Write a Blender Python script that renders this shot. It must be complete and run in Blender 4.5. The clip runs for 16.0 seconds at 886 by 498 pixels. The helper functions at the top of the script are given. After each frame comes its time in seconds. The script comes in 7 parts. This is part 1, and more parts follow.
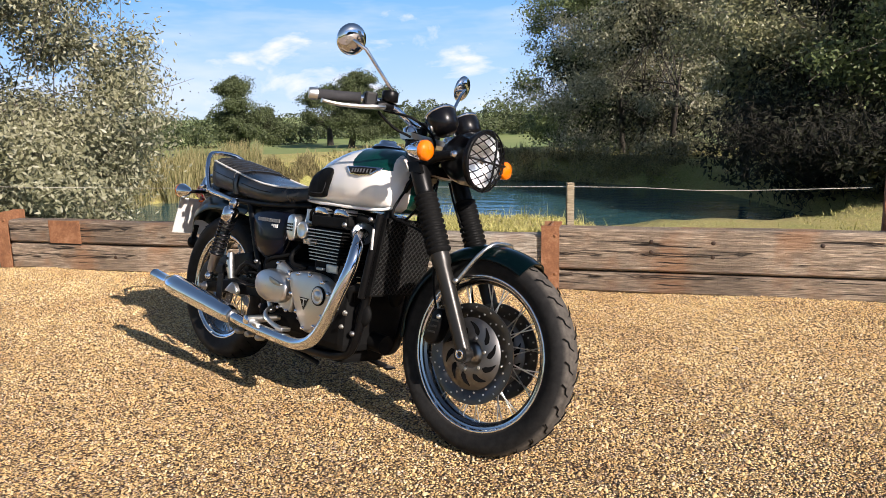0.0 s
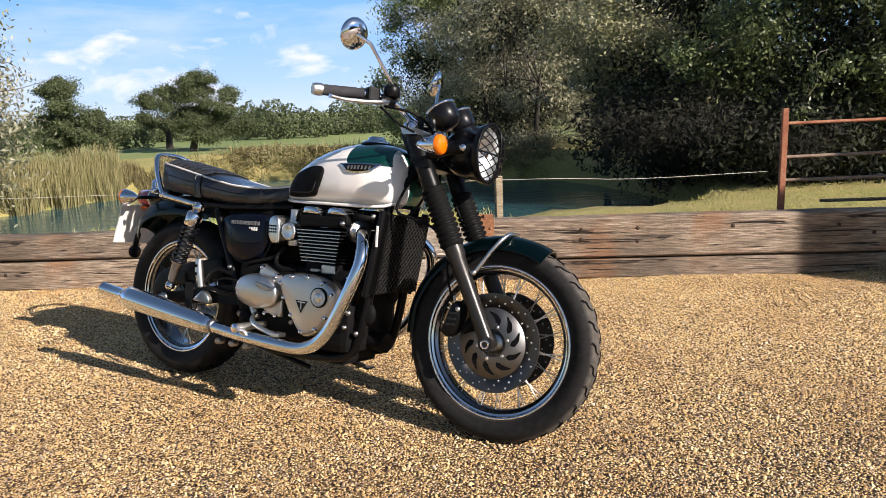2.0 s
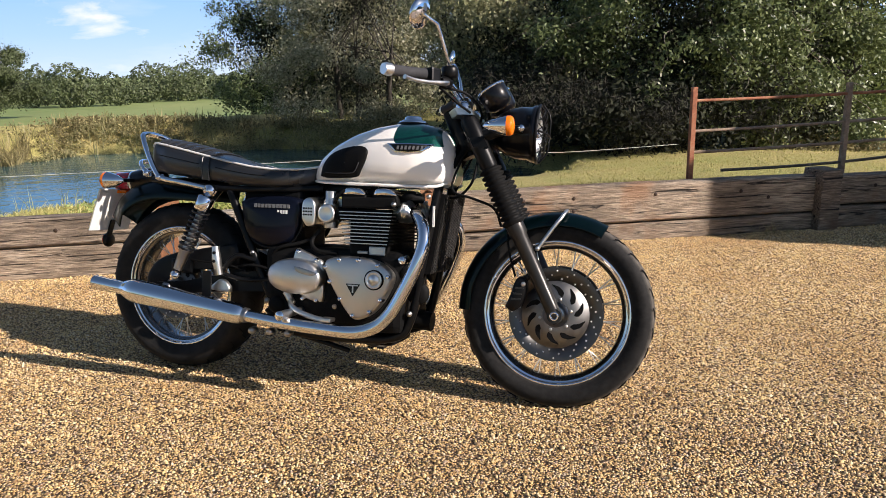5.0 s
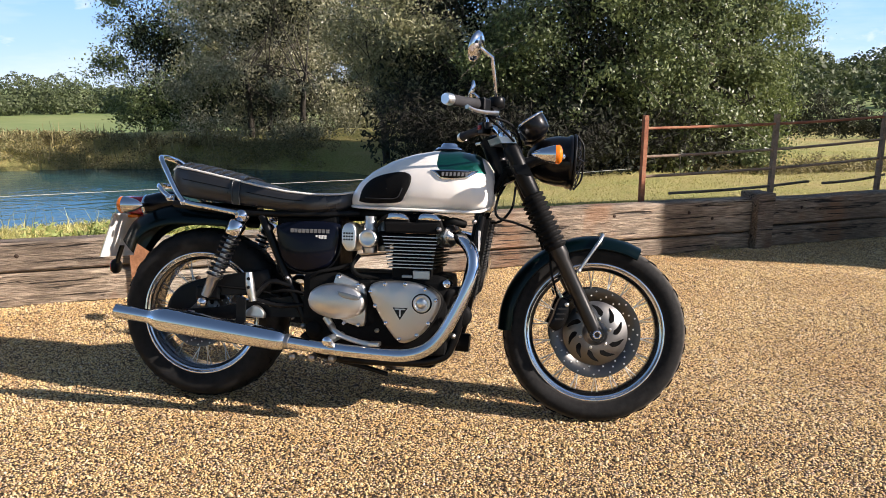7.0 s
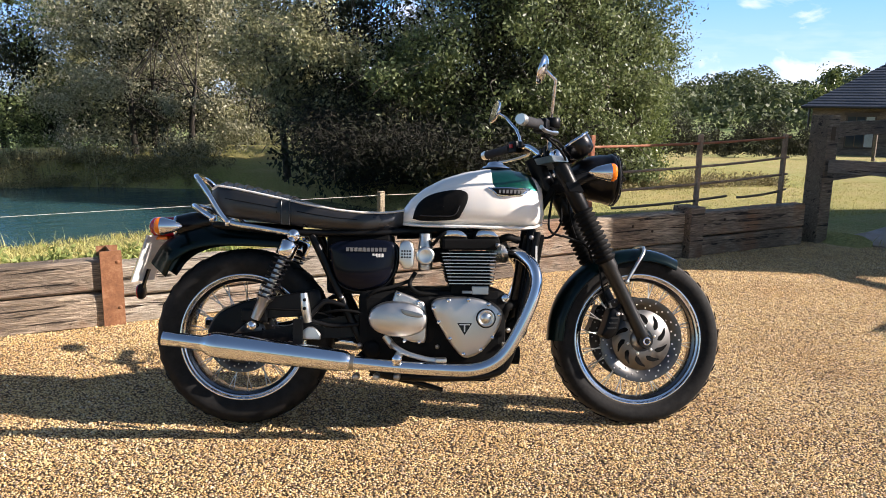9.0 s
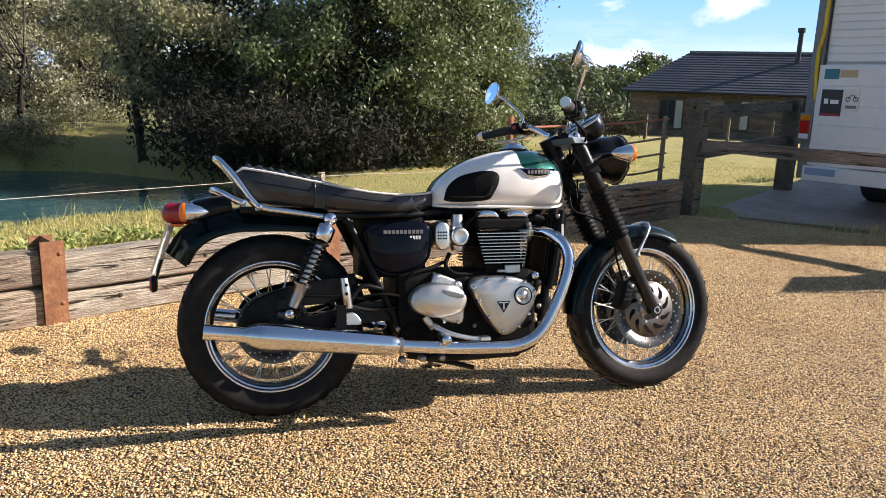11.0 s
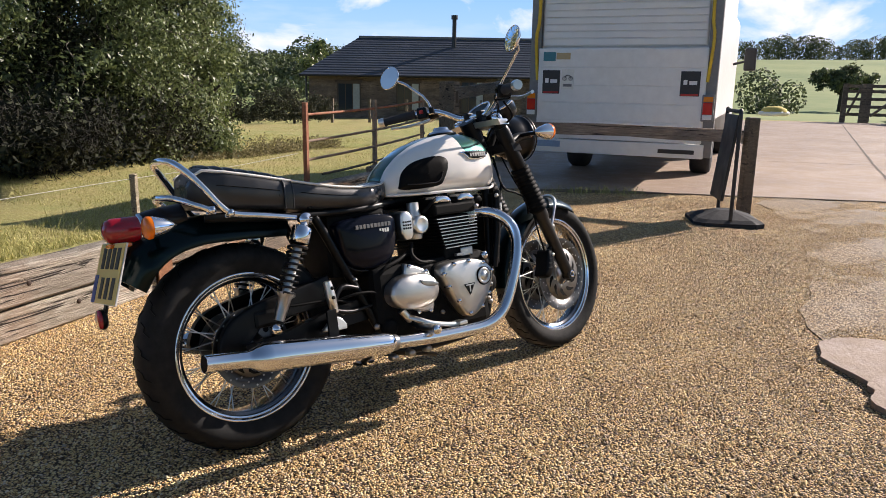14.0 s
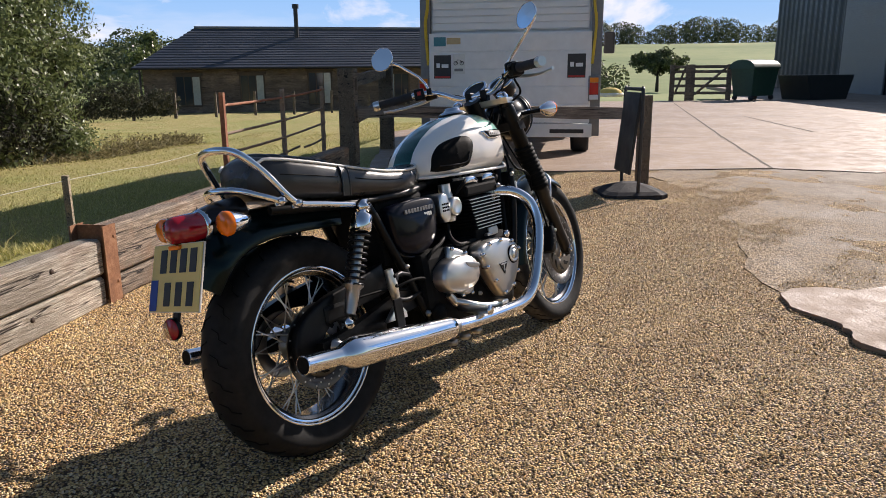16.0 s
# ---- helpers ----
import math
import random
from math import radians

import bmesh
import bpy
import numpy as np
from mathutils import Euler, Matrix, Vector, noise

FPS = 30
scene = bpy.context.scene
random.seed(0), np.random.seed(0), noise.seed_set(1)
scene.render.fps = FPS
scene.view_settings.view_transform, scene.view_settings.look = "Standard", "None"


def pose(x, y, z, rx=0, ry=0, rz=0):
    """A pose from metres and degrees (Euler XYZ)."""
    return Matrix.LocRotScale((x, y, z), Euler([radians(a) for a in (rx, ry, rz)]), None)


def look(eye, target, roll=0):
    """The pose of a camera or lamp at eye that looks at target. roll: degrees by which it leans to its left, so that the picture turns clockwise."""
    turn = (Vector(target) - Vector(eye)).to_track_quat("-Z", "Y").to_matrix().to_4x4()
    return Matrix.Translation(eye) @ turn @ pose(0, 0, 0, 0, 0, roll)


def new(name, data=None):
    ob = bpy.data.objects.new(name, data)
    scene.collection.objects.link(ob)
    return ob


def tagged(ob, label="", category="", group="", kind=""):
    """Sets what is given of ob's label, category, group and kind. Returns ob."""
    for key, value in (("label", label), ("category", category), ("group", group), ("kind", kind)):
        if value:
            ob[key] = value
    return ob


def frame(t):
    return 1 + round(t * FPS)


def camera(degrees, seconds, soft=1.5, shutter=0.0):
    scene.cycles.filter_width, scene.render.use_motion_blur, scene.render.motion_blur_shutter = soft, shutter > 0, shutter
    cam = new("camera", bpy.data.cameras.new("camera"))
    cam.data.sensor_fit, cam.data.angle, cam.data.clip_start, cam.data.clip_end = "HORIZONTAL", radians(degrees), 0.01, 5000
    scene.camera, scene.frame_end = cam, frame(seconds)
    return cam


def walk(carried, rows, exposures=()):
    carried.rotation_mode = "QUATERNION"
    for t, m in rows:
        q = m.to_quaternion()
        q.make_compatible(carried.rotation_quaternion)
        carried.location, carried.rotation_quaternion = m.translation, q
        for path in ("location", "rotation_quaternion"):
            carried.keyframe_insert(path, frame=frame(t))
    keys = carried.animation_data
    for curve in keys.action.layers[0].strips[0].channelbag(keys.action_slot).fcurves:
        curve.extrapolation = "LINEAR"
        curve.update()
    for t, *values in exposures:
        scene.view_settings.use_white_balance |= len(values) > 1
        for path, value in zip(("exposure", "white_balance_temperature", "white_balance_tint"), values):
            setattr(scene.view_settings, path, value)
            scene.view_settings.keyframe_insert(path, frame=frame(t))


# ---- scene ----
cam = camera(62.0, 16.0, 0.6)
METRES, EYE, TILT, LEAN, TURN = 4.907, 1.057, 0.0, 0.0, 0.0
ROWS = [
    (0.0, 0.0, 0.0, 0.0, -0.26, -10.63, 1.4),
    (0.5, -0.0202, 0.0024, -0.0003, -1.8, -10.91, 1.83),
    (1.0, -0.0417, 0.0098, -0.0007, -4.6, -11.02, 1.99),
    (1.5, -0.0691, 0.0111, 0.001, -8.28, -11.02, 2.07),
    (2.0, -0.1035, 0.0072, 0.0004, -12.15, -11.08, 2.19),
    (2.5, -0.1291, 0.0129, 0.0006, -15.32, -11.38, 1.79),
    (3.0, -0.1575, 0.02, -0.0034, -17.36, -12.16, 0.92),
    (3.5, -0.1863, 0.0285, -0.0012, -19.44, -12.89, 0.6),
    (6.0, -0.2999, 0.0671, 0.0217, -30.62, -13.44, 1.23),
    (6.5, -0.3253, 0.0784, 0.0234, -32.66, -12.9, 0.67),
    (7.0, -0.3548, 0.093, 0.0211, -34.64, -12.48, -0.12),
    (7.5, -0.3814, 0.1099, 0.0189, -36.47, -12.06, -0.8),
    (8.0, -0.4072, 0.136, 0.0201, -38.63, -11.65, -1.07),
    (8.5, -0.4368, 0.1579, 0.0212, -41.71, -11.23, -1.03),
    (9.0, -0.4668, 0.1725, 0.0216, -45.07, -11.07, -0.94),
    (11.5, -0.5765, 0.3166, 0.0183, -62.1, -12.64, -1.94),
    (12.0, -0.5859, 0.346, 0.015, -66.21, -12.76, -1.45),
    (12.5, -0.5933, 0.3816, 0.0134, -70.53, -12.63, -0.72),
    (13.0, -0.6013, 0.4127, 0.0164, -75.02, -12.49, -0.45),
    (13.5, -0.6126, 0.4489, 0.0144, -79.58, -12.59, -0.65),
    (14.0, -0.6209, 0.4792, 0.0147, -83.9, -12.81, -0.86),
    (14.5, -0.6202, 0.5125, 0.0104, -87.2, -13.13, -0.84),
    (15.0, -0.6199, 0.5437, 0.0089, -89.93, -13.41, -0.57),
    (15.5, -0.6171, 0.5762, 0.0079, -93.03, -13.57, 0.05),
    (16.0, -0.6139, 0.6141, 0.0065, -96.42, -13.52, 0.5),
]
walk(cam, [(t, pose(0, 0, EYE, TILT, LEAN, TURN) @ pose(METRES * x, METRES * y, METRES * z, 90 + pitch, roll, yaw)) for t, x, y, z, yaw, pitch, roll in ROWS],
     [(0.0, 0.78), (3.5, 0.8), (6.0, 0.84), (7.0, 0.97), (9.0, 1.1), (12.5, 0.99), (14.5, 0.7), (16.0, 0.57)])

# ---- light ----
SUN_WAY = Vector((0.548, -0.671, 0.5)).normalized()
world = bpy.data.worlds.new("world")
scene.world = world
world.use_nodes = True
wn = world.node_tree.nodes
sky = wn.new("ShaderNodeTexSky")
sky.sky_type, sky.sun_disc = "NISHITA", False
sky.sun_elevation = math.asin(SUN_WAY.z)
sky.sun_rotation = math.atan2(SUN_WAY.x, SUN_WAY.y)
sky.air_density, sky.dust_density, sky.ozone_density = 1.0, 0.6, 1.6
world.node_tree.links.new(sky.outputs[0], wn["Background"].inputs[0])
wn["Background"].inputs[1].default_value = 0.06
sun = new("sun", bpy.data.lights.new("sun", "SUN"))
sun.data.energy, sun.data.angle, sun.data.color = 5.0, radians(0.53), (1.0, 0.885, 0.81)
sun.matrix_world = look(SUN_WAY * 40, (0, 0, 0))


# ---- materials ----
class Mat:
    """A node material with a Principled shader and short ways to texture it."""

    def __init__(self, name, color=(0.5, 0.5, 0.5), rough=0.5, metal=0.0, **extra):
        self.m = bpy.data.materials.new(name)
        self.m.use_nodes = True
        self.t = self.m.node_tree
        self.b = self.t.nodes["Principled BSDF"]
        self.b.inputs["Base Color"].default_value = (*color, 1)
        self.b.inputs["Roughness"].default_value = rough
        self.b.inputs["Metallic"].default_value = metal
        for k, v in extra.items():
            self.b.inputs[k.replace("_", " ")].default_value = v
        self.space = "Object"

    def node(self, kind, **inputs):
        n = self.t.nodes.new("ShaderNode" + kind)
        for k, v in inputs.items():
            self.put(n, k.replace("_", " "), v)
        return n

    def put(self, n, key, v):
        if isinstance(v, bpy.types.NodeSocket):
            self.t.links.new(v, n.inputs[key])
        else:
            n.inputs[key].default_value = v

    def coords(self, scale=(1, 1, 1)):
        c = self.node("TexCoord").outputs[self.space]
        if scale == (1, 1, 1):
            return c
        mp = self.node("Mapping", Vector=c)
        mp.inputs["Scale"].default_value = scale
        return mp.outputs[0]

    def noise(self, size, detail=4, rough=0.6, stretch=(1, 1, 1), distort=0.0):
        n = self.node("TexNoise", Vector=self.coords(stretch), Scale=1 / size, Detail=detail, Roughness=rough, Distortion=distort)
        return n.outputs["Fac"]

    def cells(self, size, stretch=(1, 1, 1), feature="F1", random_=1.0):
        n = self.node("TexVoronoi", Vector=self.coords(stretch), Scale=1 / size, Randomness=random_)
        n.feature = feature
        return n

    def ramp(self, fac, stops, mode="LINEAR"):
        r = self.node("ValToRGB", Fac=fac)
        r.color_ramp.interpolation = mode
        e = r.color_ramp.elements
        while len(e) < len(stops):
            e.new(0.5)
        for el, (p, c) in zip(e, stops):
            el.position, el.color = p, (*c, 1) if len(c) == 3 else c
        return r.outputs[0]

    def mix(self, fac, a, b, how="MIX"):
        n = self.t.nodes.new("ShaderNodeMix")
        n.data_type, n.blend_type = "RGBA", how
        for s, v in ((0, fac), (6, a), (7, b)):
            if isinstance(v, bpy.types.NodeSocket):
                self.t.links.new(v, n.inputs[s])
            elif s:
                n.inputs[s].default_value = (*v, 1)
            else:
                n.inputs[s].default_value = v
        return n.outputs[2]

    def math(self, op, a, b=0.0, clamp=False):
        n = self.t.nodes.new("ShaderNodeMath")
        n.operation, n.use_clamp = op, clamp
        for s, v in ((0, a), (1, b)):
            if isinstance(v, bpy.types.NodeSocket):
                self.t.links.new(v, n.inputs[s])
            else:
                n.inputs[s].default_value = v
        return n.outputs[0]

    def chance(self):
        return self.node("ObjectInfo").outputs["Random"]

    def island(self):
        return self.node("NewGeometry").outputs["Random Per Island"]

    def color(self, sock):
        self.t.links.new(sock, self.b.inputs["Base Color"])
        return self

    def rough(self, sock):
        self.t.links.new(sock, self.b.inputs["Roughness"])
        return self

    def bump(self, height, strength=0.3, distance=0.01):
        n = self.node("Bump", Height=height, Strength=strength, Distance=distance)
        self.t.links.new(n.outputs[0], self.b.inputs["Normal"])
        return self


def plain(name, color, rough=0.5, metal=0.0, vary=0.12, grain=0.02, bump=0.0, **extra):
    """Colour that varies a little at two scales, with uneven gloss."""
    m = Mat(name, color, rough, metal, **extra)
    dark = tuple(c * (1 - vary) for c in color)
    pale = tuple(min(1, c * (1 + vary)) for c in color)
    n1, n2 = m.noise(grain, 3), m.noise(grain * 9, 2)
    f = m.math("MULTIPLY_ADD", n1, 0.5)
    m.t.nodes[-1].inputs[2].default_value = 0.0
    f = m.math("ADD", f, m.math("MULTIPLY", n2, 0.5))
    m.color(m.ramp(f, [(0.3, dark), (0.7, pale)]))
    lo, hi = max(0.02, rough * 0.8), min(1, rough * 1.25)
    m.rough(m.ramp(n2, [(0.3, (lo,) * 3), (0.7, (hi,) * 3)]))
    if bump:
        m.bump(n1, bump, grain * 0.2)
    return m.m


def wall_brightness(m):
    """Light painted into the colour: brighter along the sleeper wall, darker towards the slab."""
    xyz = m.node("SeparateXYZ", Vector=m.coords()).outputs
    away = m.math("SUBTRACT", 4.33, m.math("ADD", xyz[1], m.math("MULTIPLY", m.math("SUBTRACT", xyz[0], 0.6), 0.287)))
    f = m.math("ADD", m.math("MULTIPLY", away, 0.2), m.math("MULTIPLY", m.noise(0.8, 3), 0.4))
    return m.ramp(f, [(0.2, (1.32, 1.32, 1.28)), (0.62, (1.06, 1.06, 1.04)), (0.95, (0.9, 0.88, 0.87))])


def make_gravel():
    m = Mat("gravel", rough=0.85)
    v = m.cells(0.0078)
    v2 = m.cells(0.017)
    big = m.noise(0.9, 4)
    mid = m.noise(0.12, 3)
    pick = m.node("SeparateColor", Color=v.outputs["Color"]).outputs[0]
    stone = m.ramp(pick, [(0.0, (0.14, 0.08, 0.03)), (0.16, (0.42, 0.255, 0.1)), (0.45, (0.64, 0.445, 0.185)), (0.75, (0.79, 0.625, 0.35)), (0.9, (0.61, 0.455, 0.34)), (1.0, (0.41, 0.3, 0.22))])
    # Shade between the stones is painted in as dark cell edges.
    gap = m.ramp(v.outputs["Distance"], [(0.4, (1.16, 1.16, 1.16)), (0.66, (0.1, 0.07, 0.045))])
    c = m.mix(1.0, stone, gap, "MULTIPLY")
    c = m.mix(1.0, c, m.ramp(big, [(0.3, (0.82, 0.78, 0.74)), (0.65, (1.08, 1.05, 1.0))]), "MULTIPLY")
    c = m.mix(m.ramp(mid, [(0.62, (0, 0, 0)), (0.8, (0.5, 0.5, 0.5))]), c, (0.2, 0.125, 0.06))
    m.color(m.mix(1.0, c, wall_brightness(m), "MULTIPLY"))
    h = m.math("ADD", m.math("SUBTRACT", 1.0, v.outputs["Distance"]), m.math("MULTIPLY", v2.outputs["Distance"], -0.8))
    m.bump(m.math("ADD", h, m.math("MULTIPLY", mid, 0.6)), 1.0, 0.012)
    return m.m


def make_stone():
    m = Mat("gravel_stone", rough=0.75)
    c = m.ramp(m.island(), [(0.0, (0.09, 0.055, 0.03)), (0.2, (0.33, 0.185, 0.08)), (0.36, (0.65, 0.45, 0.18)), (0.66, (0.75, 0.56, 0.27)), (0.88, (0.85, 0.72, 0.46)), (0.95, (0.83, 0.71, 0.55)), (1.0, (0.34, 0.28, 0.23))])
    patch = m.ramp(m.noise(0.55, 4), [(0.36, (0.72, 0.6, 0.5)), (0.58, (1, 0.98, 0.96))])
    c = m.mix(1.0, c, patch, "MULTIPLY")
    c = m.mix(1.0, c, wall_brightness(m), "MULTIPLY")
    m.color(m.mix(m.math("MULTIPLY", m.noise(0.006, 2), 0.45), c, (0.45, 0.33, 0.17)))
    m.bump(m.noise(0.004, 2), 0.3, 0.002)
    return m.m


def make_concrete():
    m = Mat("concrete", rough=0.8)
    big, mid, fine = m.noise(1.3, 5), m.noise(0.25, 5, 0.7), m.noise(0.012, 3)
    c = m.ramp(big, [(0.3, (0.19, 0.128, 0.09)), (0.5, (0.275, 0.193, 0.14)), (0.7, (0.345, 0.255, 0.188))])
    c = m.mix(m.ramp(mid, [(0.45, (0, 0, 0)), (0.75, (0.7, 0.7, 0.7))]), c, (0.3, 0.225, 0.155))
    c = m.mix(m.ramp(fine, [(0.4, (0, 0, 0)), (0.7, (0.4, 0.4, 0.4))]), c, (0.36, 0.28, 0.21))
    m.color(c)
    m.rough(m.ramp(mid, [(0.4, (0.55,) * 3), (0.65, (0.9,) * 3)]))
    brush = m.noise(0.035, 3, 0.6, (0.06, 1, 1), 0.2)
    m.bump(m.math("ADD", m.math("ADD", mid, m.math("MULTIPLY", fine, 0.4)), m.math("MULTIPLY", brush, 0.3)), 0.8, 0.012)
    return m.m


def make_land():
    """Grass, rough and dry near the pond, mown in the far fields."""
    m = Mat("grassland", rough=0.95)
    big, mid, fine = m.noise(9.0, 4), m.noise(0.8, 5, 0.7), m.noise(0.03, 4, 0.7)
    green = m.ramp(fine, [(0.3, (0.15, 0.175, 0.04)), (0.7, (0.34, 0.37, 0.095))])
    dry = m.ramp(fine, [(0.3, (0.25, 0.2, 0.065)), (0.7, (0.52, 0.43, 0.175))])
    f = m.math("ADD", m.math("MULTIPLY", big, 0.6), m.math("MULTIPLY", mid, 0.5))
    m.color(m.mix(m.ramp(f, [(0.4, (0, 0, 0)), (0.62, (1, 1, 1))]), green, dry))
    m.bump(m.math("ADD", fine, mid), 0.8, 0.05)
    return m.m


def make_field():
    m = Mat("mown_field", rough=0.95)
    big, mid = m.noise(40.0, 3), m.noise(2.0, 4, 0.7)
    c = m.ramp(big, [(0.35, (0.12, 0.18, 0.045)), (0.65, (0.21, 0.25, 0.075))])
    m.color(m.mix(m.ramp(mid, [(0.4, (0, 0, 0)), (0.8, (0.5, 0.5, 0.5))]), c, (0.28, 0.28, 0.11)))
    m.bump(mid, 0.5, 0.1)
    return m.m


def make_water():
    m = Mat("pond_water", (0.012, 0.085, 0.095), 0.07)
    m.b.inputs["IOR"].default_value = 1.33
    h = m.math("ADD", m.noise(0.5, 3, 0.5, (1, 2.2, 1)), m.math("MULTIPLY", m.noise(0.12, 2), 0.3))
    m.color(m.ramp(m.noise(4.0, 3), [(0.3, (0.022, 0.075, 0.088)), (0.7, (0.038, 0.1, 0.11))]))
    m.bump(h, 0.3, 0.04)
    return m.m


def make_leaf(name, dark, mid, pale, rough=0.45, clear=0.3):
    m = Mat(name, mid, rough)
    c = m.ramp(m.island(), [(0.0, dark), (0.45, mid), (0.85, pale), (1.0, tuple(min(1, v * 1.15) for v in pale))])
    m.color(m.mix(m.noise(1.2, 2), c, mid))
    tr = m.node("BsdfTranslucent")
    m.t.links.new(c, tr.inputs[0])
    mixer = m.node("MixShader", Fac=clear)
    m.t.links.new(m.b.outputs[0], mixer.inputs[1])
    m.t.links.new(tr.outputs[0], mixer.inputs[2])
    m.t.links.new(mixer.outputs[0], m.t.nodes["Material Output"].inputs[0])
    return m.m


def make_bark(name="bark", a=(0.015, 0.013, 0.01), b=(0.06, 0.05, 0.038)):
    m = Mat(name, rough=0.9)
    n = m.noise(0.05, 5, 0.7, (1, 1, 0.25))
    m.color(m.ramp(n, [(0.3, a), (0.7, b)]))
    m.bump(n, 0.8, 0.03)
    return m.m


def make_timber(name, dark, mid, pale, along=0.1, rust=0.0):
    """Weathered wood with the grain along the local x: streaks, pale worn faces, splits and stains."""
    m = Mat(name, rough=0.72)
    grain = m.noise(0.014, 6, 0.7, (along, 1, 1), 0.6)
    fibre = m.noise(0.005, 3, 0.6, (0.04, 1, 1))
    blotch = m.noise(0.28, 5, 0.65, (0.45, 1, 1))
    wash = m.noise(0.9, 4, 0.6, (0.6, 1.5, 1.5))
    crack = m.noise(0.032, 4, 0.6, (0.05, 1, 1), 1.2)
    c = m.ramp(grain, [(0.28, dark), (0.5, mid), (0.72, pale)])
    c = m.mix(m.ramp(wash, [(0.46, (0, 0, 0)), (0.68, (0.65, 0.65, 0.65))]), c, tuple(min(1, v * 1.12) for v in pale))
    c = m.mix(m.ramp(blotch, [(0.46, (0, 0, 0)), (0.66, (0.75, 0.75, 0.75))]), c, tuple(v * 0.45 for v in mid))
    c = m.mix(m.ramp(fibre, [(0.42, (0.75, 0.75, 0.75)), (0.6, (0, 0, 0))]), c, dark)
    if rust:
        c = m.mix(m.ramp(m.noise(0.4, 4), [(0.54, (0, 0, 0)), (0.68, (rust,) * 3)]), c, (0.24, 0.115, 0.05))
    split = m.ramp(crack, [(0.355, (0.08, 0.065, 0.05)), (0.42, (1, 1, 1))])
    c = m.mix(1.0, c, split, "MULTIPLY")
    tint = m.ramp(m.chance(), [(0, (0.78, 0.76, 0.74)), (1, (1.12, 1.1, 1.06))])
    m.color(m.mix(1.0, c, tint, "MULTIPLY"))
    h = m.math("ADD", m.math("ADD", grain, m.math("MULTIPLY", fibre, 0.5)), m.math("MULTIPLY", m.ramp(crack, [(0.33, (0, 0, 0)), (0.4, (1, 1, 1))]), 1.8))
    m.bump(h, 0.9, 0.014)
    return m.m


def make_rust(name, a, b, c, rough=0.85):
    m = Mat(name, rough=rough)
    n, f = m.noise(0.09, 5, 0.7), m.noise(0.012, 4, 0.7)
    s = m.math("ADD", m.math("MULTIPLY", n, 0.65), m.math("MULTIPLY", f, 0.35))
    m.color(m.ramp(s, [(0.3, a), (0.5, b), (0.68, c)]))
    m.bump(f, 0.5, 0.004)
    return m.m


GRAVEL, STONE, CONCRETE = make_gravel(), make_stone(), make_concrete()
def make_apron():
    """Worn concrete with grit trodden over it in patches."""
    m = Mat("gritty_concrete", rough=0.85)
    big, mid, fine = m.noise(0.8, 6, 0.65), m.noise(0.14, 5, 0.7), m.noise(0.01, 3)
    v = m.cells(0.0105)
    pick = m.node("SeparateColor", Color=v.outputs["Color"]).outputs[0]
    grit = m.ramp(pick, [(0.0, (0.12, 0.07, 0.035)), (0.5, (0.38, 0.26, 0.135)), (1.0, (0.56, 0.43, 0.27))])
    # Grit gets the same painted shade, dark where its cells meet.
    grit = m.mix(1.0, grit, m.ramp(v.outputs["Distance"], [(0.35, (1, 1, 1)), (0.75, (0.2, 0.17, 0.14))]), "MULTIPLY")
    slab = m.ramp(mid, [(0.3, (0.17, 0.13, 0.095)), (0.6, (0.25, 0.2, 0.15)), (0.8, (0.31, 0.255, 0.2))])
    xyz = m.node("SeparateXYZ", Vector=m.coords()).outputs
    rim = m.math("MAXIMUM", m.math("SUBTRACT", 1.05, m.math("MULTIPLY", xyz[0], 0.39)), 0.0)
    inward = m.math("MULTIPLY", m.math("MINIMUM", m.math("SUBTRACT", rim, xyz[1]), 1.2), 0.2)
    blend = m.math("ADD", m.math("ADD", m.math("MULTIPLY", big, 0.75), m.math("MULTIPLY", fine, 0.25)), inward)
    f = m.ramp(blend, [(0.52, (0, 0, 0)), (0.74, (0.85, 0.85, 0.85))])
    m.color(m.mix(f, grit, slab))
    m.rough(m.ramp(big, [(0.4, (0.9,) * 3), (0.7, (0.72,) * 3)]))
    m.bump(m.math("SUBTRACT", m.math("MULTIPLY", mid, 0.8), m.math("MULTIPLY", v.outputs["Distance"], 0.6)), 0.8, 0.01)
    return m.m


APRON = make_apron()
LAND, FIELD, WATER = make_land(), make_field(), make_water()
LEAF_DARK = make_leaf("willow_leaf", (0.03, 0.04, 0.015), (0.11, 0.142, 0.05), (0.29, 0.335, 0.14), 0.45, 0.3)
LEAF_SAGE = make_leaf("sage_willow_leaf", (0.08, 0.082, 0.036), (0.27, 0.265, 0.13), (0.48, 0.46, 0.28), 0.42, 0.32)
LEAF_GREY = make_leaf("grey_willow_leaf", (0.08, 0.085, 0.045), (0.25, 0.245, 0.14), (0.52, 0.5, 0.37))
LEAF_FAR = make_leaf("far_leaf", (0.03, 0.042, 0.017), (0.075, 0.095, 0.038), (0.15, 0.175, 0.075), 0.6)
LEAF_LIGHT = make_leaf("light_leaf", (0.03, 0.042, 0.011), (0.1, 0.13, 0.035), (0.25, 0.3, 0.09), 0.36)
# Leaves for the crowns' insides, their shade painted in as a near-black colour.
LEAF_CORE_SHADE = make_leaf("inner_leaf_shade", (0.008, 0.01, 0.004), (0.02, 0.024, 0.01), (0.045, 0.05, 0.023), 0.9, 0.08)
# Near-black brush: the shade under the crowns is put into its colour.
SHADE_BRUSH = make_leaf("shade_brush", (0.004, 0.004, 0.0025), (0.009, 0.0085, 0.005), (0.03, 0.026, 0.015), 0.95, 0.05)
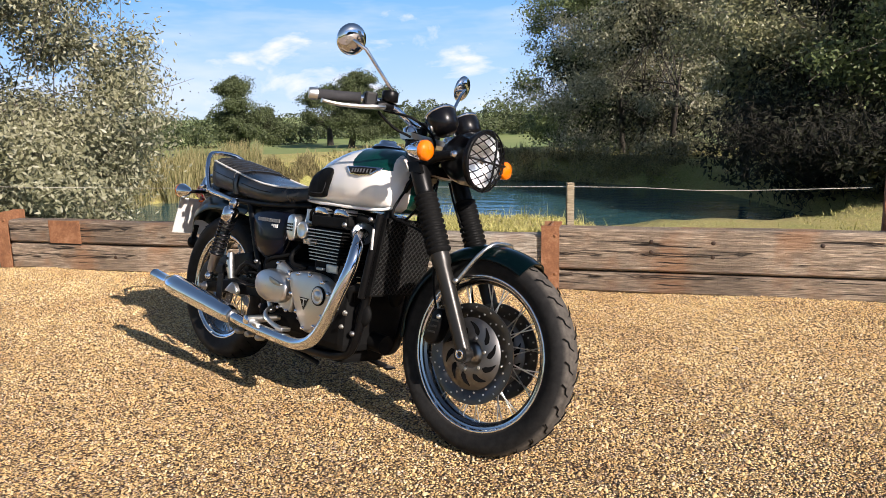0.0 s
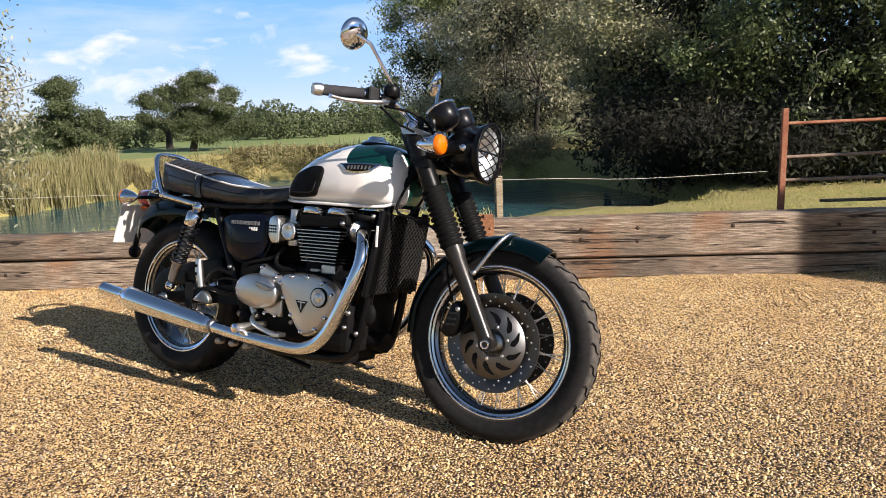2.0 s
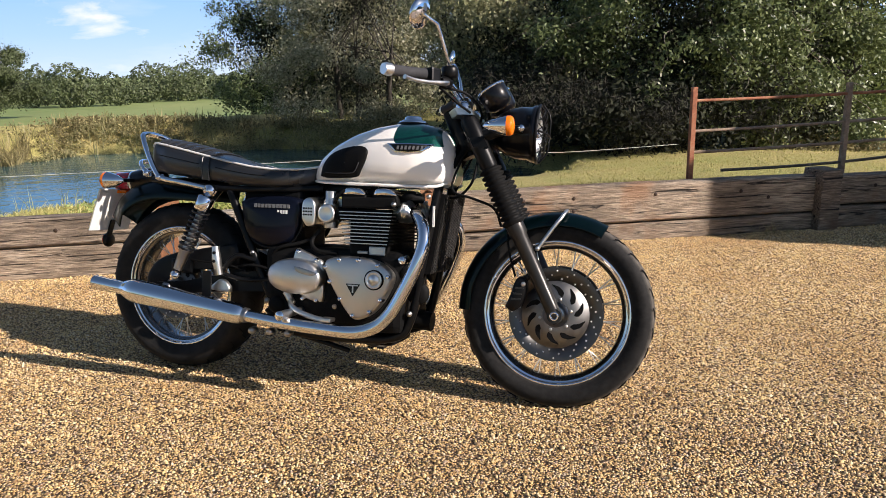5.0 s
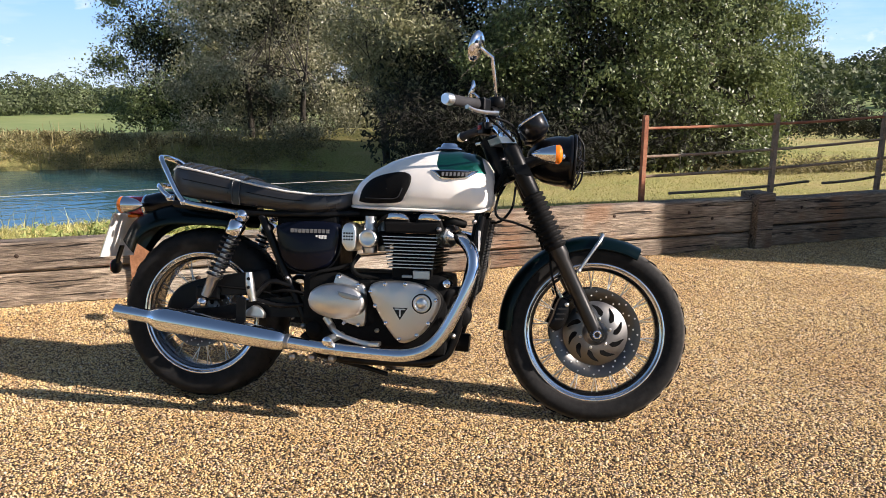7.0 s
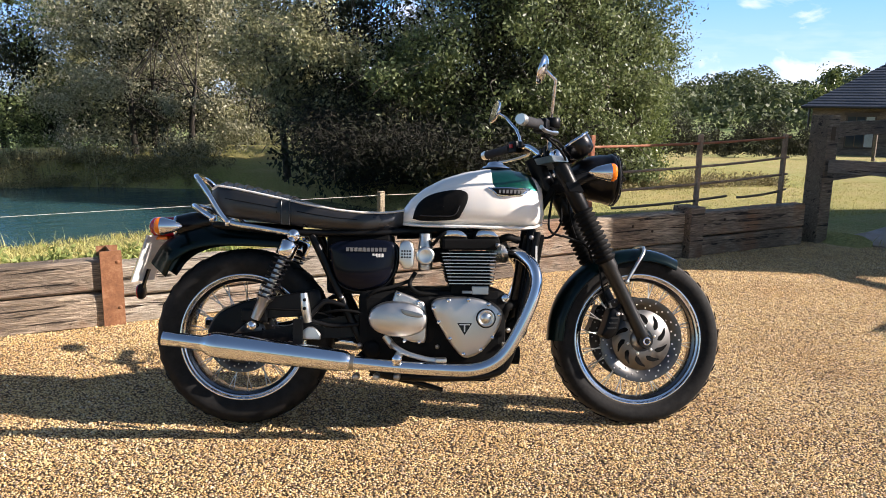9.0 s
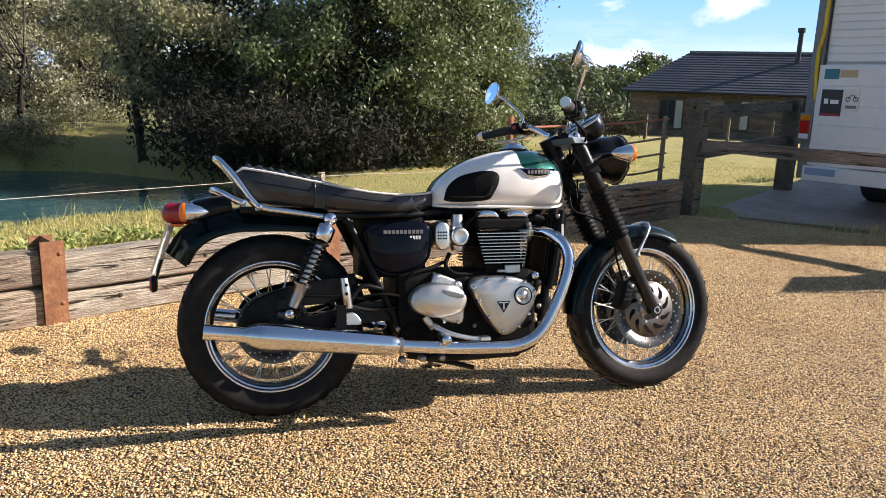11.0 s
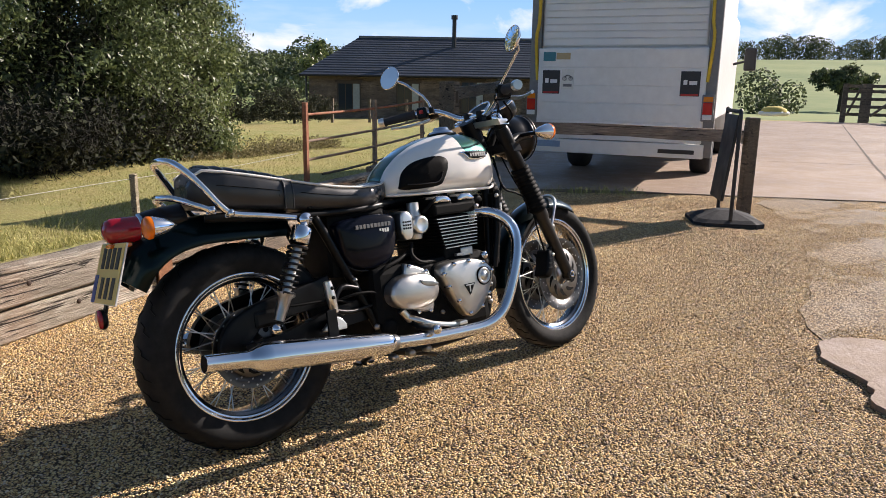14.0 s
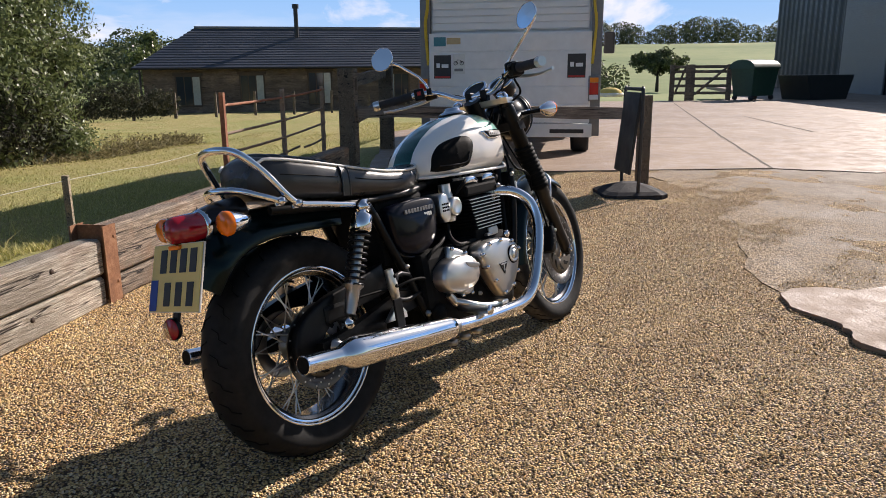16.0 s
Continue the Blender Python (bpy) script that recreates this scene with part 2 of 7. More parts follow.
REED = make_leaf("reed", (0.12, 0.12, 0.045), (0.27, 0.255, 0.11), (0.5, 0.41, 0.22), 0.6)
BLADE = make_leaf("grass_blade", (0.17, 0.18, 0.045), (0.42, 0.39, 0.12), (0.66, 0.57, 0.26), 0.7)
WEED = make_leaf("weed_leaf", (0.12, 0.16, 0.035), (0.28, 0.33, 0.09), (0.45, 0.48, 0.18), 0.6)
BARK = make_bark()
TWIG = make_bark("twig_bark", (0.07, 0.06, 0.045), (0.24, 0.21, 0.17))
SLEEPER = make_timber("weathered_sleeper", (0.085, 0.064, 0.047), (0.34, 0.262, 0.192), (0.58, 0.48, 0.37), 0.14, rust=0.6)
SILVERED = make_timber("silvered_sleeper", (0.2, 0.17, 0.13), (0.6, 0.53, 0.43), (0.84, 0.79, 0.7), rust=0.35)
POSTWOOD = make_timber("grey_post_wood", (0.07, 0.055, 0.04), (0.2, 0.165, 0.125), (0.36, 0.31, 0.24))
BLEACHED = make_timber("bleached_plank", (0.16, 0.125, 0.1), (0.33, 0.275, 0.225), (0.5, 0.43, 0.36))
PALEWOOD = make_timber("pale_wood", (0.2, 0.16, 0.1), (0.42, 0.35, 0.24), (0.56, 0.49, 0.36))
CLADDING = make_timber("barn_board", (0.1, 0.075, 0.055), (0.24, 0.18, 0.13), (0.38, 0.3, 0.23))
RUST = make_rust("rusty_steel", (0.1, 0.045, 0.022), (0.23, 0.1, 0.045), (0.36, 0.19, 0.1))
RAILRUST = make_rust("red_rust_paint", (0.12, 0.045, 0.025), (0.28, 0.1, 0.05), (0.36, 0.22, 0.13))


# ---- building tools ----
class Geo:
    """Points and faces that become one mesh."""

    def __init__(self):
        self.v, self.f, self.soft = [], [], []

    def add(self, verts, faces, soft=True):
        k = len(self.v)
        self.v += [tuple(p) for p in verts]
        self.f += [tuple(i + k for i in q) for q in faces]
        self.soft += [soft] * len(faces)
        return self

    def join(self, other, m=None):
        vs = [m @ Vector(p) for p in other.v] if m else other.v
        k = len(self.v)
        self.v += [tuple(p) for p in vs]
        self.f += [tuple(i + k for i in q) for q in other.f]
        self.soft += other.soft
        return self

    def mesh(self, name, mat):
        me = bpy.data.meshes.new(name)
        me.from_pydata(self.v, [], self.f)
        me.materials.append(mat)
        me.polygons.foreach_set("use_smooth", self.soft)
        me.update()
        return me


def part(name, geo, mat, parent=None, label="", m=None):
    ob = new(name, geo if isinstance(geo, bpy.types.Mesh) else geo.mesh(name, mat))
    if parent:
        ob.parent = parent
    if m is not None:
        ob.matrix_basis = m
    return tagged(ob, label)


def thing(name, label, category, m=None, group="", kind=""):
    """An Empty at a thing's base."""
    ob = new(name)
    ob.empty_display_size = 0.1
    if m is not None:
        ob.matrix_basis = m
    return tagged(ob, label, category, group, kind)


def box(x0, x1, y0, y1, z0, z1, bevel=0.0):
    """A box, its edges taken off by a chamfer."""
    g = Geo()
    if not bevel:
        v = [(x, y, z) for x in (x0, x1) for y in (y0, y1) for z in (z0, z1)]
        return g.add(v, [(0, 1, 3, 2), (4, 6, 7, 5), (0, 4, 5, 1), (2, 3, 7, 6), (0, 2, 6, 4), (1, 5, 7, 3)], False)
    bm = bmesh.new()
    bmesh.ops.create_cube(bm, size=1)
    for p in bm.verts:
        p.co = ((x0 + x1) / 2 + p.co.x * (x1 - x0), (y0 + y1) / 2 + p.co.y * (y1 - y0), (z0 + z1) / 2 + p.co.z * (z1 - z0))
    bmesh.ops.bevel(bm, geom=bm.edges[:], offset=bevel, segments=2, profile=0.6, affect="EDGES")
    g.add([p.co[:] for p in bm.verts], [[p.index for p in f.verts] for f in bm.faces], False)
    bm.free()
    return g


def spline(pts, n=8):
    """A smooth line through the points."""
    p = [Vector(q) for q in pts]
    if len(p) < 3:
        return p
    p = [p[0] * 2 - p[1]] + p + [p[-1] * 2 - p[-2]]
    out = []
    for a, b, c, d in zip(p, p[1:], p[2:], p[3:]):
        for i in range(n):
            t = i / n
            out.append(0.5 * (2 * b + (c - a) * t + (2 * a - 5 * b + 4 * c - d) * t * t + (3 * b - a - 3 * c + d) * t ** 3))
    return out + [p[-2]]


def tube(pts, r, seg=10, smooth=0, caps=True, flat=1.0):
    """A round bar along the points; r: one radius, or one for each point."""
    ctrl = len(pts)
    line = spline(pts, smooth) if smooth else [Vector(q) for q in pts]
    rs = [r] * len(line) if not isinstance(r, (list, tuple)) else [float(np.interp(i / max(1, len(line) - 1) * (ctrl - 1), range(ctrl), r)) for i in range(len(line))]
    g, rings = Geo(), []
    side = None
    for i, p in enumerate(line):
        way = (line[min(i + 1, len(line) - 1)] - line[max(i - 1, 0)]).normalized()
        if side is None:
            side = way.orthogonal().normalized()
        side = (side - way * side.dot(way)).normalized()
        up = way.cross(side)
        rings.append([p + (side * math.cos(a) + up * math.sin(a) * flat) * rs[i] for a in np.linspace(0, 2 * math.pi, seg, endpoint=False)])
    return skin(rings, caps)


def skin(rings, caps=True, closed=True, soft=True):
    """Faces between rings of points."""
    g, n = Geo(), len(rings[0])
    v = [p for ring in rings for p in ring]
    f = []
    for i in range(len(rings) - 1):
        for j in range(n if closed else n - 1):
            k = (j + 1) % n
            f.append((i * n + j, i * n + k, (i + 1) * n + k, (i + 1) * n + j))
    g.add(v, f, soft)
    if caps:
        g.add(rings[0], [tuple(range(n))[::-1]], False)
        g.add(rings[-1], [tuple(range(n))], False)
    return g


def turned(profile, seg=32, axis="y", at=(0, 0, 0), caps=False):
    """A turned shape: (radius, height) along an axis."""
    rings = []
    for r, h in profile:
        ring = []
        for a in np.linspace(0, 2 * math.pi, seg, endpoint=False):
            c, s = r * math.cos(a), r * math.sin(a)
            q = {"y": (c, h, s), "z": (c, s, h), "x": (h, c, s)}[axis]
            ring.append(Vector(q) + Vector(at))
        rings.append(ring)
    return skin(rings, caps)


def stick(a, b, r, r2=None, seg=10):
    return tube([a, b], [r, r if r2 is None else r2], seg)


def bulk(name, verts, faces_per, mat, parent=None, label="", smooth=False):
    """A mesh from big arrays; every faces_per points make one face."""
    me = bpy.data.meshes.new(name)
    n = len(verts)
    me.vertices.add(n)
    me.vertices.foreach_set("co", np.asarray(verts, np.float32).ravel())
    me.loops.add(n)
    me.loops.foreach_set("vertex_index", np.arange(n, dtype=np.int32))
    me.polygons.add(n // faces_per)
    me.polygons.foreach_set("loop_start", np.arange(0, n, faces_per, dtype=np.int32))
    me.polygons.foreach_set("loop_total", np.full(n // faces_per, faces_per, np.int32))
    me.materials.append(mat)
    me.update(calc_edges=True)
    ob = new(name, me)
    if parent:
        ob.parent = parent
    return tagged(ob, label)


RNG = np.random.default_rng(7)


def unit(a):
    return a / np.maximum(np.linalg.norm(a, axis=1), 1e-9)[:, None]


def leaves(centres, length, width, droop=0.3, rng=RNG, face=None, loose=0.8):
    """Leaf-shaped quads at the centres, turned at random, or with their faces about the given way."""
    n = len(centres)
    if face is None:
        d = rng.normal(size=(n, 3))
        d[:, 2] -= droop
        d = unit(d)
        w = unit(np.cross(d, rng.normal(size=(n, 3))))
    else:
        up = unit(face + rng.normal(size=(n, 3)) * loose)
        d = unit(np.cross(up, rng.normal(size=(n, 3)) + np.array([0, 0, droop])))
        w = np.cross(d, up)
    k = rng.uniform(0.6, 1.3, (n, 1))
    L, W = d * length * k / 2, w * width * k / 2
    return np.stack([centres - L, centres + W - L * 0.1, centres + L, centres - W - L * 0.1], 1).reshape(-1, 3)


def blob(at, radii, clumps, per, spread, rng=RNG, shell=0.6):
    """Leaf centres in clumps over an uneven ellipsoid, the way each leaf faces, and the clumps' centres."""
    boughs = max(6, clumps // 9)
    d = unit(rng.normal(size=(boughs, 3)))
    r = rng.uniform(shell, 1.0, boughs) ** 0.6 * (1 + 0.12 * np.sin(d[:, 0] * 5 + at[0]) * np.cos(d[:, 2] * 6 + at[1]))
    b = np.array(at) + d * r[:, None] * np.array(radii) * 0.92
    pick = rng.integers(0, boughs, clumps)
    out = rng.normal(0, 1, (clumps, 3)) * np.array([0.17, 0.17, 0.12]) * np.array(radii) * rng.uniform(0.5, 1.15, (clumps, 1))
    c = b[pick] + out
    wide = rng.uniform(0.6, 1.35, (clumps, 1)) ** 1.2
    off = rng.normal(0, 1, (clumps * per, 3)) * spread * np.repeat(wide, per, 0) * np.array([1, 1, 0.75])
    pts = np.repeat(c, per, 0) + off
    face = unit(unit(pts - np.array(at)) + 1.3 * off / (spread * 1.2) + 1.1 * np.repeat(unit(out), per, 0) + np.array([0, 0, 0.45]))
    return pts, face, c


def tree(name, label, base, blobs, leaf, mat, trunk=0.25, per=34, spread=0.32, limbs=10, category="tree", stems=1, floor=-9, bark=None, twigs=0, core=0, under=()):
    """Trunks with limbs and twigs, and a crown of leaf clumps. blobs: (dx, dy, z, rx, ry, rz, clumps)."""
    t = thing(name, label, category, pose(*base))
    rng = np.random.default_rng(abs(int(base[0] * 31 + base[1] * 17)) + 3)
    allp, alln, cents, inner = [], [], [], []
    for dx, dy, z, rx, ry, rz, n in blobs:
        p, f, c = blob((dx, dy, z), (rx, ry, rz), n, int(per * 0.8), spread, rng)
        allp.append(p), alln.append(f), cents.append(c)
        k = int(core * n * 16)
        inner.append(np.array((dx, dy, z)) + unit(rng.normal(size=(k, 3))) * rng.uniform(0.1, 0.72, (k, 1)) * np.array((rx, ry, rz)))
    p, f = np.concatenate(allp), np.concatenate(alln)
    ok = p[:, 2] > floor
    bulk("crown", leaves(p[ok], leaf[0] * 1.06, leaf[1] * 1.06, rng=rng, face=f[ok]), 4, mat, t)
    # Low brush in a near-black colour paints the shade beneath the crown.
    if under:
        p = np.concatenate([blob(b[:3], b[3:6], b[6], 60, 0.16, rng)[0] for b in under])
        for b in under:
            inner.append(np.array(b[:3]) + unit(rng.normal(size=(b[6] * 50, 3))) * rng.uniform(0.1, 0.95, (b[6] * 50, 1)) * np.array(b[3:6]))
        bulk("brushwood", leaves(p, 0.11, 0.012, rng=rng), 4, SHADE_BRUSH, t, "tangle of brush under the crown, coloured near-black as shade")["kind"] = "stuff"
    # The core's darkness comes from its leaf colour, painted as shade.
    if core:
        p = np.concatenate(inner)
        bulk("inner_foliage", leaves(p[p[:, 2] > floor + 0.1], 0.1, 0.042, rng=rng), 4, LEAF_CORE_SHADE, t, "leafy boughs inside the crown, coloured near-black as shade")["kind"] = "stuff"
    c = np.concatenate(cents)
    g = Geo()
    top = np.array([np.mean([b[0] for b in blobs]), np.mean([b[1] for b in blobs]), np.mean([b[2] for b in blobs])])
    for s in range(stems):
        off = np.array([rng.normal(0, 0.5), rng.normal(0, 0.5), 0]) * (stems > 1)
        mid = off * 1.1 + top * 0.5
        fork = off * 1.2 + top * np.array([1, 1, 0.8])
        g.join(tube([off + (0, 0, -0.4), mid * 0.5 + off * 0.5, mid, fork], [trunk * 1.25, trunk, trunk * 0.8, trunk * 0.35], 9, 4))
        for i in rng.choice(len(c), min(limbs, len(c)), False):
            a = mid + (fork - mid) * rng.uniform(0, 0.9)
            e = c[i] * 0.82 + top * 0.18
            g.join(tube([a, (a + e) / 2 + rng.normal(0, 0.15, 3), e], [trunk * 0.25, trunk * 0.14, trunk * 0.05], 5, 3))
    part("trunk", g, bark or BARK, t)
    if twigs:
        g = Geo()
        for i in rng.choice(len(c), min(twigs, len(c)), False):
            way = unit((c[i] - top)[None])[0]
            e = c[i] + way * rng.uniform(0.05, 0.3)
            a = c[i] - way * rng.uniform(0.3, 0.9) + np.array([0, 0, rng.uniform(-0.1, 0.35)])
            g.join(tube([a, (a + e) / 2 + rng.normal(0, 0.07, 3), e, e + way * 0.2 + rng.normal(0, 0.1, 3)], [0.009, 0.007, 0.005, 0.002], 4, 3))
        part("bare_twig", g, TWIG, t, "bare grey twigs among the leaves")["kind"] = "stuff"
    return t

# ---- the lie of the land ----
WALL_AT, WALL_TURN = Vector((0.6, 4.33, 0)), -16.0
WALL = Matrix.Translation(WALL_AT) @ pose(0, 0, 0, 0, 0, WALL_TURN)
POND_Z = -0.36
SHORE = [(-36, 9.6), (-29, 10.0), (-25.5, 11.6), (-23, 13.1), (-19, 13.5), (-15, 14.3), (-11.7, 14.8), (-9, 15.3), (-5.7, 16.3), (-3.2, 16.0), (1, 15.65), (5, 15.3), (11, 14.5), (19, 13.2), (23.5, 11.4)]
SHORE = [(r * math.sin(radians(a)), r * math.cos(radians(a))) for a, r in SHORE]
FAR_SIDE = len(SHORE)
for s_, v_ in ((2.9, 5.4), (2.4, 4.4), (1.6, 3.9), (0.8, 3.6), (0.2, 3.0), (-0.4, 2.5), (-1.2, 2.25), (-2.4, 2.1), (-3.4, 1.6), (-5.0, 1.5), (-6.5, 1.6)):
    p_ = WALL @ Vector((s_, v_, 0))
    SHORE.append((p_.x, p_.y))
SHORE = np.array(SHORE)


def shore_gap(x, y):
    """Distance to the shore: positive outside the pond, negative inside."""
    p = np.stack([x, y], -1)
    best = np.full(x.shape, 1e9)
    inside = np.zeros(x.shape, bool)
    for a, b in zip(SHORE, np.roll(SHORE, -1, 0)):
        ab = b - a
        t = np.clip(((p - a) @ ab) / (ab @ ab), 0, 1)
        best = np.minimum(best, np.linalg.norm(p - (a + t[..., None] * ab), axis=-1))
        cross = ((a[1] > y) != (b[1] > y)) & (x < (b[0] - a[0]) * (y - a[1]) / (b[1] - a[1] + 1e-12) + a[0])
        inside ^= cross
    return np.where(inside, -best, best)


def wave(x, y, size, seed):
    return np.sin(x / size + seed) * np.cos(y / size * 1.3 + seed * 2.1) + 0.5 * np.sin(x / size * 2.3 + y / size * 1.7 + seed)


def land_height(x, y):
    ca, sa = math.cos(radians(WALL_TURN)), math.sin(radians(WALL_TURN))
    s = (x - WALL_AT.x) * ca + (y - WALL_AT.y) * sa
    v = -(x - WALL_AT.x) * sa + (y - WALL_AT.y) * ca
    r = np.hypot(x, y)
    az = np.degrees(np.arctan2(x, y))
    crest = np.interp(s, [-60, 2.7, 4.0, 5.0], [1.0, 1.0, 0.66, 0.0])
    west_bank = np.interp(v, [0.0, 0.12, 0.85, 1.8, 2.2, 4.0], [0.31, 0.31, 0.22, 0.14, 0.05, -0.1])
    east_bank = np.interp(v, [0.0, 0.08, 0.18, 0.5, 1.5, 3.5, 5.0, 8.0], [0.3, 0.27, 0.05, 0.0, -0.03, -0.06, -0.18, -0.22])
    bank = west_bank + (east_bank - west_bank) * np.clip((s + 0.1) / 0.5, 0, 1)
    low_bank = np.interp(v, [0.0, 0.12, 0.5, 1.2, 2.0], [0.28, 0.26, 0.02, -0.12, -0.25])
    bank = bank + (low_bank - bank) * np.clip((-2.5 - s) / 0.9, 0, 1)
    bank = np.where(bank > 0, bank * crest, bank)
    west = np.interp(r, [5, 13, 17, 24, 40, 60, 80, 200, 600, 3000], [0, -0.1, 0.2, -0.3, -1.7, -2.9, -3.3, -3.3, -4.0, -8.0])
    east = np.interp(r, [5, 14, 36, 70, 120, 230, 500, 3000], [0, -0.2, -0.75, -1.0, 1.2, 8.5, 9.0, 0.0])
    far = west + (east - west) * np.clip((az - 30) / 35, 0, 1)
    near = np.clip((r - 7.0) / 3.5, 0, 1)
    z = bank * (1 - near) + far * near + 0.025 * wave(x, y, 0.9, 1) * np.clip(v * 2 - 0.5, 0, 1)
    gap = shore_gap(x, y) + 0.1 * wave(x, y, 1.1, 4)
    z = np.minimum(z, POND_Z + 1.1 * gap + 0.02)
    z = np.where(gap < 0.5, np.maximum(z, POND_Z - 0.8), z)
    ditch = np.exp(-(((x - 10.6) / 2.6) ** 2 + ((y - 6.95 + 0.34 * (x - 10.6)) / 0.4) ** 2))
    z = z - 0.6 * ditch
    front = ((v < 0.06) & (s < 4.45)) | ((y < 2.7) & (x < 20)) | ((y < -9.5 - 0.4 * (x - 20)) & (x >= 20) & (x < 52))
    return np.where(front & (r < 75), np.minimum(z, -0.08), z)


def at(az, r, dz=0.0):
    x, y = r * math.sin(radians(az)), r * math.cos(radians(az))
    return (x, y, float(land_height(np.array([x]), np.array([y]))[0]) + dz)


def lines(lo, hi, fine, k):
    """Grid lines from lo to hi that lie closer near zero."""
    out, x = [0.0], 0.0
    while x < hi:
        x += fine + abs(x) * k
        out.append(x)
    x = 0.0
    while x > lo:
        x -= fine + abs(x) * k
        out.append(x)
    return np.array(sorted(out))


def make_ground():
    S = lines(-2800, 2800, 0.22, 0.045)
    V = np.sort(np.concatenate([lines(-2800, 2800, 0.2, 0.045) + 0.08, [0.03, 0.05, 0.10, 0.12]]))
    s, v = np.meshgrid(S, V)
    ca, sa = math.cos(radians(WALL_TURN)), math.sin(radians(WALL_TURN))
    x, y = WALL_AT.x + s * ca - v * sa, WALL_AT.y + s * sa + v * ca
    z = land_height(x, y)
    n, m = s.shape
    idx = np.arange(n * m).reshape(n, m)
    faces = np.stack([idx[:-1, :-1], idx[:-1, 1:], idx[1:, 1:], idx[1:, :-1]], -1).reshape(-1, 4)
    me = bpy.data.meshes.new("ground")
    me.from_pydata(np.stack([x, y, z], -1).reshape(-1, 3).tolist(), [], faces.tolist())
    me.materials.append(LAND), me.materials.append(FIELD)
    cx, cy = x.ravel()[faces].mean(1), y.ravel()[faces].mean(1)
    r, az = np.hypot(cx, cy), np.degrees(np.arctan2(cx, cy))
    far = ((az < 45) & (r > 22) & ~((r > 30) & (r < 34))) | ((az >= 45) & (r > 44))
    me.polygons.foreach_set("material_index", far.astype(np.int32))
    me.polygons.foreach_set("use_smooth", np.ones(len(faces), bool))
    me.update()
    tagged(new("ground", me), "rough dry grass banks, lawn and far green fields", "ground", kind="structure")


make_ground()

wg = Geo()
wg.add([(-9, 4.9, POND_Z), (5.2, 4.9, POND_Z), (5.2, 17.4, POND_Z), (-9, 17.4, POND_Z)], [(0, 1, 2, 3)], False)
tagged(part("water", wg, WATER), "still blue-green pond water with dark reflections", "pond", kind="structure")


def sheet(name, outline, z, mat, label, category, step=0.0, wob=0.0, thick=0.06):
    """A flat slab with an uneven edge."""
    pts = []
    for a, b in zip(outline, outline[1:] + outline[:1]):
        a, b = Vector((*a, 0)), Vector((*b, 0))
        n = max(1, int((b - a).length / step)) if step and (b - a).length < 9 else 1
        for i in range(n):
            p = a.lerp(b, i / n)
            k = wob if 0 < i else 0
            pts.append((p.x + k * noise.noise(p * 3.1), p.y + k * noise.noise(p * 3.1 + Vector((7, 3, 1)))))
    g = Geo()
    top, low = [(x, y, z) for x, y in pts], [(x, y, z - thick) for x, y in pts]
    n = len(pts)
    g.add(top, [tuple(range(n))], False)
    g.add(top + low, [(i, i + n, (i + 1) % n + n, (i + 1) % n) for i in range(n)], False)
    return tagged(part(name, g, mat), label, category, kind="structure")


def make_yard():
    """The gravel, a gently uneven sheet up to the sleeper wall."""
    S, V = np.arange(-11, 6.01, 0.12), np.arange(-13, 0.05, 0.12)
    V = np.append(V, 0.05)
    s, v = np.meshgrid(S, V)
    ca, sa = math.cos(radians(WALL_TURN)), math.sin(radians(WALL_TURN))
    x, y = WALL_AT.x + s * ca - v * sa, WALL_AT.y + s * sa + v * ca
    x = np.minimum(x, 4.86 + 0.06 * np.sin(y * 3.0) + 0.03 * np.sin(y * 11))
    y = np.where(s > 4.35, np.minimum(y, 3.05 + 0.06 * np.sin(x * 4)), y)
    z = 0.006 * wave(x, y, 0.35, 2) + 0.004 * wave(x, y, 0.11, 5)
    n, m = s.shape
    idx = np.arange(n * m).reshape(n, m)
    faces = np.stack([idx[:-1, :-1], idx[:-1, 1:], idx[1:, 1:], idx[1:, :-1]], -1).reshape(-1, 4)
    g = Geo().add(np.stack([x, y, z], -1).reshape(-1, 3).tolist(), faces.tolist())
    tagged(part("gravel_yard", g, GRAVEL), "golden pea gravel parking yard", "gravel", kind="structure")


make_yard()


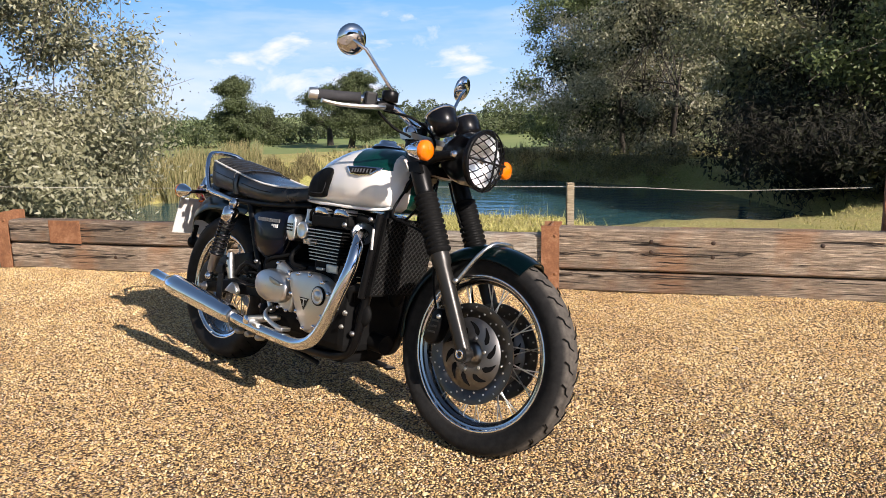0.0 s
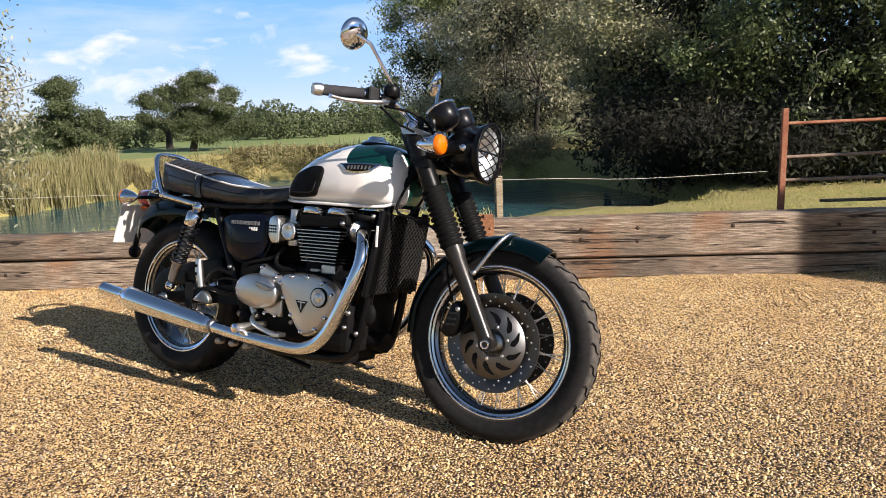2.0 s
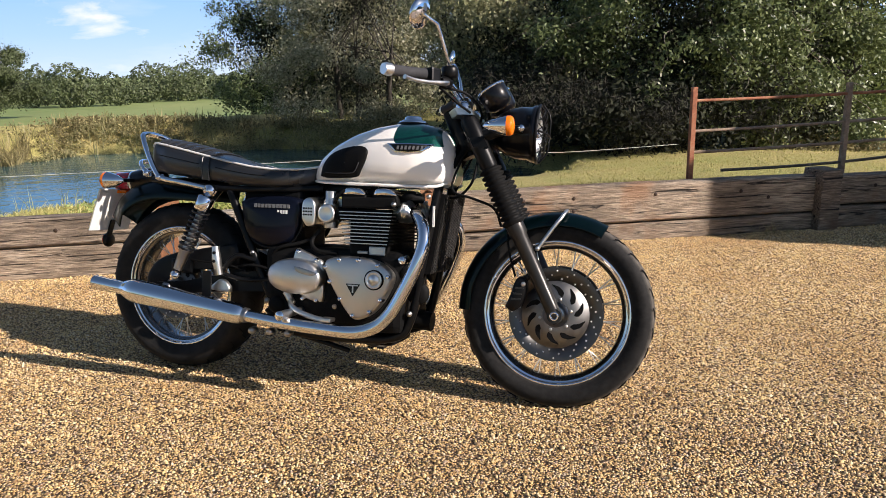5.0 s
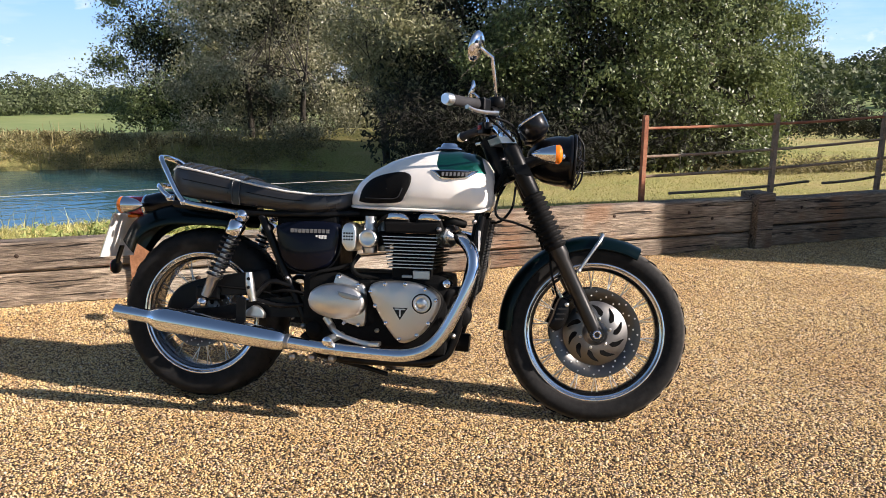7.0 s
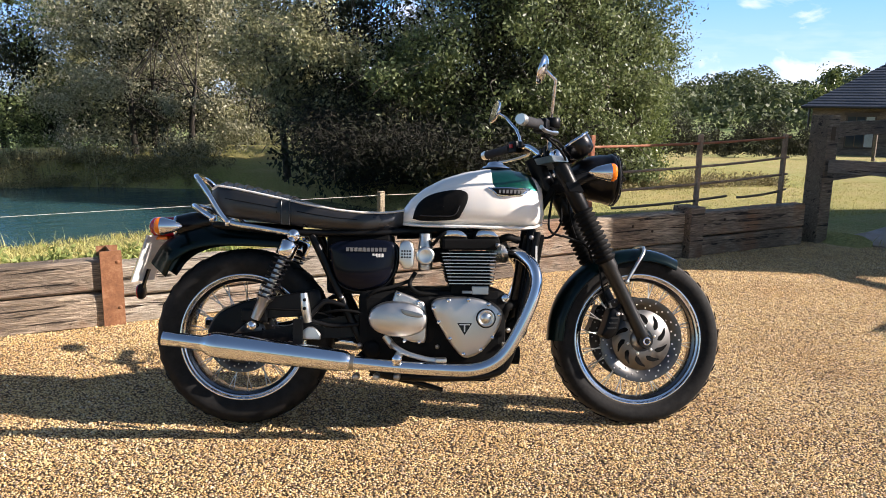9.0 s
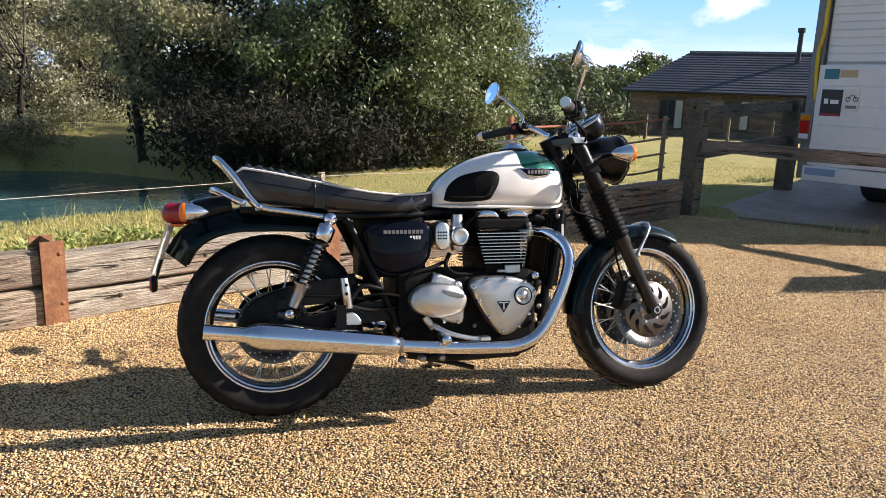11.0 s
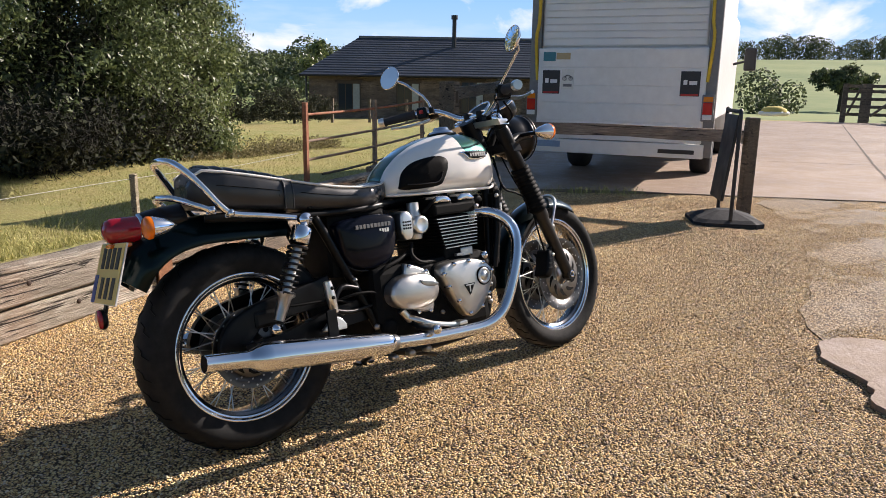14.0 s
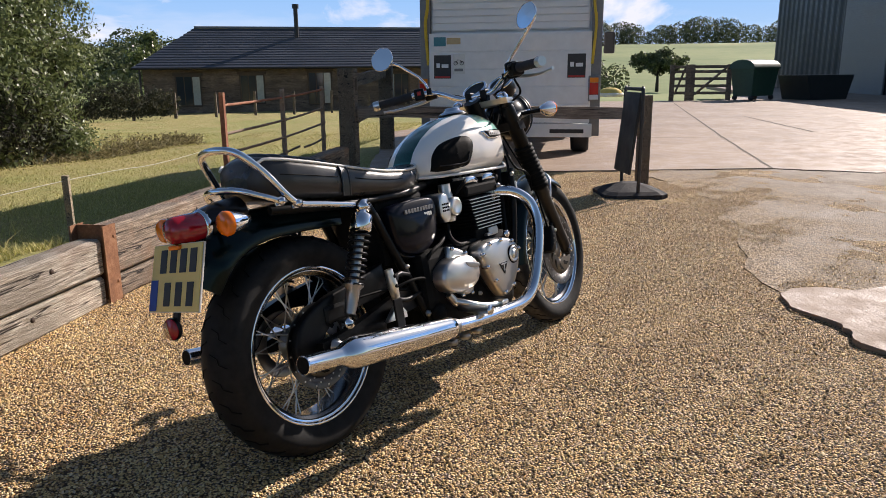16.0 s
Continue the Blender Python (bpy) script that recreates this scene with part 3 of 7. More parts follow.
def scatter_stones(n):
    """Loose stones over the part of the yard that is passed close by."""
    rng = np.random.default_rng(11)
    x, y = rng.uniform(-3.4, 4.8, n), rng.uniform(-0.9, 5.3, n)
    ca, sa = math.cos(radians(WALL_TURN)), math.sin(radians(WALL_TURN))
    s = (x - WALL_AT.x) * ca + (y - WALL_AT.y) * sa
    v = -(x - WALL_AT.x) * sa + (y - WALL_AT.y) * ca
    ok = (v < -0.01) & ~((s > 4.3) & (y > 3.0)) & ~((x < 0.35) & (y < 1.06))
    edge = np.interp(x, [0.3, 1.0, 1.54, 2.1, 2.7, 3.7, 4.8], [0.95, 0.75, 0.58, 0.4, 0.0, 0.05, -0.1])
    ok &= rng.uniform(0, 1, n) < np.clip(1.0 + (y - edge) * 0.9, 0.14, 1)
    x, y = x[ok], y[ok]
    n = len(x)
    z = 0.006 * wave(x, y, 0.35, 2) + 0.004 * wave(x, y, 0.11, 5)
    c = np.stack([x, y, z + 0.0015], -1)
    a = rng.uniform(0, 2 * math.pi, n)
    u = np.stack([np.cos(a), np.sin(a), rng.normal(0, 0.25, n)], -1)
    w = np.stack([-np.sin(a), np.cos(a), rng.normal(0, 0.25, n)], -1)
    k = rng.gamma(9, 1 / 9, (n, 1)) * 0.0033
    U, W = u * k * rng.uniform(1.0, 1.5, (n, 1)), w * k * rng.uniform(0.75, 1.15, (n, 1))
    T = np.stack([rng.normal(0, 0.25, n), rng.normal(0, 0.25, n), np.ones(n)], -1) * k * rng.uniform(0.9, 1.45, (n, 1))
    P = [c + U, c + U * 0.2 + W, c - U * 0.95 + W * 0.25, c - U * 0.1 - W]
    Q = [c + T + U * 0.4 + W * 0.05, c + T * 0.9 - U * 0.35 - W * 0.05]
    V = np.stack(P + Q, 1).reshape(-1, 3)
    f = [(0, 1, 4), (1, 5, 4), (1, 2, 5), (2, 3, 5), (3, 4, 5), (3, 0, 4)]
    F = (np.arange(n)[:, None, None] * 6 + np.array(f)[None]).reshape(-1)
    me = bpy.data.meshes.new("loose_gravel")
    me.vertices.add(len(V)), me.vertices.foreach_set("co", V.astype(np.float32).ravel())
    me.loops.add(len(F)), me.loops.foreach_set("vertex_index", F.astype(np.int32))
    k = len(F) // 3
    me.polygons.add(k)
    me.polygons.foreach_set("loop_start", np.arange(0, len(F), 3, dtype=np.int32)), me.polygons.foreach_set("loop_total", np.full(k, 3, np.int32))
    me.materials.append(STONE)
    me.update(calc_edges=True)
    tagged(new("loose_gravel", me), "loose golden gravel stones lying on the yard", "gravel", kind="stuff")


scatter_stones(280000)

sheet("concrete_yard", [(4.9, 3.0), (4.98, 1.14), (4.72, -1.55), (4.2, -2.4), (4.0, -30), (30, -52), (52, -46), (46, -20.5), (30, -15), (22.5, -9.8), (23, -5), (20, 0.6), (12, 1.2), (11, 2.4)], 0.012, CONCRETE, "dusty tan concrete yard with cracks and joints", "concrete yard", 0.25, 0.05, 0.2)
sheet("dirt_apron", [(0.3, 0.95), (0.5, 0.95), (1.0, 0.75), (1.54, 0.58), (2.1, 0.4), (2.7, 0.0), (3.7, 0.05), (4.3, 0.0), (4.85, -0.1), (4.7, -1.55), (4.2, -2.4), (3.9, -9), (0.2, -9)], 0.003, APRON, "worn muddy concrete apron thinly covered with grit", "concrete", 0.12, 0.16)
sheet("concrete_slab", [(0.28, 0.93), (0.05, 1.06), (-0.25, 1.0), (-0.55, 1.0), (-1.2, 1.03), (-3.0, 0.7), (-4.5, 0.2), (-4.5, -6), (0.32, -6)], 0.019, CONCRETE, "broken-edged concrete slab, pale and dusty", "concrete slab", 0.045, 0.13)


def joint(a, b, w=0.02):
    a, b = Vector((*a, 0.0165)), Vector((*b, 0.0165))
    n = (b - a).cross(Vector((0, 0, 1))).normalized() * w
    k = int((b - a).length / 0.3) + 1
    g = Geo()
    L, R = [], []
    for i in range(k + 1):
        p = a.lerp(b, i / k)
        o = n * 0.8 * noise.noise(p * 2)
        L.append(p + n * (0.7 + 0.5 * noise.noise(p * 5)) + o), R.append(p - n * (0.7 + 0.5 * noise.noise(p * 5 + Vector((3, 3, 3)))) + o)
    g.add(L + R, [(i, i + 1, k + 2 + i, k + 1 + i) for i in range(k)], False)
    return g


# Dirt in the joints; also serves as painted shade for the mortise slots.
DIRT_SHADE = plain("joint_dirt_slot_shade", (0.07, 0.05, 0.032), 0.9, 0, 0.4, 0.03)
for ends in (((4.72, -1.53), (8.45, -2.84)), ((8.45, -2.84), (9.2, 2.0)), ((8.45, -2.84), (21, -7.4)), ((9.16, -4.85), (13.5, -5.9)), ((4.9, 1.1), (4.72, -1.5))):
    tagged(part("concrete_joint", joint(*ends), DIRT_SHADE), "dark dirt-filled joint in the concrete", "joint", "joints in the yard", "structure")


# ---- sleeper wall ----
def timber(length, high, thick, seed):
    """One old sleeper: worn edges, a slightly bowed face."""
    rng = random.Random(seed)
    nx, rings = max(4, int(length / 0.12)), []
    for i in range(nx + 1):
        x = length * i / nx
        wob = 0.006 * noise.noise(Vector((x * 2.3, seed, 0)))
        top = high + 0.012 * noise.noise(Vector((x * 1.4, seed, 5))) + 0.004 * noise.noise(Vector((x * 7, seed, 5)))
        c = 0.012 + 0.006 * abs(noise.noise(Vector((x * 5, seed, 9))))
        y0, y1 = -thick / 2 + wob, thick / 2 + wob
        mid = 0.004 * noise.noise(Vector((x * 4, seed, 2)))
        rings.append([(x, y0 + c, 0), (x, y1 - c, 0), (x, y1, c), (x, y1, top - c), (x, y1 - c, top), (x, y0 + c, top + mid), (x, y0, top - c), (x, y0 + mid, top * 0.5), (x, y0, c)])
    return skin([[Vector(p) for p in r] for r in rings], True, True, False)


wall = thing("retaining_wall", "low retaining wall of stacked weathered sleepers between rusty steel posts", "wall", WALL, kind="structure")
RUNS = [(-9.2, -6.45, 0.36, 0.19), (-6.4, -4.0, 0.36, 0.19), (-3.9, -1.55, 0.35, 0.19), (-1.45, 0.0, 0.325, 0.15), (0.1, 2.64, 0.37, 0.125), (2.80, 4.12, 0.36, 0.16)]
for k, (a, b, h, low) in enumerate(RUNS):
    tilt = (0.02 if k == 5 else 0)
    part("sleeper", timber(b - a, low - 0.006, 0.13, k * 2 + 1), SILVERED if k == 3 else SLEEPER, wall, m=pose(a, 0, -0.005))
    part("sleeper", timber(b - a, h - low, 0.125, k * 2 + 2), SILVERED if k == 3 else SLEEPER, wall, m=pose(a, -0.004, low, 0, 0, 0))

# Bolt holes are flat discs, coloured dark for the shade inside.
HOLE_SHADE = plain("hole_shade", (0.05, 0.03, 0.02), 0.7, 0.3, 0.3, 0.01)
for s_, z_ in ((0.62, 0.3), (0.62, 0.24), (0.95, 0.3), (0.95, 0.22), (2.1, 0.29), (2.3, 0.24), (-0.35, 0.26), (-0.75, 0.24), (-2.1, 0.28), (-3.0, 0.1), (3.1, 0.28), (1.5, 0.3), (-1.2, 0.09), (-0.5, 0.09)):
    part("bolt_hole", turned([(0.0, -0.0005), (0.011, -0.0005), (0.013, 0.004)], 10, "y"), HOLE_SHADE, wall, m=pose(s_, -0.069, z_))


def steel_post(h):
    g = box(-0.052, 0.052, -0.088, -0.079, -0.1, h)
    g.join(box(-0.052, 0.052, 0.079, 0.088, -0.1, h)).join(box(-0.004, 0.004, -0.079, 0.079, -0.1, h))
    for z in (h - 0.06, 0.1):
        g.join(turned([(0.0, -0.092), (0.009, -0.092), (0.011, -0.088)], 8, "y", (0.03, 0, z)))
    return g


for s, h in ((-6.42, 0.41), (-3.95, 0.41), (-1.5, 0.40), (0.05, 0.385)):
    part("steel_post", steel_post(h), RUST, wall, "rusty orange-brown steel channel post", m=pose(s, -0.0, 0, 0, 0, 1.5))
part("wooden_post", box(-0.075, 0.075, -0.11, 0.09, -0.1, 0.41, 0.012), SLEEPER, wall, "dark square wooden post", m=pose(2.72, -0.02, 0))
part("rust_plate", box(0, 0.27, -0.004, 0, 0, 0.165, 0.0015), RUST, wall, "rusty steel plate bolted on a sleeper", m=pose(-3.54, -0.0705, 0.19))


# ---- wooden gate posts, drop bar, sign ----
def post(name, at, h, w, label, mat=POSTWOOD, turn=0, category="post", notch=True, group=""):
    t = thing(name, label, category, pose(*at, 0, 0, turn), group)
    part("shaft", box(-w / 2, w / 2, -w / 2, w / 2, -0.1, h, 0.012), mat, t)
    if notch:
        # No real recess: a dark patch paints the slot's shade.
        part("mortise", box(-w * 0.18, w * 0.18, -w / 2 - 0.002, -w / 2 + 0.004, h - 0.22, h - 0.1), DIRT_SHADE, t, "dark patch painted as the shade in a mortise slot")
    return t


post("gate_post", (4.78, 3.12, 0), 1.13, 0.17, "tall weathered square oak gate post", turn=-14)
post("gate_post", (7.75, 2.62, -0.02), 1.2, 0.19, "tall weathered oak post beside the lorry", turn=-10)
post("bar_post", (3.8, 0.33, 0), 0.86, 0.1, "grey wooden post carrying the drop bar", turn=10, notch=False)


def plank_between(name, a, b, h, w, label, category="rail", mat=POSTWOOD, sag=0.0, seed=1):
    a, b = Vector(a), Vector(b)
    L = (b - a).length
    g, n, rings = Geo(), 14, []
    for i in range(n + 1):
        x = L * i / n
        dz = -sag * math.sin(math.pi * i / n) + 0.012 * noise.noise(Vector((x * 1.5, seed, 0)))
        hh = h * (1 + 0.12 * noise.noise(Vector((x * 2, seed, 3))))
        rings.append([Vector(p) for p in ((x, -w / 2, dz - hh / 2), (x, w / 2, dz - hh / 2), (x, w / 2, dz + hh / 2), (x, -w / 2, dz + hh / 2))])
    turn = (b - a).to_track_quat("X", "Z").to_matrix().to_4x4()
    return tagged(part(name, skin(rings, True, True, False), mat, m=Matrix.Translation(a) @ turn), label, category)


plank_between("drop_bar", (4.72, 3.02, 0.69), (3.78, 0.4, 0.69), 0.11, 0.06, "long warped grey plank laid across the driveway", "barrier", BLEACHED, sag=-0.01)
plank_between("fence_rail", (4.87, 3.1, 1.0), (7.66, 2.64, 1.08), 0.13, 0.05, "rough grey fence rail with waney edge", seed=4)
plank_between("fence_rail", (4.87, 3.1, 0.6), (7.66, 2.64, 0.66), 0.11, 0.05, "rough grey fence rail with waney edge", seed=6)

BLACK = plain("black_paint", (0.02, 0.02, 0.022), 0.45, 0, 0.3, 0.02)
RUBBER = plain("grey_rubber", (0.035, 0.035, 0.038), 0.8, 0, 0.3, 0.03, 0.3)
WHITEPAINT = plain("white_paint", (0.76, 0.76, 0.75), 0.4, 0, 0.09, 0.1)
REDPAINT = plain("red_paint", (0.4, 0.02, 0.015), 0.45, 0, 0.15, 0.03)


def sign_stand(m):
    t = thing("pavement_sign", "black framed swing sign standing on a heavy rubber base", "sign", m)
    base = skin([[Vector((x * k, y * k, z)) for x, y in ((-0.2, -0.28), (0.2, -0.28), (0.27, -0.2), (0.27, 0.2), (0.2, 0.28), (-0.2, 0.28), (-0.27, 0.2), (-0.27, -0.2))] for k, z in ((1, -0.01), (1, 0.03), (0.85, 0.055), (0.25, 0.11), (0.2, 0.11))], True, True, False)
    part("base", base, RUBBER, t, "dark grey rubber base")
    for x in (-0.235, 0.235):
        part("upright", tube([(x, 0, 0.05), (x, 0, 0.86), (x * 0.9, 0, 0.93)], 0.016, 8, 4), BLACK, t)
    part("top_bar", stick((-0.215, 0, 0.93), (0.215, 0, 0.93), 0.016), BLACK, t)
    pn = part("panel", box(-0.205, 0.205, -0.012, 0.012, 0.2, 0.9, 0.004), BLACK, t, "dark printed panel")
    part("print", box(-0.19, 0.19, -0.0145, -0.0125, 0.24, 0.36), REDPAINT, pn, "red printed band")
    part("print", box(-0.19, 0.19, -0.0145, -0.0125, 0.66, 0.87), WHITEPAINT, pn, "white printed field")
    part("print", box(-0.16, 0.1, -0.0145, -0.0125, 0.42, 0.45), WHITEPAINT, pn, "white printed bar")
    part("print", box(-0.16, 0.02, -0.0145, -0.0125, 0.5, 0.53), WHITEPAINT, pn, "white printed bar")
    pn.matrix_basis = Matrix.Translation((0, 0, 0.92)) @ pose(0, 0, 0, 6) @ Matrix.Translation((0, 0, -0.92))
    return t


sign_stand(pose(3.34, 0.62, 0.0, 0, 0, -2))


# ---- rail fence behind the wall ----
BROWNRUST = make_rust("brown_rust", (0.1, 0.07, 0.05), (0.23, 0.165, 0.12), (0.38, 0.3, 0.23))
fence = thing("rail_fence", "low rusty tube rail fence standing on the bank behind the sleepers", "fence")
F0, F1 = Vector((2.42, 3.97, 0)), Vector((4.66, 3.36, 0))
for k in (0.0, 0.5, 0.97):
    p = F0.lerp(F1, k)
    part("fence_post", box(-0.017, 0.017, -0.017, 0.017, -0.35, 0.72, 0.003), RAILRUST if k == 0 else BROWNRUST, fence, m=pose(p.x, p.y, 0.24, 0, 0, WALL_TURN))
for z0, z1, s0, e, mt in ((0.87, 0.93, -0.005, 1.0, RAILRUST), (0.67, 0.75, -0.005, 1.0, BROWNRUST), (0.53, 0.6, -0.005, 1.0, BROWNRUST), (0.40, 0.435, 0.1, 0.66, POSTWOOD), (0.415, 0.46, 0.72, 1.0, POSTWOOD)):
    a, b = F0.lerp(F1, s0), F0.lerp(F1, e)
    g = Vector((0, 0, (z0 + z1) / 2 - 0.008))
    part("rail", tube([(a.x, a.y, z0), tuple(a.lerp(b, 0.3) + g + Vector((0, 0, -(z1 - z0) * 0.25))), tuple(a.lerp(b, 0.65) + g + Vector((0, 0, (z1 - z0) * 0.05))), (b.x, b.y, z1)], 0.0105, 7, 4), mt, fence)

CORD = plain("white_cord", (0.5, 0.48, 0.4), 0.7)
stakes = [(-5.2, 6.12), (0.78, 4.46), (2.36, 4.02)]
for x, y in stakes[:2]:
    zz = 0.3
    tagged(part("stake", box(-0.022, 0.022, -0.015, 0.015, -0.35, 0.36, 0.003), PALEWOOD, m=pose(x, y, zz - 0.05, 0, 0, 8)), "short pale wooden stake carrying a cord", "stake", "cord stakes")
cord = []
for (x0, y0), (x1, y1) in zip(stakes, stakes[1:]):
    cord += [(x0, y0, 0.585), ((x0 + x1) / 2, (y0 + y1) / 2, 0.565)]
tagged(part("cord", tube(cord + [(*stakes[-1], 0.585)], 0.002, 5, 4), CORD), "thin white cord strung along the bank", "cord")

# ---- lorry, barn, shed ----
SHUTTER = plain("shutter_slat", (0.74, 0.75, 0.75), 0.45, 0.0, 0.06, 0.2)
GREYMETAL = plain("grey_metal", (0.2, 0.2, 0.2), 0.5, 0.6, 0.2, 0.05)
YELLOW = plain("yellow_strap", (0.62, 0.43, 0.03), 0.5, 0, 0.2, 0.05)
GLASS = Mat("window_glass", (0.03, 0.04, 0.05), 0.06).m
# Pale pane colour paints in daylight seen through the barn.
PANE_DAYLIGHT = plain("daylight_pane", (0.42, 0.45, 0.42), 0.12, 0, 0.2, 0.1)
OAK = plain("oak_frame", (0.07, 0.048, 0.032), 0.6, 0, 0.3, 0.05)
SLATE = plain("roof_slate", (0.04, 0.048, 0.068), 0.5, 0, 0.3, 0.15, 0.3)
LAMPRED = plain("red_lamp", (0.5, 0.015, 0.01), 0.15, 0, 0.15, 0.02)
LAMPORANGE = plain("orange_lamp", (0.75, 0.22, 0.01), 0.15, 0, 0.15, 0.02)
GREEN_BIN = plain("green_bin", (0.02, 0.06, 0.04), 0.55, 0, 0.25, 0.1)
SHEDCLAD = plain("dark_cladding", (0.028, 0.034, 0.034), 0.5, 0.2, 0.2, 0.3)


def lorry(m):
    """A box lorry, seen from behind; local x to its right side, y ahead, from its rear middle."""
    t = thing("box_lorry", "white box lorry with roller shutter and tail lift, parked", "lorry", m)
    W, H, L = 0.97, 3.1, 3.9
    part("cargo_box", box(-W, W, 0.03, L, 0.72, H, 0.02), WHITEPAINT, t, "white cargo box")
    for x in (-1, 1):
        part("rear_pillar", box(x * W - 0.06, x * W + 0.06, -0.04, 0.06, 0.35, H, 0.008), GREYMETAL, t, "grey steel rear pillar")
        part("strap", tube([(x * (W - 0.04), -0.06, 1.15), (x * (W - 0.01), -0.065, 1.6), (x * (W - 0.04), -0.06, 1.9), (x * (W - 0.03), -0.06, 3.0)], 0.022, 6, 4, True, 0.5), YELLOW, t, "yellow lift strap")
        lamp = part("rear_lamp", box(x * W - 0.075, x * W + 0.05, -0.1, -0.04, 0.74, 1.02, 0.008), GREYMETAL, t)
        for z0, z1, mt, nm in ((0.76, 0.81, WHITEPAINT, "white_lens"), (0.815, 0.94, LAMPRED, "red_lens"), (0.945, 1.0, LAMPORANGE, "orange_lens")):
            part(nm, box(x * W - 0.06, x * W + 0.035, -0.112, -0.1, z0, z1, 0.004), mt, lamp)
    shut = part("roller_shutter", box(-W + 0.08, W - 0.08, 0.0, 0.02, 1.53, 3.04), SHUTTER, t, "pale slatted roller shutter")
    for i in range(20):
        part("slat", box(-W + 0.085, W - 0.085, -0.014, -0.001, 1.54 + i * 0.075, 1.606 + i * 0.075, 0.006), SHUTTER, shut)
    lift = part("tail_lift", box(-W + 0.05, W - 0.05, -0.075, -0.02, 0.5, 1.5, 0.006), WHITEPAINT, t, "folded white tail lift platform")
    for i in range(5):
        part("lift_panel", box(-W + 0.06, W - 0.06, -0.083, -0.076, 0.52 + i * 0.195, 0.707 + i * 0.195, 0.003), WHITEPAINT, lift)
    for x in (-0.86, 0.66):
        bd = part("notice", box(x, x + 0.2, -0.088, -0.0835, 1.0, 1.26), BLACK, lift, "black printed notice with a red foot")
        part("print", box(x + 0.01, x + 0.19, -0.0905, -0.0885, 1.005, 1.025), REDPAINT, bd, "red printed band")
        part("print", box(x + 0.09, x + 0.17, -0.0905, -0.0885, 1.12, 1.16), WHITEPAINT, bd, "white printed bar")
        part("print", box(x + 0.03, x + 0.07, -0.0905, -0.0885, 1.12, 1.17), WHITEPAINT, bd, "white printed shape")
    bs = part("cycle_sticker", box(-0.64, -0.5, -0.088, -0.0835, 1.05, 1.27), PAPER, lift, "white sticker with a bicycle outline")
    for x in (-0.605, -0.535):
        part("ring", turned([(0.024, -0.0905), (0.024, -0.0885), (0.017, -0.0885), (0.017, -0.0905), (0.024, -0.0905)], 14, "y", (x, 0, 1.17)), BLACK, bs)
    part("print", tube([(-0.605, -0.09, 1.17), (-0.585, -0.09, 1.205), (-0.55, -0.09, 1.205), (-0.535, -0.09, 1.17)], 0.004, 5), BLACK, bs)
    part("print", box(-0.62, -0.52, -0.0905, -0.0885, 1.08, 1.11), GREYMETAL, bs)
    part("sticker", box(-0.86, -0.72, -0.088, -0.0835, 1.36, 1.46), plain("teal_sticker", (0.05, 0.2, 0.25), 0.5), lift, "teal sticker")
    part("sticker", box(-0.71, -0.55, -0.088, -0.0835, 1.38, 1.45), plain("tan_sticker", (0.5, 0.38, 0.2), 0.5), lift, "tan sticker")
    part("bumper", box(-W + 0.02, W - 0.02, -0.1, 0.06, 0.34, 0.49, 0.01), WHITEPAINT, t, "white rear bumper beam")
    part("badge", box(-0.92, -0.62, -0.104, -0.1005, 0.4, 0.47), plain("badge_blue", (0.25, 0.35, 0.5), 0.5), t, "small blue and white maker's plate")
    part("lettering", box(0.48, 0.86, -0.104, -0.1005, 0.385, 0.43), BLACK, t, "black raised lettering bar")
    part("chassis", box(-0.45, 0.45, 0.1, L + 1.4, 0.45, 0.7), BLACK, t)
    part("cab", box(-0.95, 0.95, L + 0.1, L + 1.9, 0.4, 2.2, 0.08), WHITEPAINT, t, "white cab")
    for x in (-1, 1):
        for y in (1.75, L + 1.1):
            wh = part("wheel", turned([(0.0, -0.1), (0.2, -0.1), (0.22, -0.13), (0.34, -0.12), (0.37, -0.08), (0.37, 0.08), (0.34, 0.12), (0.0, 0.12)], 24, "x", (x * 0.8, y, 0.36)), RUBBER, t)
        mr = part("wing_mirror", box(x * 1.2 - 0.09, x * 1.2 + 0.09, L + 0.45, L + 0.53, 1.35, 1.7, 0.03), BLACK, t, "black wing mirror")
        part("mirror_arm", stick((x * 0.95, L + 0.5, 1.45), (x * 1.15, L + 0.5, 1.5), 0.02), BLACK, mr)
    return t


PAPER = plain("paper", (0.7, 0.7, 0.66), 0.7)
lorry(pose(5.53, 1.29, 0.012, 0, 0, -107.5))


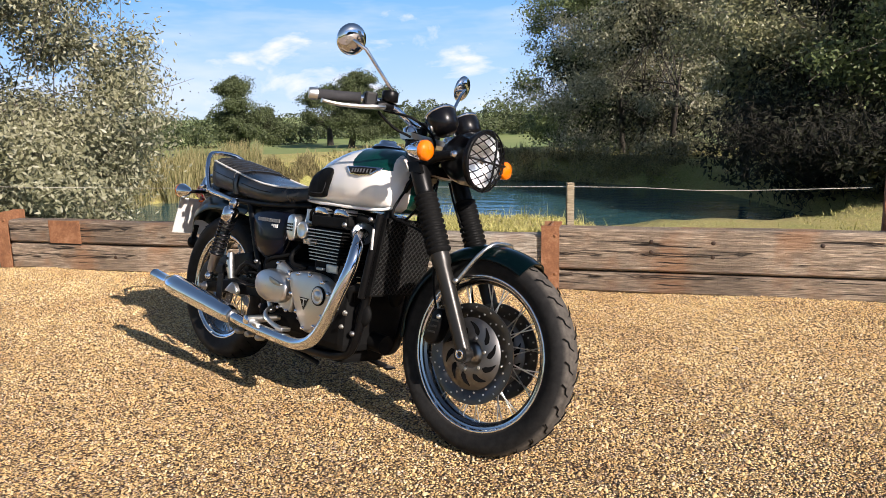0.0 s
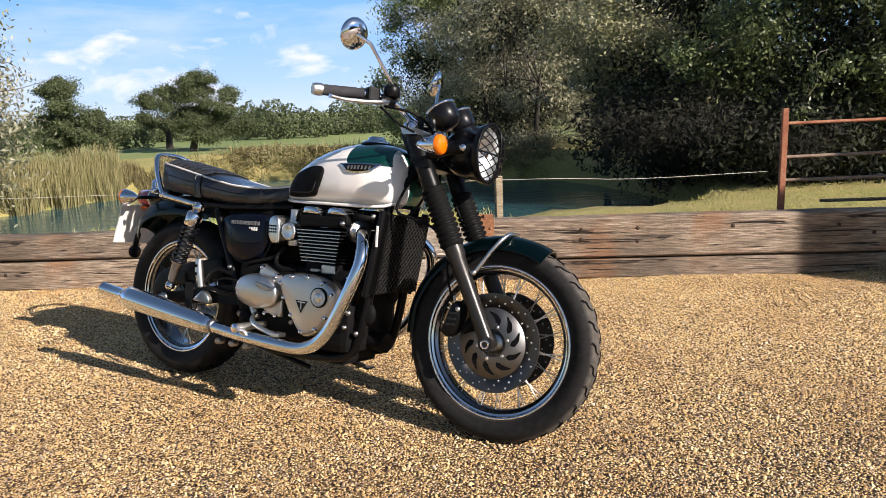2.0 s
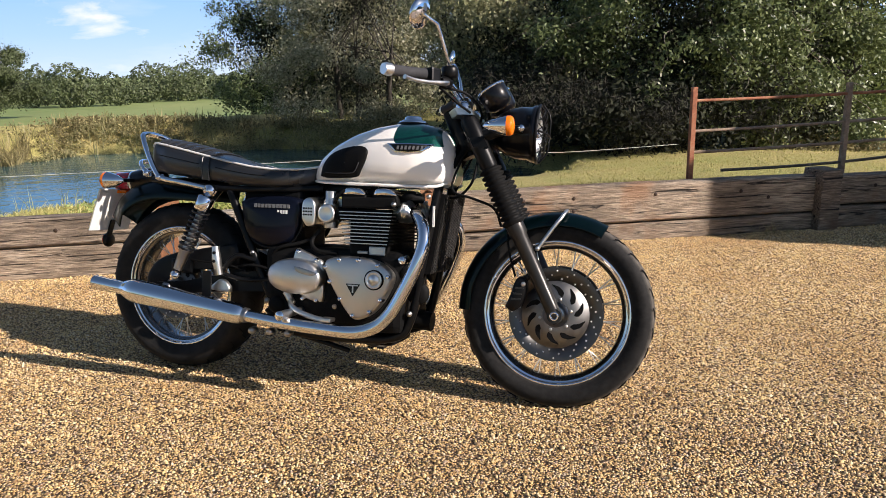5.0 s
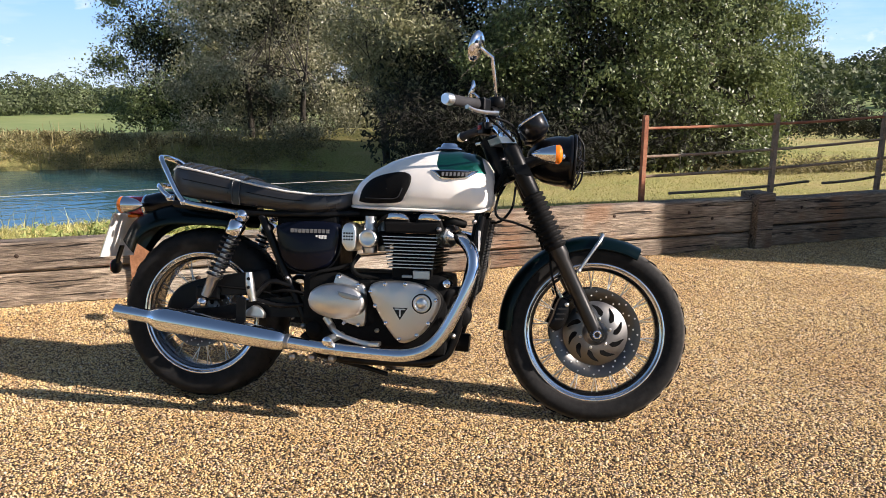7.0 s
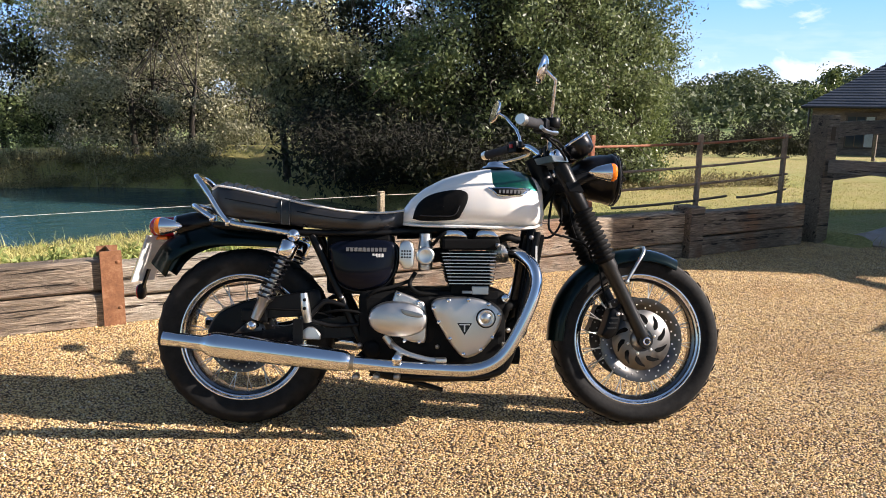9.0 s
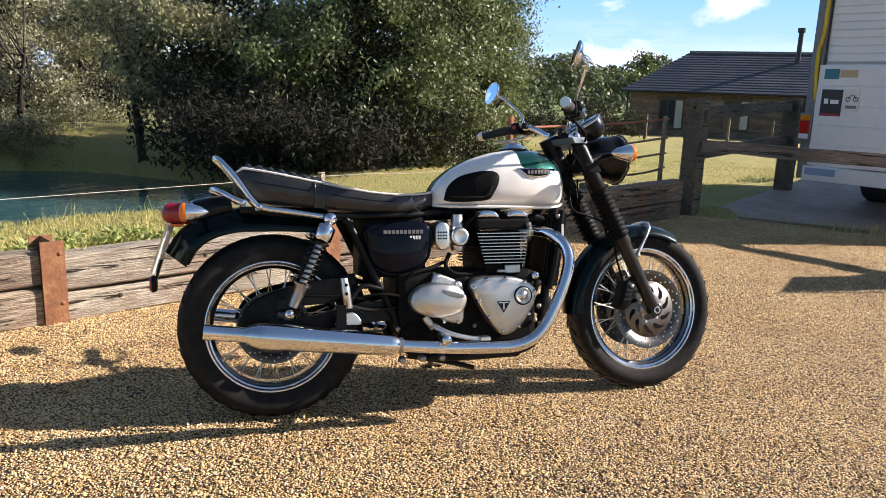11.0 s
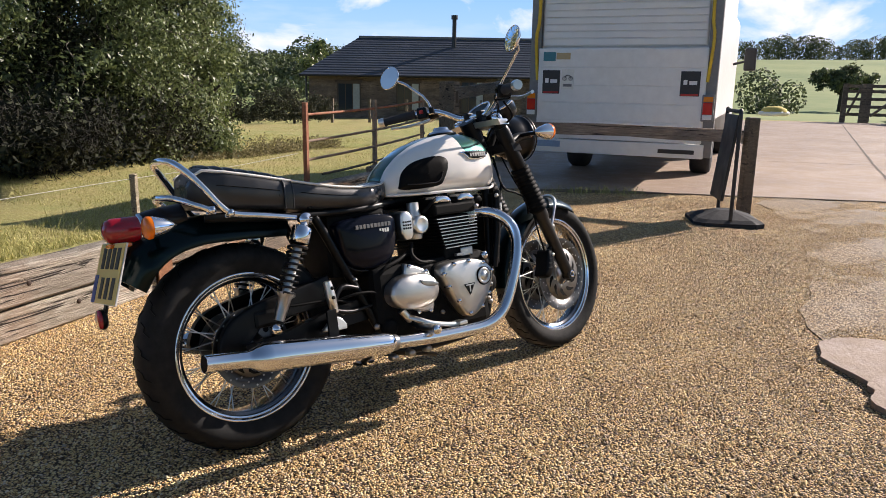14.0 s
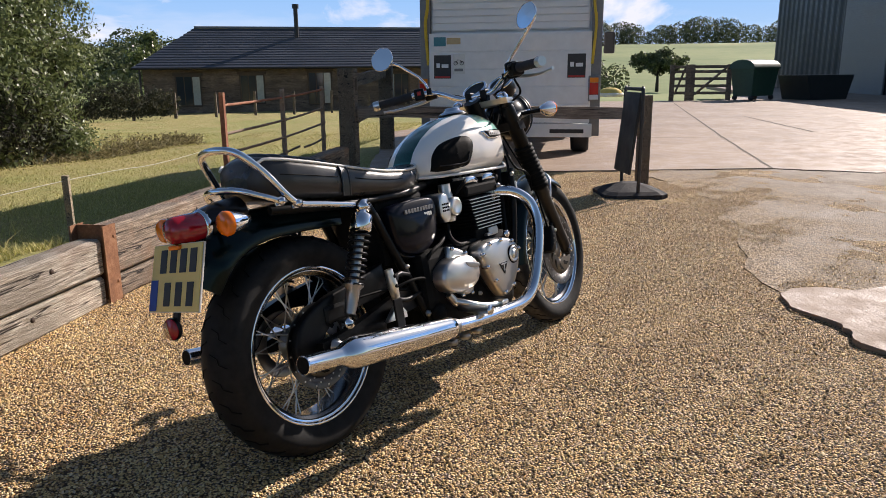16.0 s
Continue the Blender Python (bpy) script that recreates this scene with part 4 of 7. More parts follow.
def barn(m):
    """A long single-storey boarded barn; local x along its front, y towards the back."""
    t = thing("barn", "long low timber-boarded barn with a dark slate roof and flue", "barn", m)
    L, D, H, R = 16.0, 6.0, 2.25, 4.15
    part("wall", box(0, L, 0, 0.2, -0.4, H), CLADDING, t, "dark boarded front wall")
    part("wall", box(0, L, D - 0.2, D, -0.4, H), CLADDING, t)
    gable = Geo().add([(0, 0.2, -0.4), (0, D - 0.2, -0.4), (0, D - 0.2, H), (0, D / 2, R - 0.12), (0, 0.2, H), (0.2, 0.2, -0.4), (0.2, D - 0.2, -0.4), (0.2, D - 0.2, H), (0.2, D / 2, R - 0.12), (0.2, 0.2, H)],
        [(0, 4, 3, 2, 1), (5, 6, 7, 8, 9), (0, 1, 6, 5), (1, 2, 7, 6), (2, 3, 8, 7), (3, 4, 9, 8), (4, 0, 5, 9)], False)
    part("wall", box(0, 0.2, 0.2, D - 0.2, -0.4, H - 0.02), CLADDING, t)
    part("gable", gable, CLADDING, t, m=pose(L - 0.2, 0, 0))
    for i in range(13):
        z = -0.3 + i * 0.195
        part("board", box(-0.01, L + 0.01, -0.03, -0.001, z, z + 0.185, 0.004), CLADDING, t)
    hip = 2.2
    for k, (a, b, c, d) in enumerate((((-0.4, -0.45, H - 0.05), (L + 0.4, -0.45, H - 0.05), (L + 0.4, D / 2, R), (hip, D / 2, R)), ((L + 0.4, D + 0.45, H - 0.05), (-0.4, D + 0.45, H - 0.05), (hip, D / 2, R), (L + 0.4, D / 2, R)), ((-0.4, D + 0.45, H - 0.05), (-0.4, -0.45, H - 0.05), (hip, D / 2, R), (hip, D / 2, R + 0.001)))):
        P = [Vector(p) for p in (a, b, c, d)]
        slope = part("roof", Geo().add(P, [(0, 1, 2, 3)], False), SLATE, t, "dark blue-grey slate roof")
        n = 16
        for i in range(n):
            u, w = i / n, (i + 1) / n
            p0, p1, q0, q1 = P[0].lerp(P[3], u), P[1].lerp(P[2], u), P[0].lerp(P[3], w), P[1].lerp(P[2], w)
            up = Vector((0, 0, 0.03))
            part("slate_course", Geo().add([p0 + up * 1.6, p1 + up * 1.6, q1 + up * 0.4, q0 + up * 0.4, p0, p1], [(0, 1, 2, 3), (4, 5, 1, 0)], False), SLATE, slope)
    part("ridge", stick((hip, D / 2, R + 0.03), (L + 0.4, D / 2, R + 0.03), 0.09), GREYMETAL, t, "grey ridge tiles")
    part("downpipe", stick((-0.12, -0.12, -0.4), (-0.12, -0.12, H - 0.1), 0.05), BLACK, t, "black downpipe")
    part("gutter", stick((-0.4, -0.5, H - 0.06), (L + 0.4, -0.5, H - 0.06), 0.055), BLACK, t, "black gutter")
    flue = part("flue", stick((7.2, 2.2, 3.2), (7.2, 2.2, 5.1), 0.11), BLACK, t, "black stove flue")
    part("cowl", stick((7.2, 2.2, 5.1), (7.2, 2.2, 5.3), 0.17), BLACK, flue)
    for x, n, z0, z1 in ((1.38, 3, 0.42, 1.86), (4.3, 3, 0.5, 1.9), (7.5, 3, 0.42, 2.0), (11.0, 4, 0.35, 1.9)):
        wide = 0.36 * n + 0.1
        w = part("window", box(x, x + wide, -0.075, -0.031, z0, z1), OAK, t, "oak framed window")
        part("lintel", box(x - 0.08, x + wide + 0.08, -0.09, -0.031, z1, z1 + 0.12), OAK, w)
        for k in range(n):
            part("pane", box(x + 0.07 + k * 0.36, x + 0.39 + k * 0.36, -0.084, -0.0755, z0 + 0.08, z1 - 0.06), GLASS if (k + int(x)) % 3 else PANE_DAYLIGHT, w)
    return t


BARN_AT = (33.4, 12.9, -0.85)
barn(pose(*BARN_AT, 0, 0, -83))


def shed(m):
    t = thing("farm_shed", "tall dark corrugated metal farm shed", "shed", m)
    g, n = Geo(), 70
    L = 24.0
    pts = []
    for i in range(n * 2):
        x = L * i / (n * 2)
        pts.append((x, 0.0 if i % 4 < 2 else 0.055))
    g.add([(x, y, -0.1) for x, y in pts] + [(x, y, 5.2) for x, y in pts], [(i, i + 1, i + 1 + len(pts), i + len(pts)) for i in range(len(pts) - 1)], False)
    part("front_wall", g, SHEDCLAD, t)
    part("body", Geo().add([(0, 0.06, -0.1), (0, 14, -0.1), (0, 14, 5.2), (0, 7, 7.0), (0, 0.06, 5.2), (L, 0.06, -0.1), (L, 14, -0.1), (L, 14, 5.2), (L, 7, 7.0), (L, 0.06, 5.2)], [(0, 4, 3, 2, 1), (5, 6, 7, 8, 9), (0, 5, 9, 4), (1, 2, 7, 6)], False), SHEDCLAD, t)
    part("roof", Geo().add([(-0.3, -0.3, 5.18), (L, -0.3, 5.18), (L, 7, 7.05), (-0.3, 7, 7.05), (L, 14.3, 5.18), (-0.3, 14.3, 5.18), (-0.3, -0.3, 5.05), (L, -0.3, 5.05)], [(0, 1, 2, 3), (3, 2, 4, 5), (6, 7, 1, 0)], False), GREYMETAL, t, "grey metal roof")
    door = part("roller_door", box(9.2, 13.5, -0.04, 0.0, 0, 4.4), GREYMETAL, t, "grey roller door")
    for i in range(44):
        part("door_slat", box(9.22, 13.48, -0.065, -0.041, 0.01 + i * 0.1, 0.09 + i * 0.1), GREYMETAL, door)
    return t


shed(pose(38.5, -20.9, 0, 0, 0, 168))


def wheeled_bin(m):
    t = thing("waste_bin", "large dark green wheeled waste container", "bin", m)
    tub = skin([[Vector((x * k, y * k2, z)) for x, y in ((-0.75, -0.45), (0.75, -0.45), (0.75, 0.45), (-0.75, 0.45))] for k, k2, z in ((0.85, 0.8, 0.15), (1, 1, 1.1))], True, True, False)
    part("tub", tub, GREEN_BIN, t)
    lid = skin([[Vector((x, 0.5 * math.cos(a), 1.12 + 0.28 * math.sin(a))) for a in np.linspace(0, math.pi, 9)] for x in (-0.79, 0.79)], True, False)
    lid.add(box(-0.79, 0.79, -0.5, 0.5, 1.08, 1.13).v, box(-0.79, 0.79, -0.5, 0.5, 1.08, 1.13).f, False)
    part("lid", lid, GREEN_BIN, t)
    for x in (-0.6, 0.6):
        for y in (-0.32, 0.32):
            part("wheel", turned([(0, -0.03), (0.09, -0.03), (0.09, 0.03), (0, 0.03)], 12, "x", (x, y, 0.09)), RUBBER, t)
    return t


wheeled_bin(pose(22.5, -11.0, 0.012, 0, 0, -62))
tagged(part("skip", skin([[Vector((x * k, y, z)) for x, y in ((-1.25, -0.6), (1.25, -0.6), (1.25, 0.6), (-1.25, 0.6))] for k, z in ((0.75, 0.0), (1.0, 0.85))], True, True, False), SHEDCLAD, m=pose(22.6, -13.4, 0.012, 0, 0, -70)), "dark steel skip beside the shed", "skip")


def pen(m, n, label):
    t = thing("wooden_gate", label, "gate", m)
    for i in range(2):
        part("gate_post", box(-0.08, 0.08, -0.08, 0.08, -0.05, 1.25), POSTWOOD, t, m=pose(i * n, 0, 0))
    for z in (0.2, 0.45, 0.7, 0.95, 1.12):
        part("rail", box(0.08, n - 0.08, -0.02, 0.02, z, z + 0.1), POSTWOOD, t)
    part("brace", tube([(0.1, -0.03, 0.2), (n - 0.1, -0.03, 1.15)], 0.05, 4), POSTWOOD, t)
    return t


for x, y, n in ((23.3, -8.3, 0.55), (23.05, -8.95, 1.25)):
    pen(pose(x, y, 0.012, 0, 0, -108), n, "grey slatted wooden gate at the yard's far edge")
for k in range(9):
    p = at(66 + k * 3.2, 27 + k * 0.6)
    tagged(part("paddock_post", box(-0.05, 0.05, -0.05, 0.05, -0.1, 0.95), POSTWOOD, m=pose(*p)), "thin grey paddock fence post", "post", "paddock posts")


def bulk_bag(m):
    t = thing("bulk_bag", "white bulk bag of yellow straw at the yard's edge", "sack", m)
    rings = [[Vector((r * math.cos(a) * (1 + 0.1 * math.cos(4 * a)), r * math.sin(a) * (1 + 0.1 * math.cos(4 * a)), z)) for a in np.linspace(0, 2 * math.pi, 20, endpoint=False)] for r, z in ((0.46, 0.0), (0.54, 0.05), (0.55, 0.12), (0.5, 0.17))]
    part("sack", skin(rings), WHITEPAINT, t, "dirty white woven sack")
    top = [[Vector((r * math.cos(a) + 0.03 * math.sin(3 * a), r * math.sin(a), z)) for a in np.linspace(0, 2 * math.pi, 20, endpoint=False)] for r, z in ((0.5, 0.16), (0.44, 0.27), (0.24, 0.36), (0.02, 0.38))]
    part("straw", skin(top), plain("yellow_straw", (0.6, 0.46, 0.12), 0.9, 0, 0.3, 0.03, 0.5), t, "heap of yellow straw")
    return t


bulk_bag(pose(27.4, -7.4, 0.012))

# ---- trees and plants ----
LEAF = (0.062, 0.03)
WILLOW = "dense dark green willow with many stems at the pond's edge"


def on(x, y, dz=0.0):
    return (x, y, float(land_height(np.array([x]), np.array([y]))[0]) + dz)


tree("willow_tree", "dark domed willow beyond the pond", on(4.6, 24.6), [(0, 0, 2.6, 2.3, 2.3, 3.3, 300), (0.2, -0.4, 0.9, 2.0, 1.9, 1.1, 90)], (0.09, 0.042), LEAF_DARK, 0.1, 170, 0.19, 5, stems=3, core=2.0)
tree("willow_tree", "pale grey-green willow beyond the pond", on(6.9, 22.6), [(0, 0, 2.9, 2.2, 2.2, 2.8, 300), (0, -0.3, 1.2, 1.8, 1.6, 0.9, 70)], (0.09, 0.038), LEAF_SAGE, 0.1, 190, 0.19, 5, stems=2, core=2.0)
tree("willow_tree", "pale grey-green willow beyond the pond", on(10.2, 21.4), [(0, 0, 2.9, 2.6, 2.2, 2.8, 300), (0, -0.3, 0.9, 2.5, 1.8, 1.1, 130)], (0.09, 0.038), LEAF_GREY, 0.1, 190, 0.19, 5, stems=2, core=2.0)
tree("willow_tree", "pale grey-green willow leaning over the water", on(4.4, 15.9), [(0, 0, 2.8, 2.0, 1.8, 1.9, 290), (-0.2, -0.5, 0.8, 2.1, 1.6, 1.1, 170)], LEAF, LEAF_GREY, 0.06, 130, 0.15, 13, stems=3, twigs=60, core=0.8)
tree("willow_tree", "pale grey-green willow behind the thicket", on(8.4, 17.6), [(0, 0, 2.8, 2.0, 1.8, 1.9, 290), (-0.2, -0.5, 0.8, 2.1, 1.6, 1.1, 170)], LEAF, LEAF_SAGE, 0.06, 130, 0.15, 13, stems=3, twigs=60, core=0.8)
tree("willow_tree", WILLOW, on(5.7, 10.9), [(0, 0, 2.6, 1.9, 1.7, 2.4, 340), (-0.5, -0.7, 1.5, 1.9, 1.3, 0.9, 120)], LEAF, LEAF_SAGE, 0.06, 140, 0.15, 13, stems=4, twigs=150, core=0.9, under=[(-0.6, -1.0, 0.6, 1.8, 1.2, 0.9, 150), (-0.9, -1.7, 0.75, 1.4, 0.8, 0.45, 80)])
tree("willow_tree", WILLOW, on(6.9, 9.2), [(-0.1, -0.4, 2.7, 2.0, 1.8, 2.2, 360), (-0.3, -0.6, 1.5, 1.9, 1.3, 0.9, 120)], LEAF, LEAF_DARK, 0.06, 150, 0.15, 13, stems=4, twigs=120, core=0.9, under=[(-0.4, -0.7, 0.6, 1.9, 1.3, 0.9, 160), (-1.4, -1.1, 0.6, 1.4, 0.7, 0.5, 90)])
tree("willow_tree", WILLOW, on(8.4, 8.9), [(0.1, -0.4, 2.6, 1.9, 1.7, 2.2, 340), (0, -0.5, 1.2, 1.9, 1.3, 1.1, 150), (0, -1.2, 0.35, 1.6, 0.6, 0.6, 60)], LEAF, LEAF_DARK, 0.06, 150, 0.15, 13, stems=4, twigs=60, core=0.9)
tree("willow_tree", "sunlit green willow in the thicket", on(10.2, 9.4), [(0, 0, 2.4, 1.8, 1.6, 2.3, 300), (0, -0.5, 0.8, 1.7, 1.2, 0.95, 110)], LEAF, LEAF_LIGHT, 0.06, 140, 0.15, 13, stems=4, twigs=20, core=0.8)
tree("willow_tree", "sunlit green willow at the end of the thicket", on(12.0, 9.9), [(0, 0, 2.3, 1.4, 1.4, 2.1, 200), (0.1, -0.3, 0.8, 1.4, 1.2, 0.9, 80)], LEAF, LEAF_LIGHT, 0.07, 140, 0.15, 3, stems=3, core=0.6)
tree("willow_tree", "pale silvery willow leaning over the reeds", at(-29.8, 10.4), [(0, 0, 1.7, 1.75, 1.7, 2.2, 420), (0.3, -0.2, 0.5, 1.6, 1.4, 0.7, 130)], (0.068, 0.026), LEAF_GREY, 0.04, 210, 0.17, 4, stems=4, twigs=110)
OAK = (0.19, 0.12)
tree("field_tree", "tall round-headed oak standing alone in the meadow", at(-14.6, 82), [(-0.5, 0, 6.2, 2.2, 2.0, 2.1, 60), (0.3, 0, 4.6, 2.9, 2.2, 2.0, 80), (0.6, 0, 3.0, 3.1, 2.4, 1.9, 70), (2.4, 0, 3.4, 2.4, 2.0, 2.1, 50), (-1.3, 0, 3.3, 1.9, 1.8, 2.0, 40)], OAK, LEAF_FAR, 0.3, 300, 0.34, core=1.0)
tree("field_tree", "wind-shaped oak standing alone in the meadow", at(-6.9, 94), [(-0.6, 0, 7.6, 2.4, 2.0, 2.1, 60), (1.9, 0, 6.0, 3.7, 3.0, 2.8, 110), (4.5, 0, 3.7, 3.1, 2.5, 2.2, 80), (-0.5, 0, 4.6, 2.7, 2.2, 2.4, 60), (1.8, 0, 3.2, 3.4, 2.6, 2.2, 80)], OAK, LEAF_FAR, 0.4, 300, 0.36, core=1.0)
tree("field_tree", "round oak behind the wind-shaped one", at(-8.4, 104), [(0, 0, 4.9, 3.5, 3.0, 3.0, 110)], OAK, LEAF_FAR, 0.4, 300, 0.36, core=1.0)
tree("garden_tree", "young light green tree beside the barn", at(70.2, 40), [(0, 0, 2.6, 0.95, 0.95, 1.3, 50), (0.2, 0, 1.4, 0.6, 0.6, 0.8, 20)], (0.16, 0.1), LEAF_LIGHT, 0.07, 60, 0.2)
tree("field_tree", "round tree in the hillside field", at(110.9, 71), [(0, 0, 2.85, 2.35, 2.2, 1.0, 120), (0, 0, 2.2, 1.6, 1.6, 0.5, 30)], (0.28, 0.18), LEAF_FAR, 0.16, 60, 0.2, core=0.8)


def far_woods(name, label, spans, size, mat, seed):
    """Distant woods and hedges in one mesh, as many rounded crowns. spans: azimuths, distance, height, depth, crowns."""
    rng = np.random.default_rng(seed)
    out = []
    for a0, a1, r, h, depth, n in spans:
        for az in np.linspace(a0, a1, n) + rng.uniform(-0.5, 0.5, n) * (a1 - a0) / n:
            rr = r + rng.uniform(-depth, depth)
            x, y = rr * math.sin(radians(az)), rr * math.cos(radians(az))
            tall = h * rng.uniform(0.68, 1.0) * (0.85 + 0.15 * math.sin(az * 0.9 + seed))
            wide = max(r * radians(a1 - a0) / n * 0.75, tall * rng.uniform(0.32, 0.48))
            k = int(np.clip(14 * wide * tall / size ** 2 * 0.5, 60, 1400))
            d = unit(rng.normal(size=(k, 3)))
            bump = 1 + 0.13 * np.sin(d[:, 0] * 6 + az) * np.cos(d[:, 2] * 5 + rr) + rng.normal(0, 0.05, k)
            base = float(land_height(np.array([x]), np.array([y]))[0])
            c = np.array([x, y, base + tall * 0.52]) + d * bump[:, None] * np.array([wide, wide, tall * 0.5])
            out.append(leaves(c, size * 1.35, size * 0.95, 0.1, rng, d + np.array([0, 0, 0.3]), 0.55))
    ob = bulk(name, np.concatenate(out), 4, mat)
    return tagged(ob, label, "trees", kind="stuff")


far_woods("far_woods", "distant hedgerows and woods beyond the meadow", [(-45, 32, 132, 4.6, 3, 54), (-45, 32, 170, 7.2, 8, 44), (-2.5, 3, 122, 6.6, 3, 5), (-45, -17, 110, 5.2, 4, 20), (-13, -9.5, 112, 4.6, 2, 6), (4, 32, 140, 7.2, 6, 20)], 0.31, LEAF_FAR, 3)
def scrub(name, label, line, depth, h, n, size, mat, seed):
    """Low tangled growth along a line on the ground."""
    rng = np.random.default_rng(seed)
    P = np.array(line, float)
    u = rng.uniform(0, len(P) - 1, n)
    x, y = np.interp(u, range(len(P)), P[:, 0]) + rng.normal(0, depth, n), np.interp(u, range(len(P)), P[:, 1]) + rng.normal(0, depth, n)
    top = h * (0.45 + 0.35 * np.sin(u * 5 + seed) * np.sin(u * 11.3) + 0.3 * rng.uniform(0, 1, n))
    z = np.maximum(land_height(x, y), POND_Z) + rng.uniform(0, 1, n) ** 0.8 * np.maximum(top, 0.04)
    p = np.repeat(np.stack([x, y, z], -1), 30, 0) + rng.normal(0, 1, (n * 30, 3)) * size * np.array([1.3, 1.3, 0.9])
    return tagged(bulk(name, leaves(p, size * 1.5, size * 0.5, 0.0, rng), 4, mat), label, "scrub", kind="stuff")


SCRUB = make_leaf("scrub_leaf", (0.07, 0.06, 0.025), (0.2, 0.17, 0.075), (0.42, 0.36, 0.17), 0.7)
scrub("bank_scrub", "tangled brown and green scrub on the far bank", [at(-7, 16.2)[:2], at(-3, 17.0)[:2], at(3, 15.9)[:2], at(11, 15.1)[:2], at(18, 13.9)[:2]], 0.22, 0.13, 600, 0.04, SCRUB, 31)
scrub("shore_scrub", "buff and brown dead growth along the far waterline", [at(-7.5, 15.4)[:2], at(-4, 16.5)[:2], at(1, 15.75)[:2], at(5, 15.15)[:2], at(11, 14.65)[:2], at(17, 13.6)[:2]], 0.09, 0.1, 500, 0.035, REED, 35)
scrub("bank_weeds", "low leafy green weeds on the bank behind the sleepers", [(-1.3, 5.02), (-0.7, 4.86), (-0.1, 4.7)], 0.1, 0.07, 60, 0.028, WEED, 34)
scrub("ditch_scrub", "dark brown scrub in the ditch across the lawn", [(8.4, 7.85), (9.6, 7.5), (10.8, 7.1), (12.6, 6.45)], 0.2, 0.28, 800, 0.045, SCRUB, 32)
far_woods("field_bush", "green bushes at the yard's far edge", [(105.0, 107.4, 62, 4.4, 1.5, 3), (104.8, 107.2, 58, 2.2, 1.5, 3)], 0.2, LEAF_FAR, 9)
HURDLE = make_leaf("hedge_leaf", (0.018, 0.021, 0.011), (0.042, 0.046, 0.025), (0.09, 0.09, 0.05), 0.8)
scrub("hedge", "dark green clipped hedge along the lawn's far side", [(18.5, 16.0), (21.0, 13.8), (23.5, 11.8), (26.0, 10.0)], 0.16, 1.3, 1100, 0.07, HURDLE, 33)
# The 140 to 315 degree span is unseen, added to darken reflections.
far_woods("hill_woods", "wooded hillside behind the barn and field, and an added unseen ring behind the camera", [(57, 84, 80, 2.8, 4, 40), (57, 84, 100, 4.4, 6, 46), (56, 84, 125, 5.6, 8, 40), (56, 84, 145, 6.4, 8, 36), (84, 101, 262, 7, 8, 26), (101, 140, 262, 9.5, 8, 84), (30, 62, 112, 6, 6, 26), (140, 315, 48, 5.2, 4, 60)], 0.4, LEAF_FAR, 5)


def spears(name, label, where, n, h, w, mat, category, seed, lean=0.25):
    """Upright blades as narrow bent strips."""
    rng = np.random.default_rng(seed)
    xy = where(rng, n)
    x, y = xy[:, 0], xy[:, 1]
    z = land_height(x, y)
    ok = z > POND_Z - 0.25
    x, y, z = x[ok], y[ok], np.maximum(z[ok], POND_Z)
    z = np.where((z < -0.07) & (y < 3.3), 0.0, z)
    n = len(x)
    b = np.stack([x, y, z - 0.01], -1)
    hh = h * rng.uniform(0.5, 1.25, (n, 1))
    a = rng.uniform(0, 2 * math.pi, n)
    side = np.stack([np.cos(a), np.sin(a), np.zeros(n)], -1) * w / 2
    bend = np.stack([rng.normal(0, lean, n), rng.normal(0, lean, n), np.ones(n)], -1) * hh
    mid = b + bend * 0.55 * np.array([0.7, 0.7, 1.05])
    tip = b + bend
    quads = np.stack([b - side, b + side, mid + side * 0.8, mid - side * 0.8, mid - side * 0.8, mid + side * 0.8, tip + side * 0.1, tip - side * 0.1], 1).reshape(-1, 3)
    return tagged(bulk(name, quads, 4, mat), label, category, kind="stuff")


def by_shore(a0, a1, off):
    def pick(rng, n):
        az = rng.uniform(a0, a1, n)
        S = np.array([(math.degrees(math.atan2(p[0], p[1])), math.hypot(*p)) for p in SHORE[:FAR_SIDE]])
        r = np.interp(az, S[:, 0], S[:, 1]) + rng.uniform(*off, n) + 0.22 * np.sin(az * 2.3)
        return np.stack([r * np.sin(np.radians(az)), r * np.cos(np.radians(az))], -1)
    return pick


def on_bank(s0, s1, v0, v1):
    def pick(rng, n):
        s, v = rng.uniform(s0, s1, n), v0 + (v1 - v0) * rng.uniform(0, 1, n) ** 1.4
        ca, sa = math.cos(radians(WALL_TURN)), math.sin(radians(WALL_TURN))
        return np.stack([WALL_AT.x + s * ca - v * sa, WALL_AT.y + s * sa + v * ca], -1)
    return pick


spears("reeds", "tall buff and green reeds along the far shore", by_shore(-25, -13.6, (-0.25, 0.7)), 7500, 0.5, 0.012, REED, "reeds", 21, 0.12)
spears("reeds", "low tawny reeds on the far bank", by_shore(-14, -7.5, (-0.15, 0.35)), 2600, 0.2, 0.014, SCRUB, "reeds", 23, 0.3)
spears("reeds", "sparse reeds under the willows", by_shore(-11, 14, (0.0, 0.8)), 500, 0.26, 0.02, REED, "reeds", 22, 0.15)
spears("bank_grass", "short rough dry grass on the bank", on_bank(-7, 4.3, 0.12, 2.4), 46000, 0.045, 0.006, BLADE, "grass", 24, 0.55)
spears("bank_grass", "longer seeding grass stalks on the bank", on_bank(-7, 4.3, 0.3, 2.3), 900, 0.15, 0.005, BLADE, "grass", 25, 0.35)
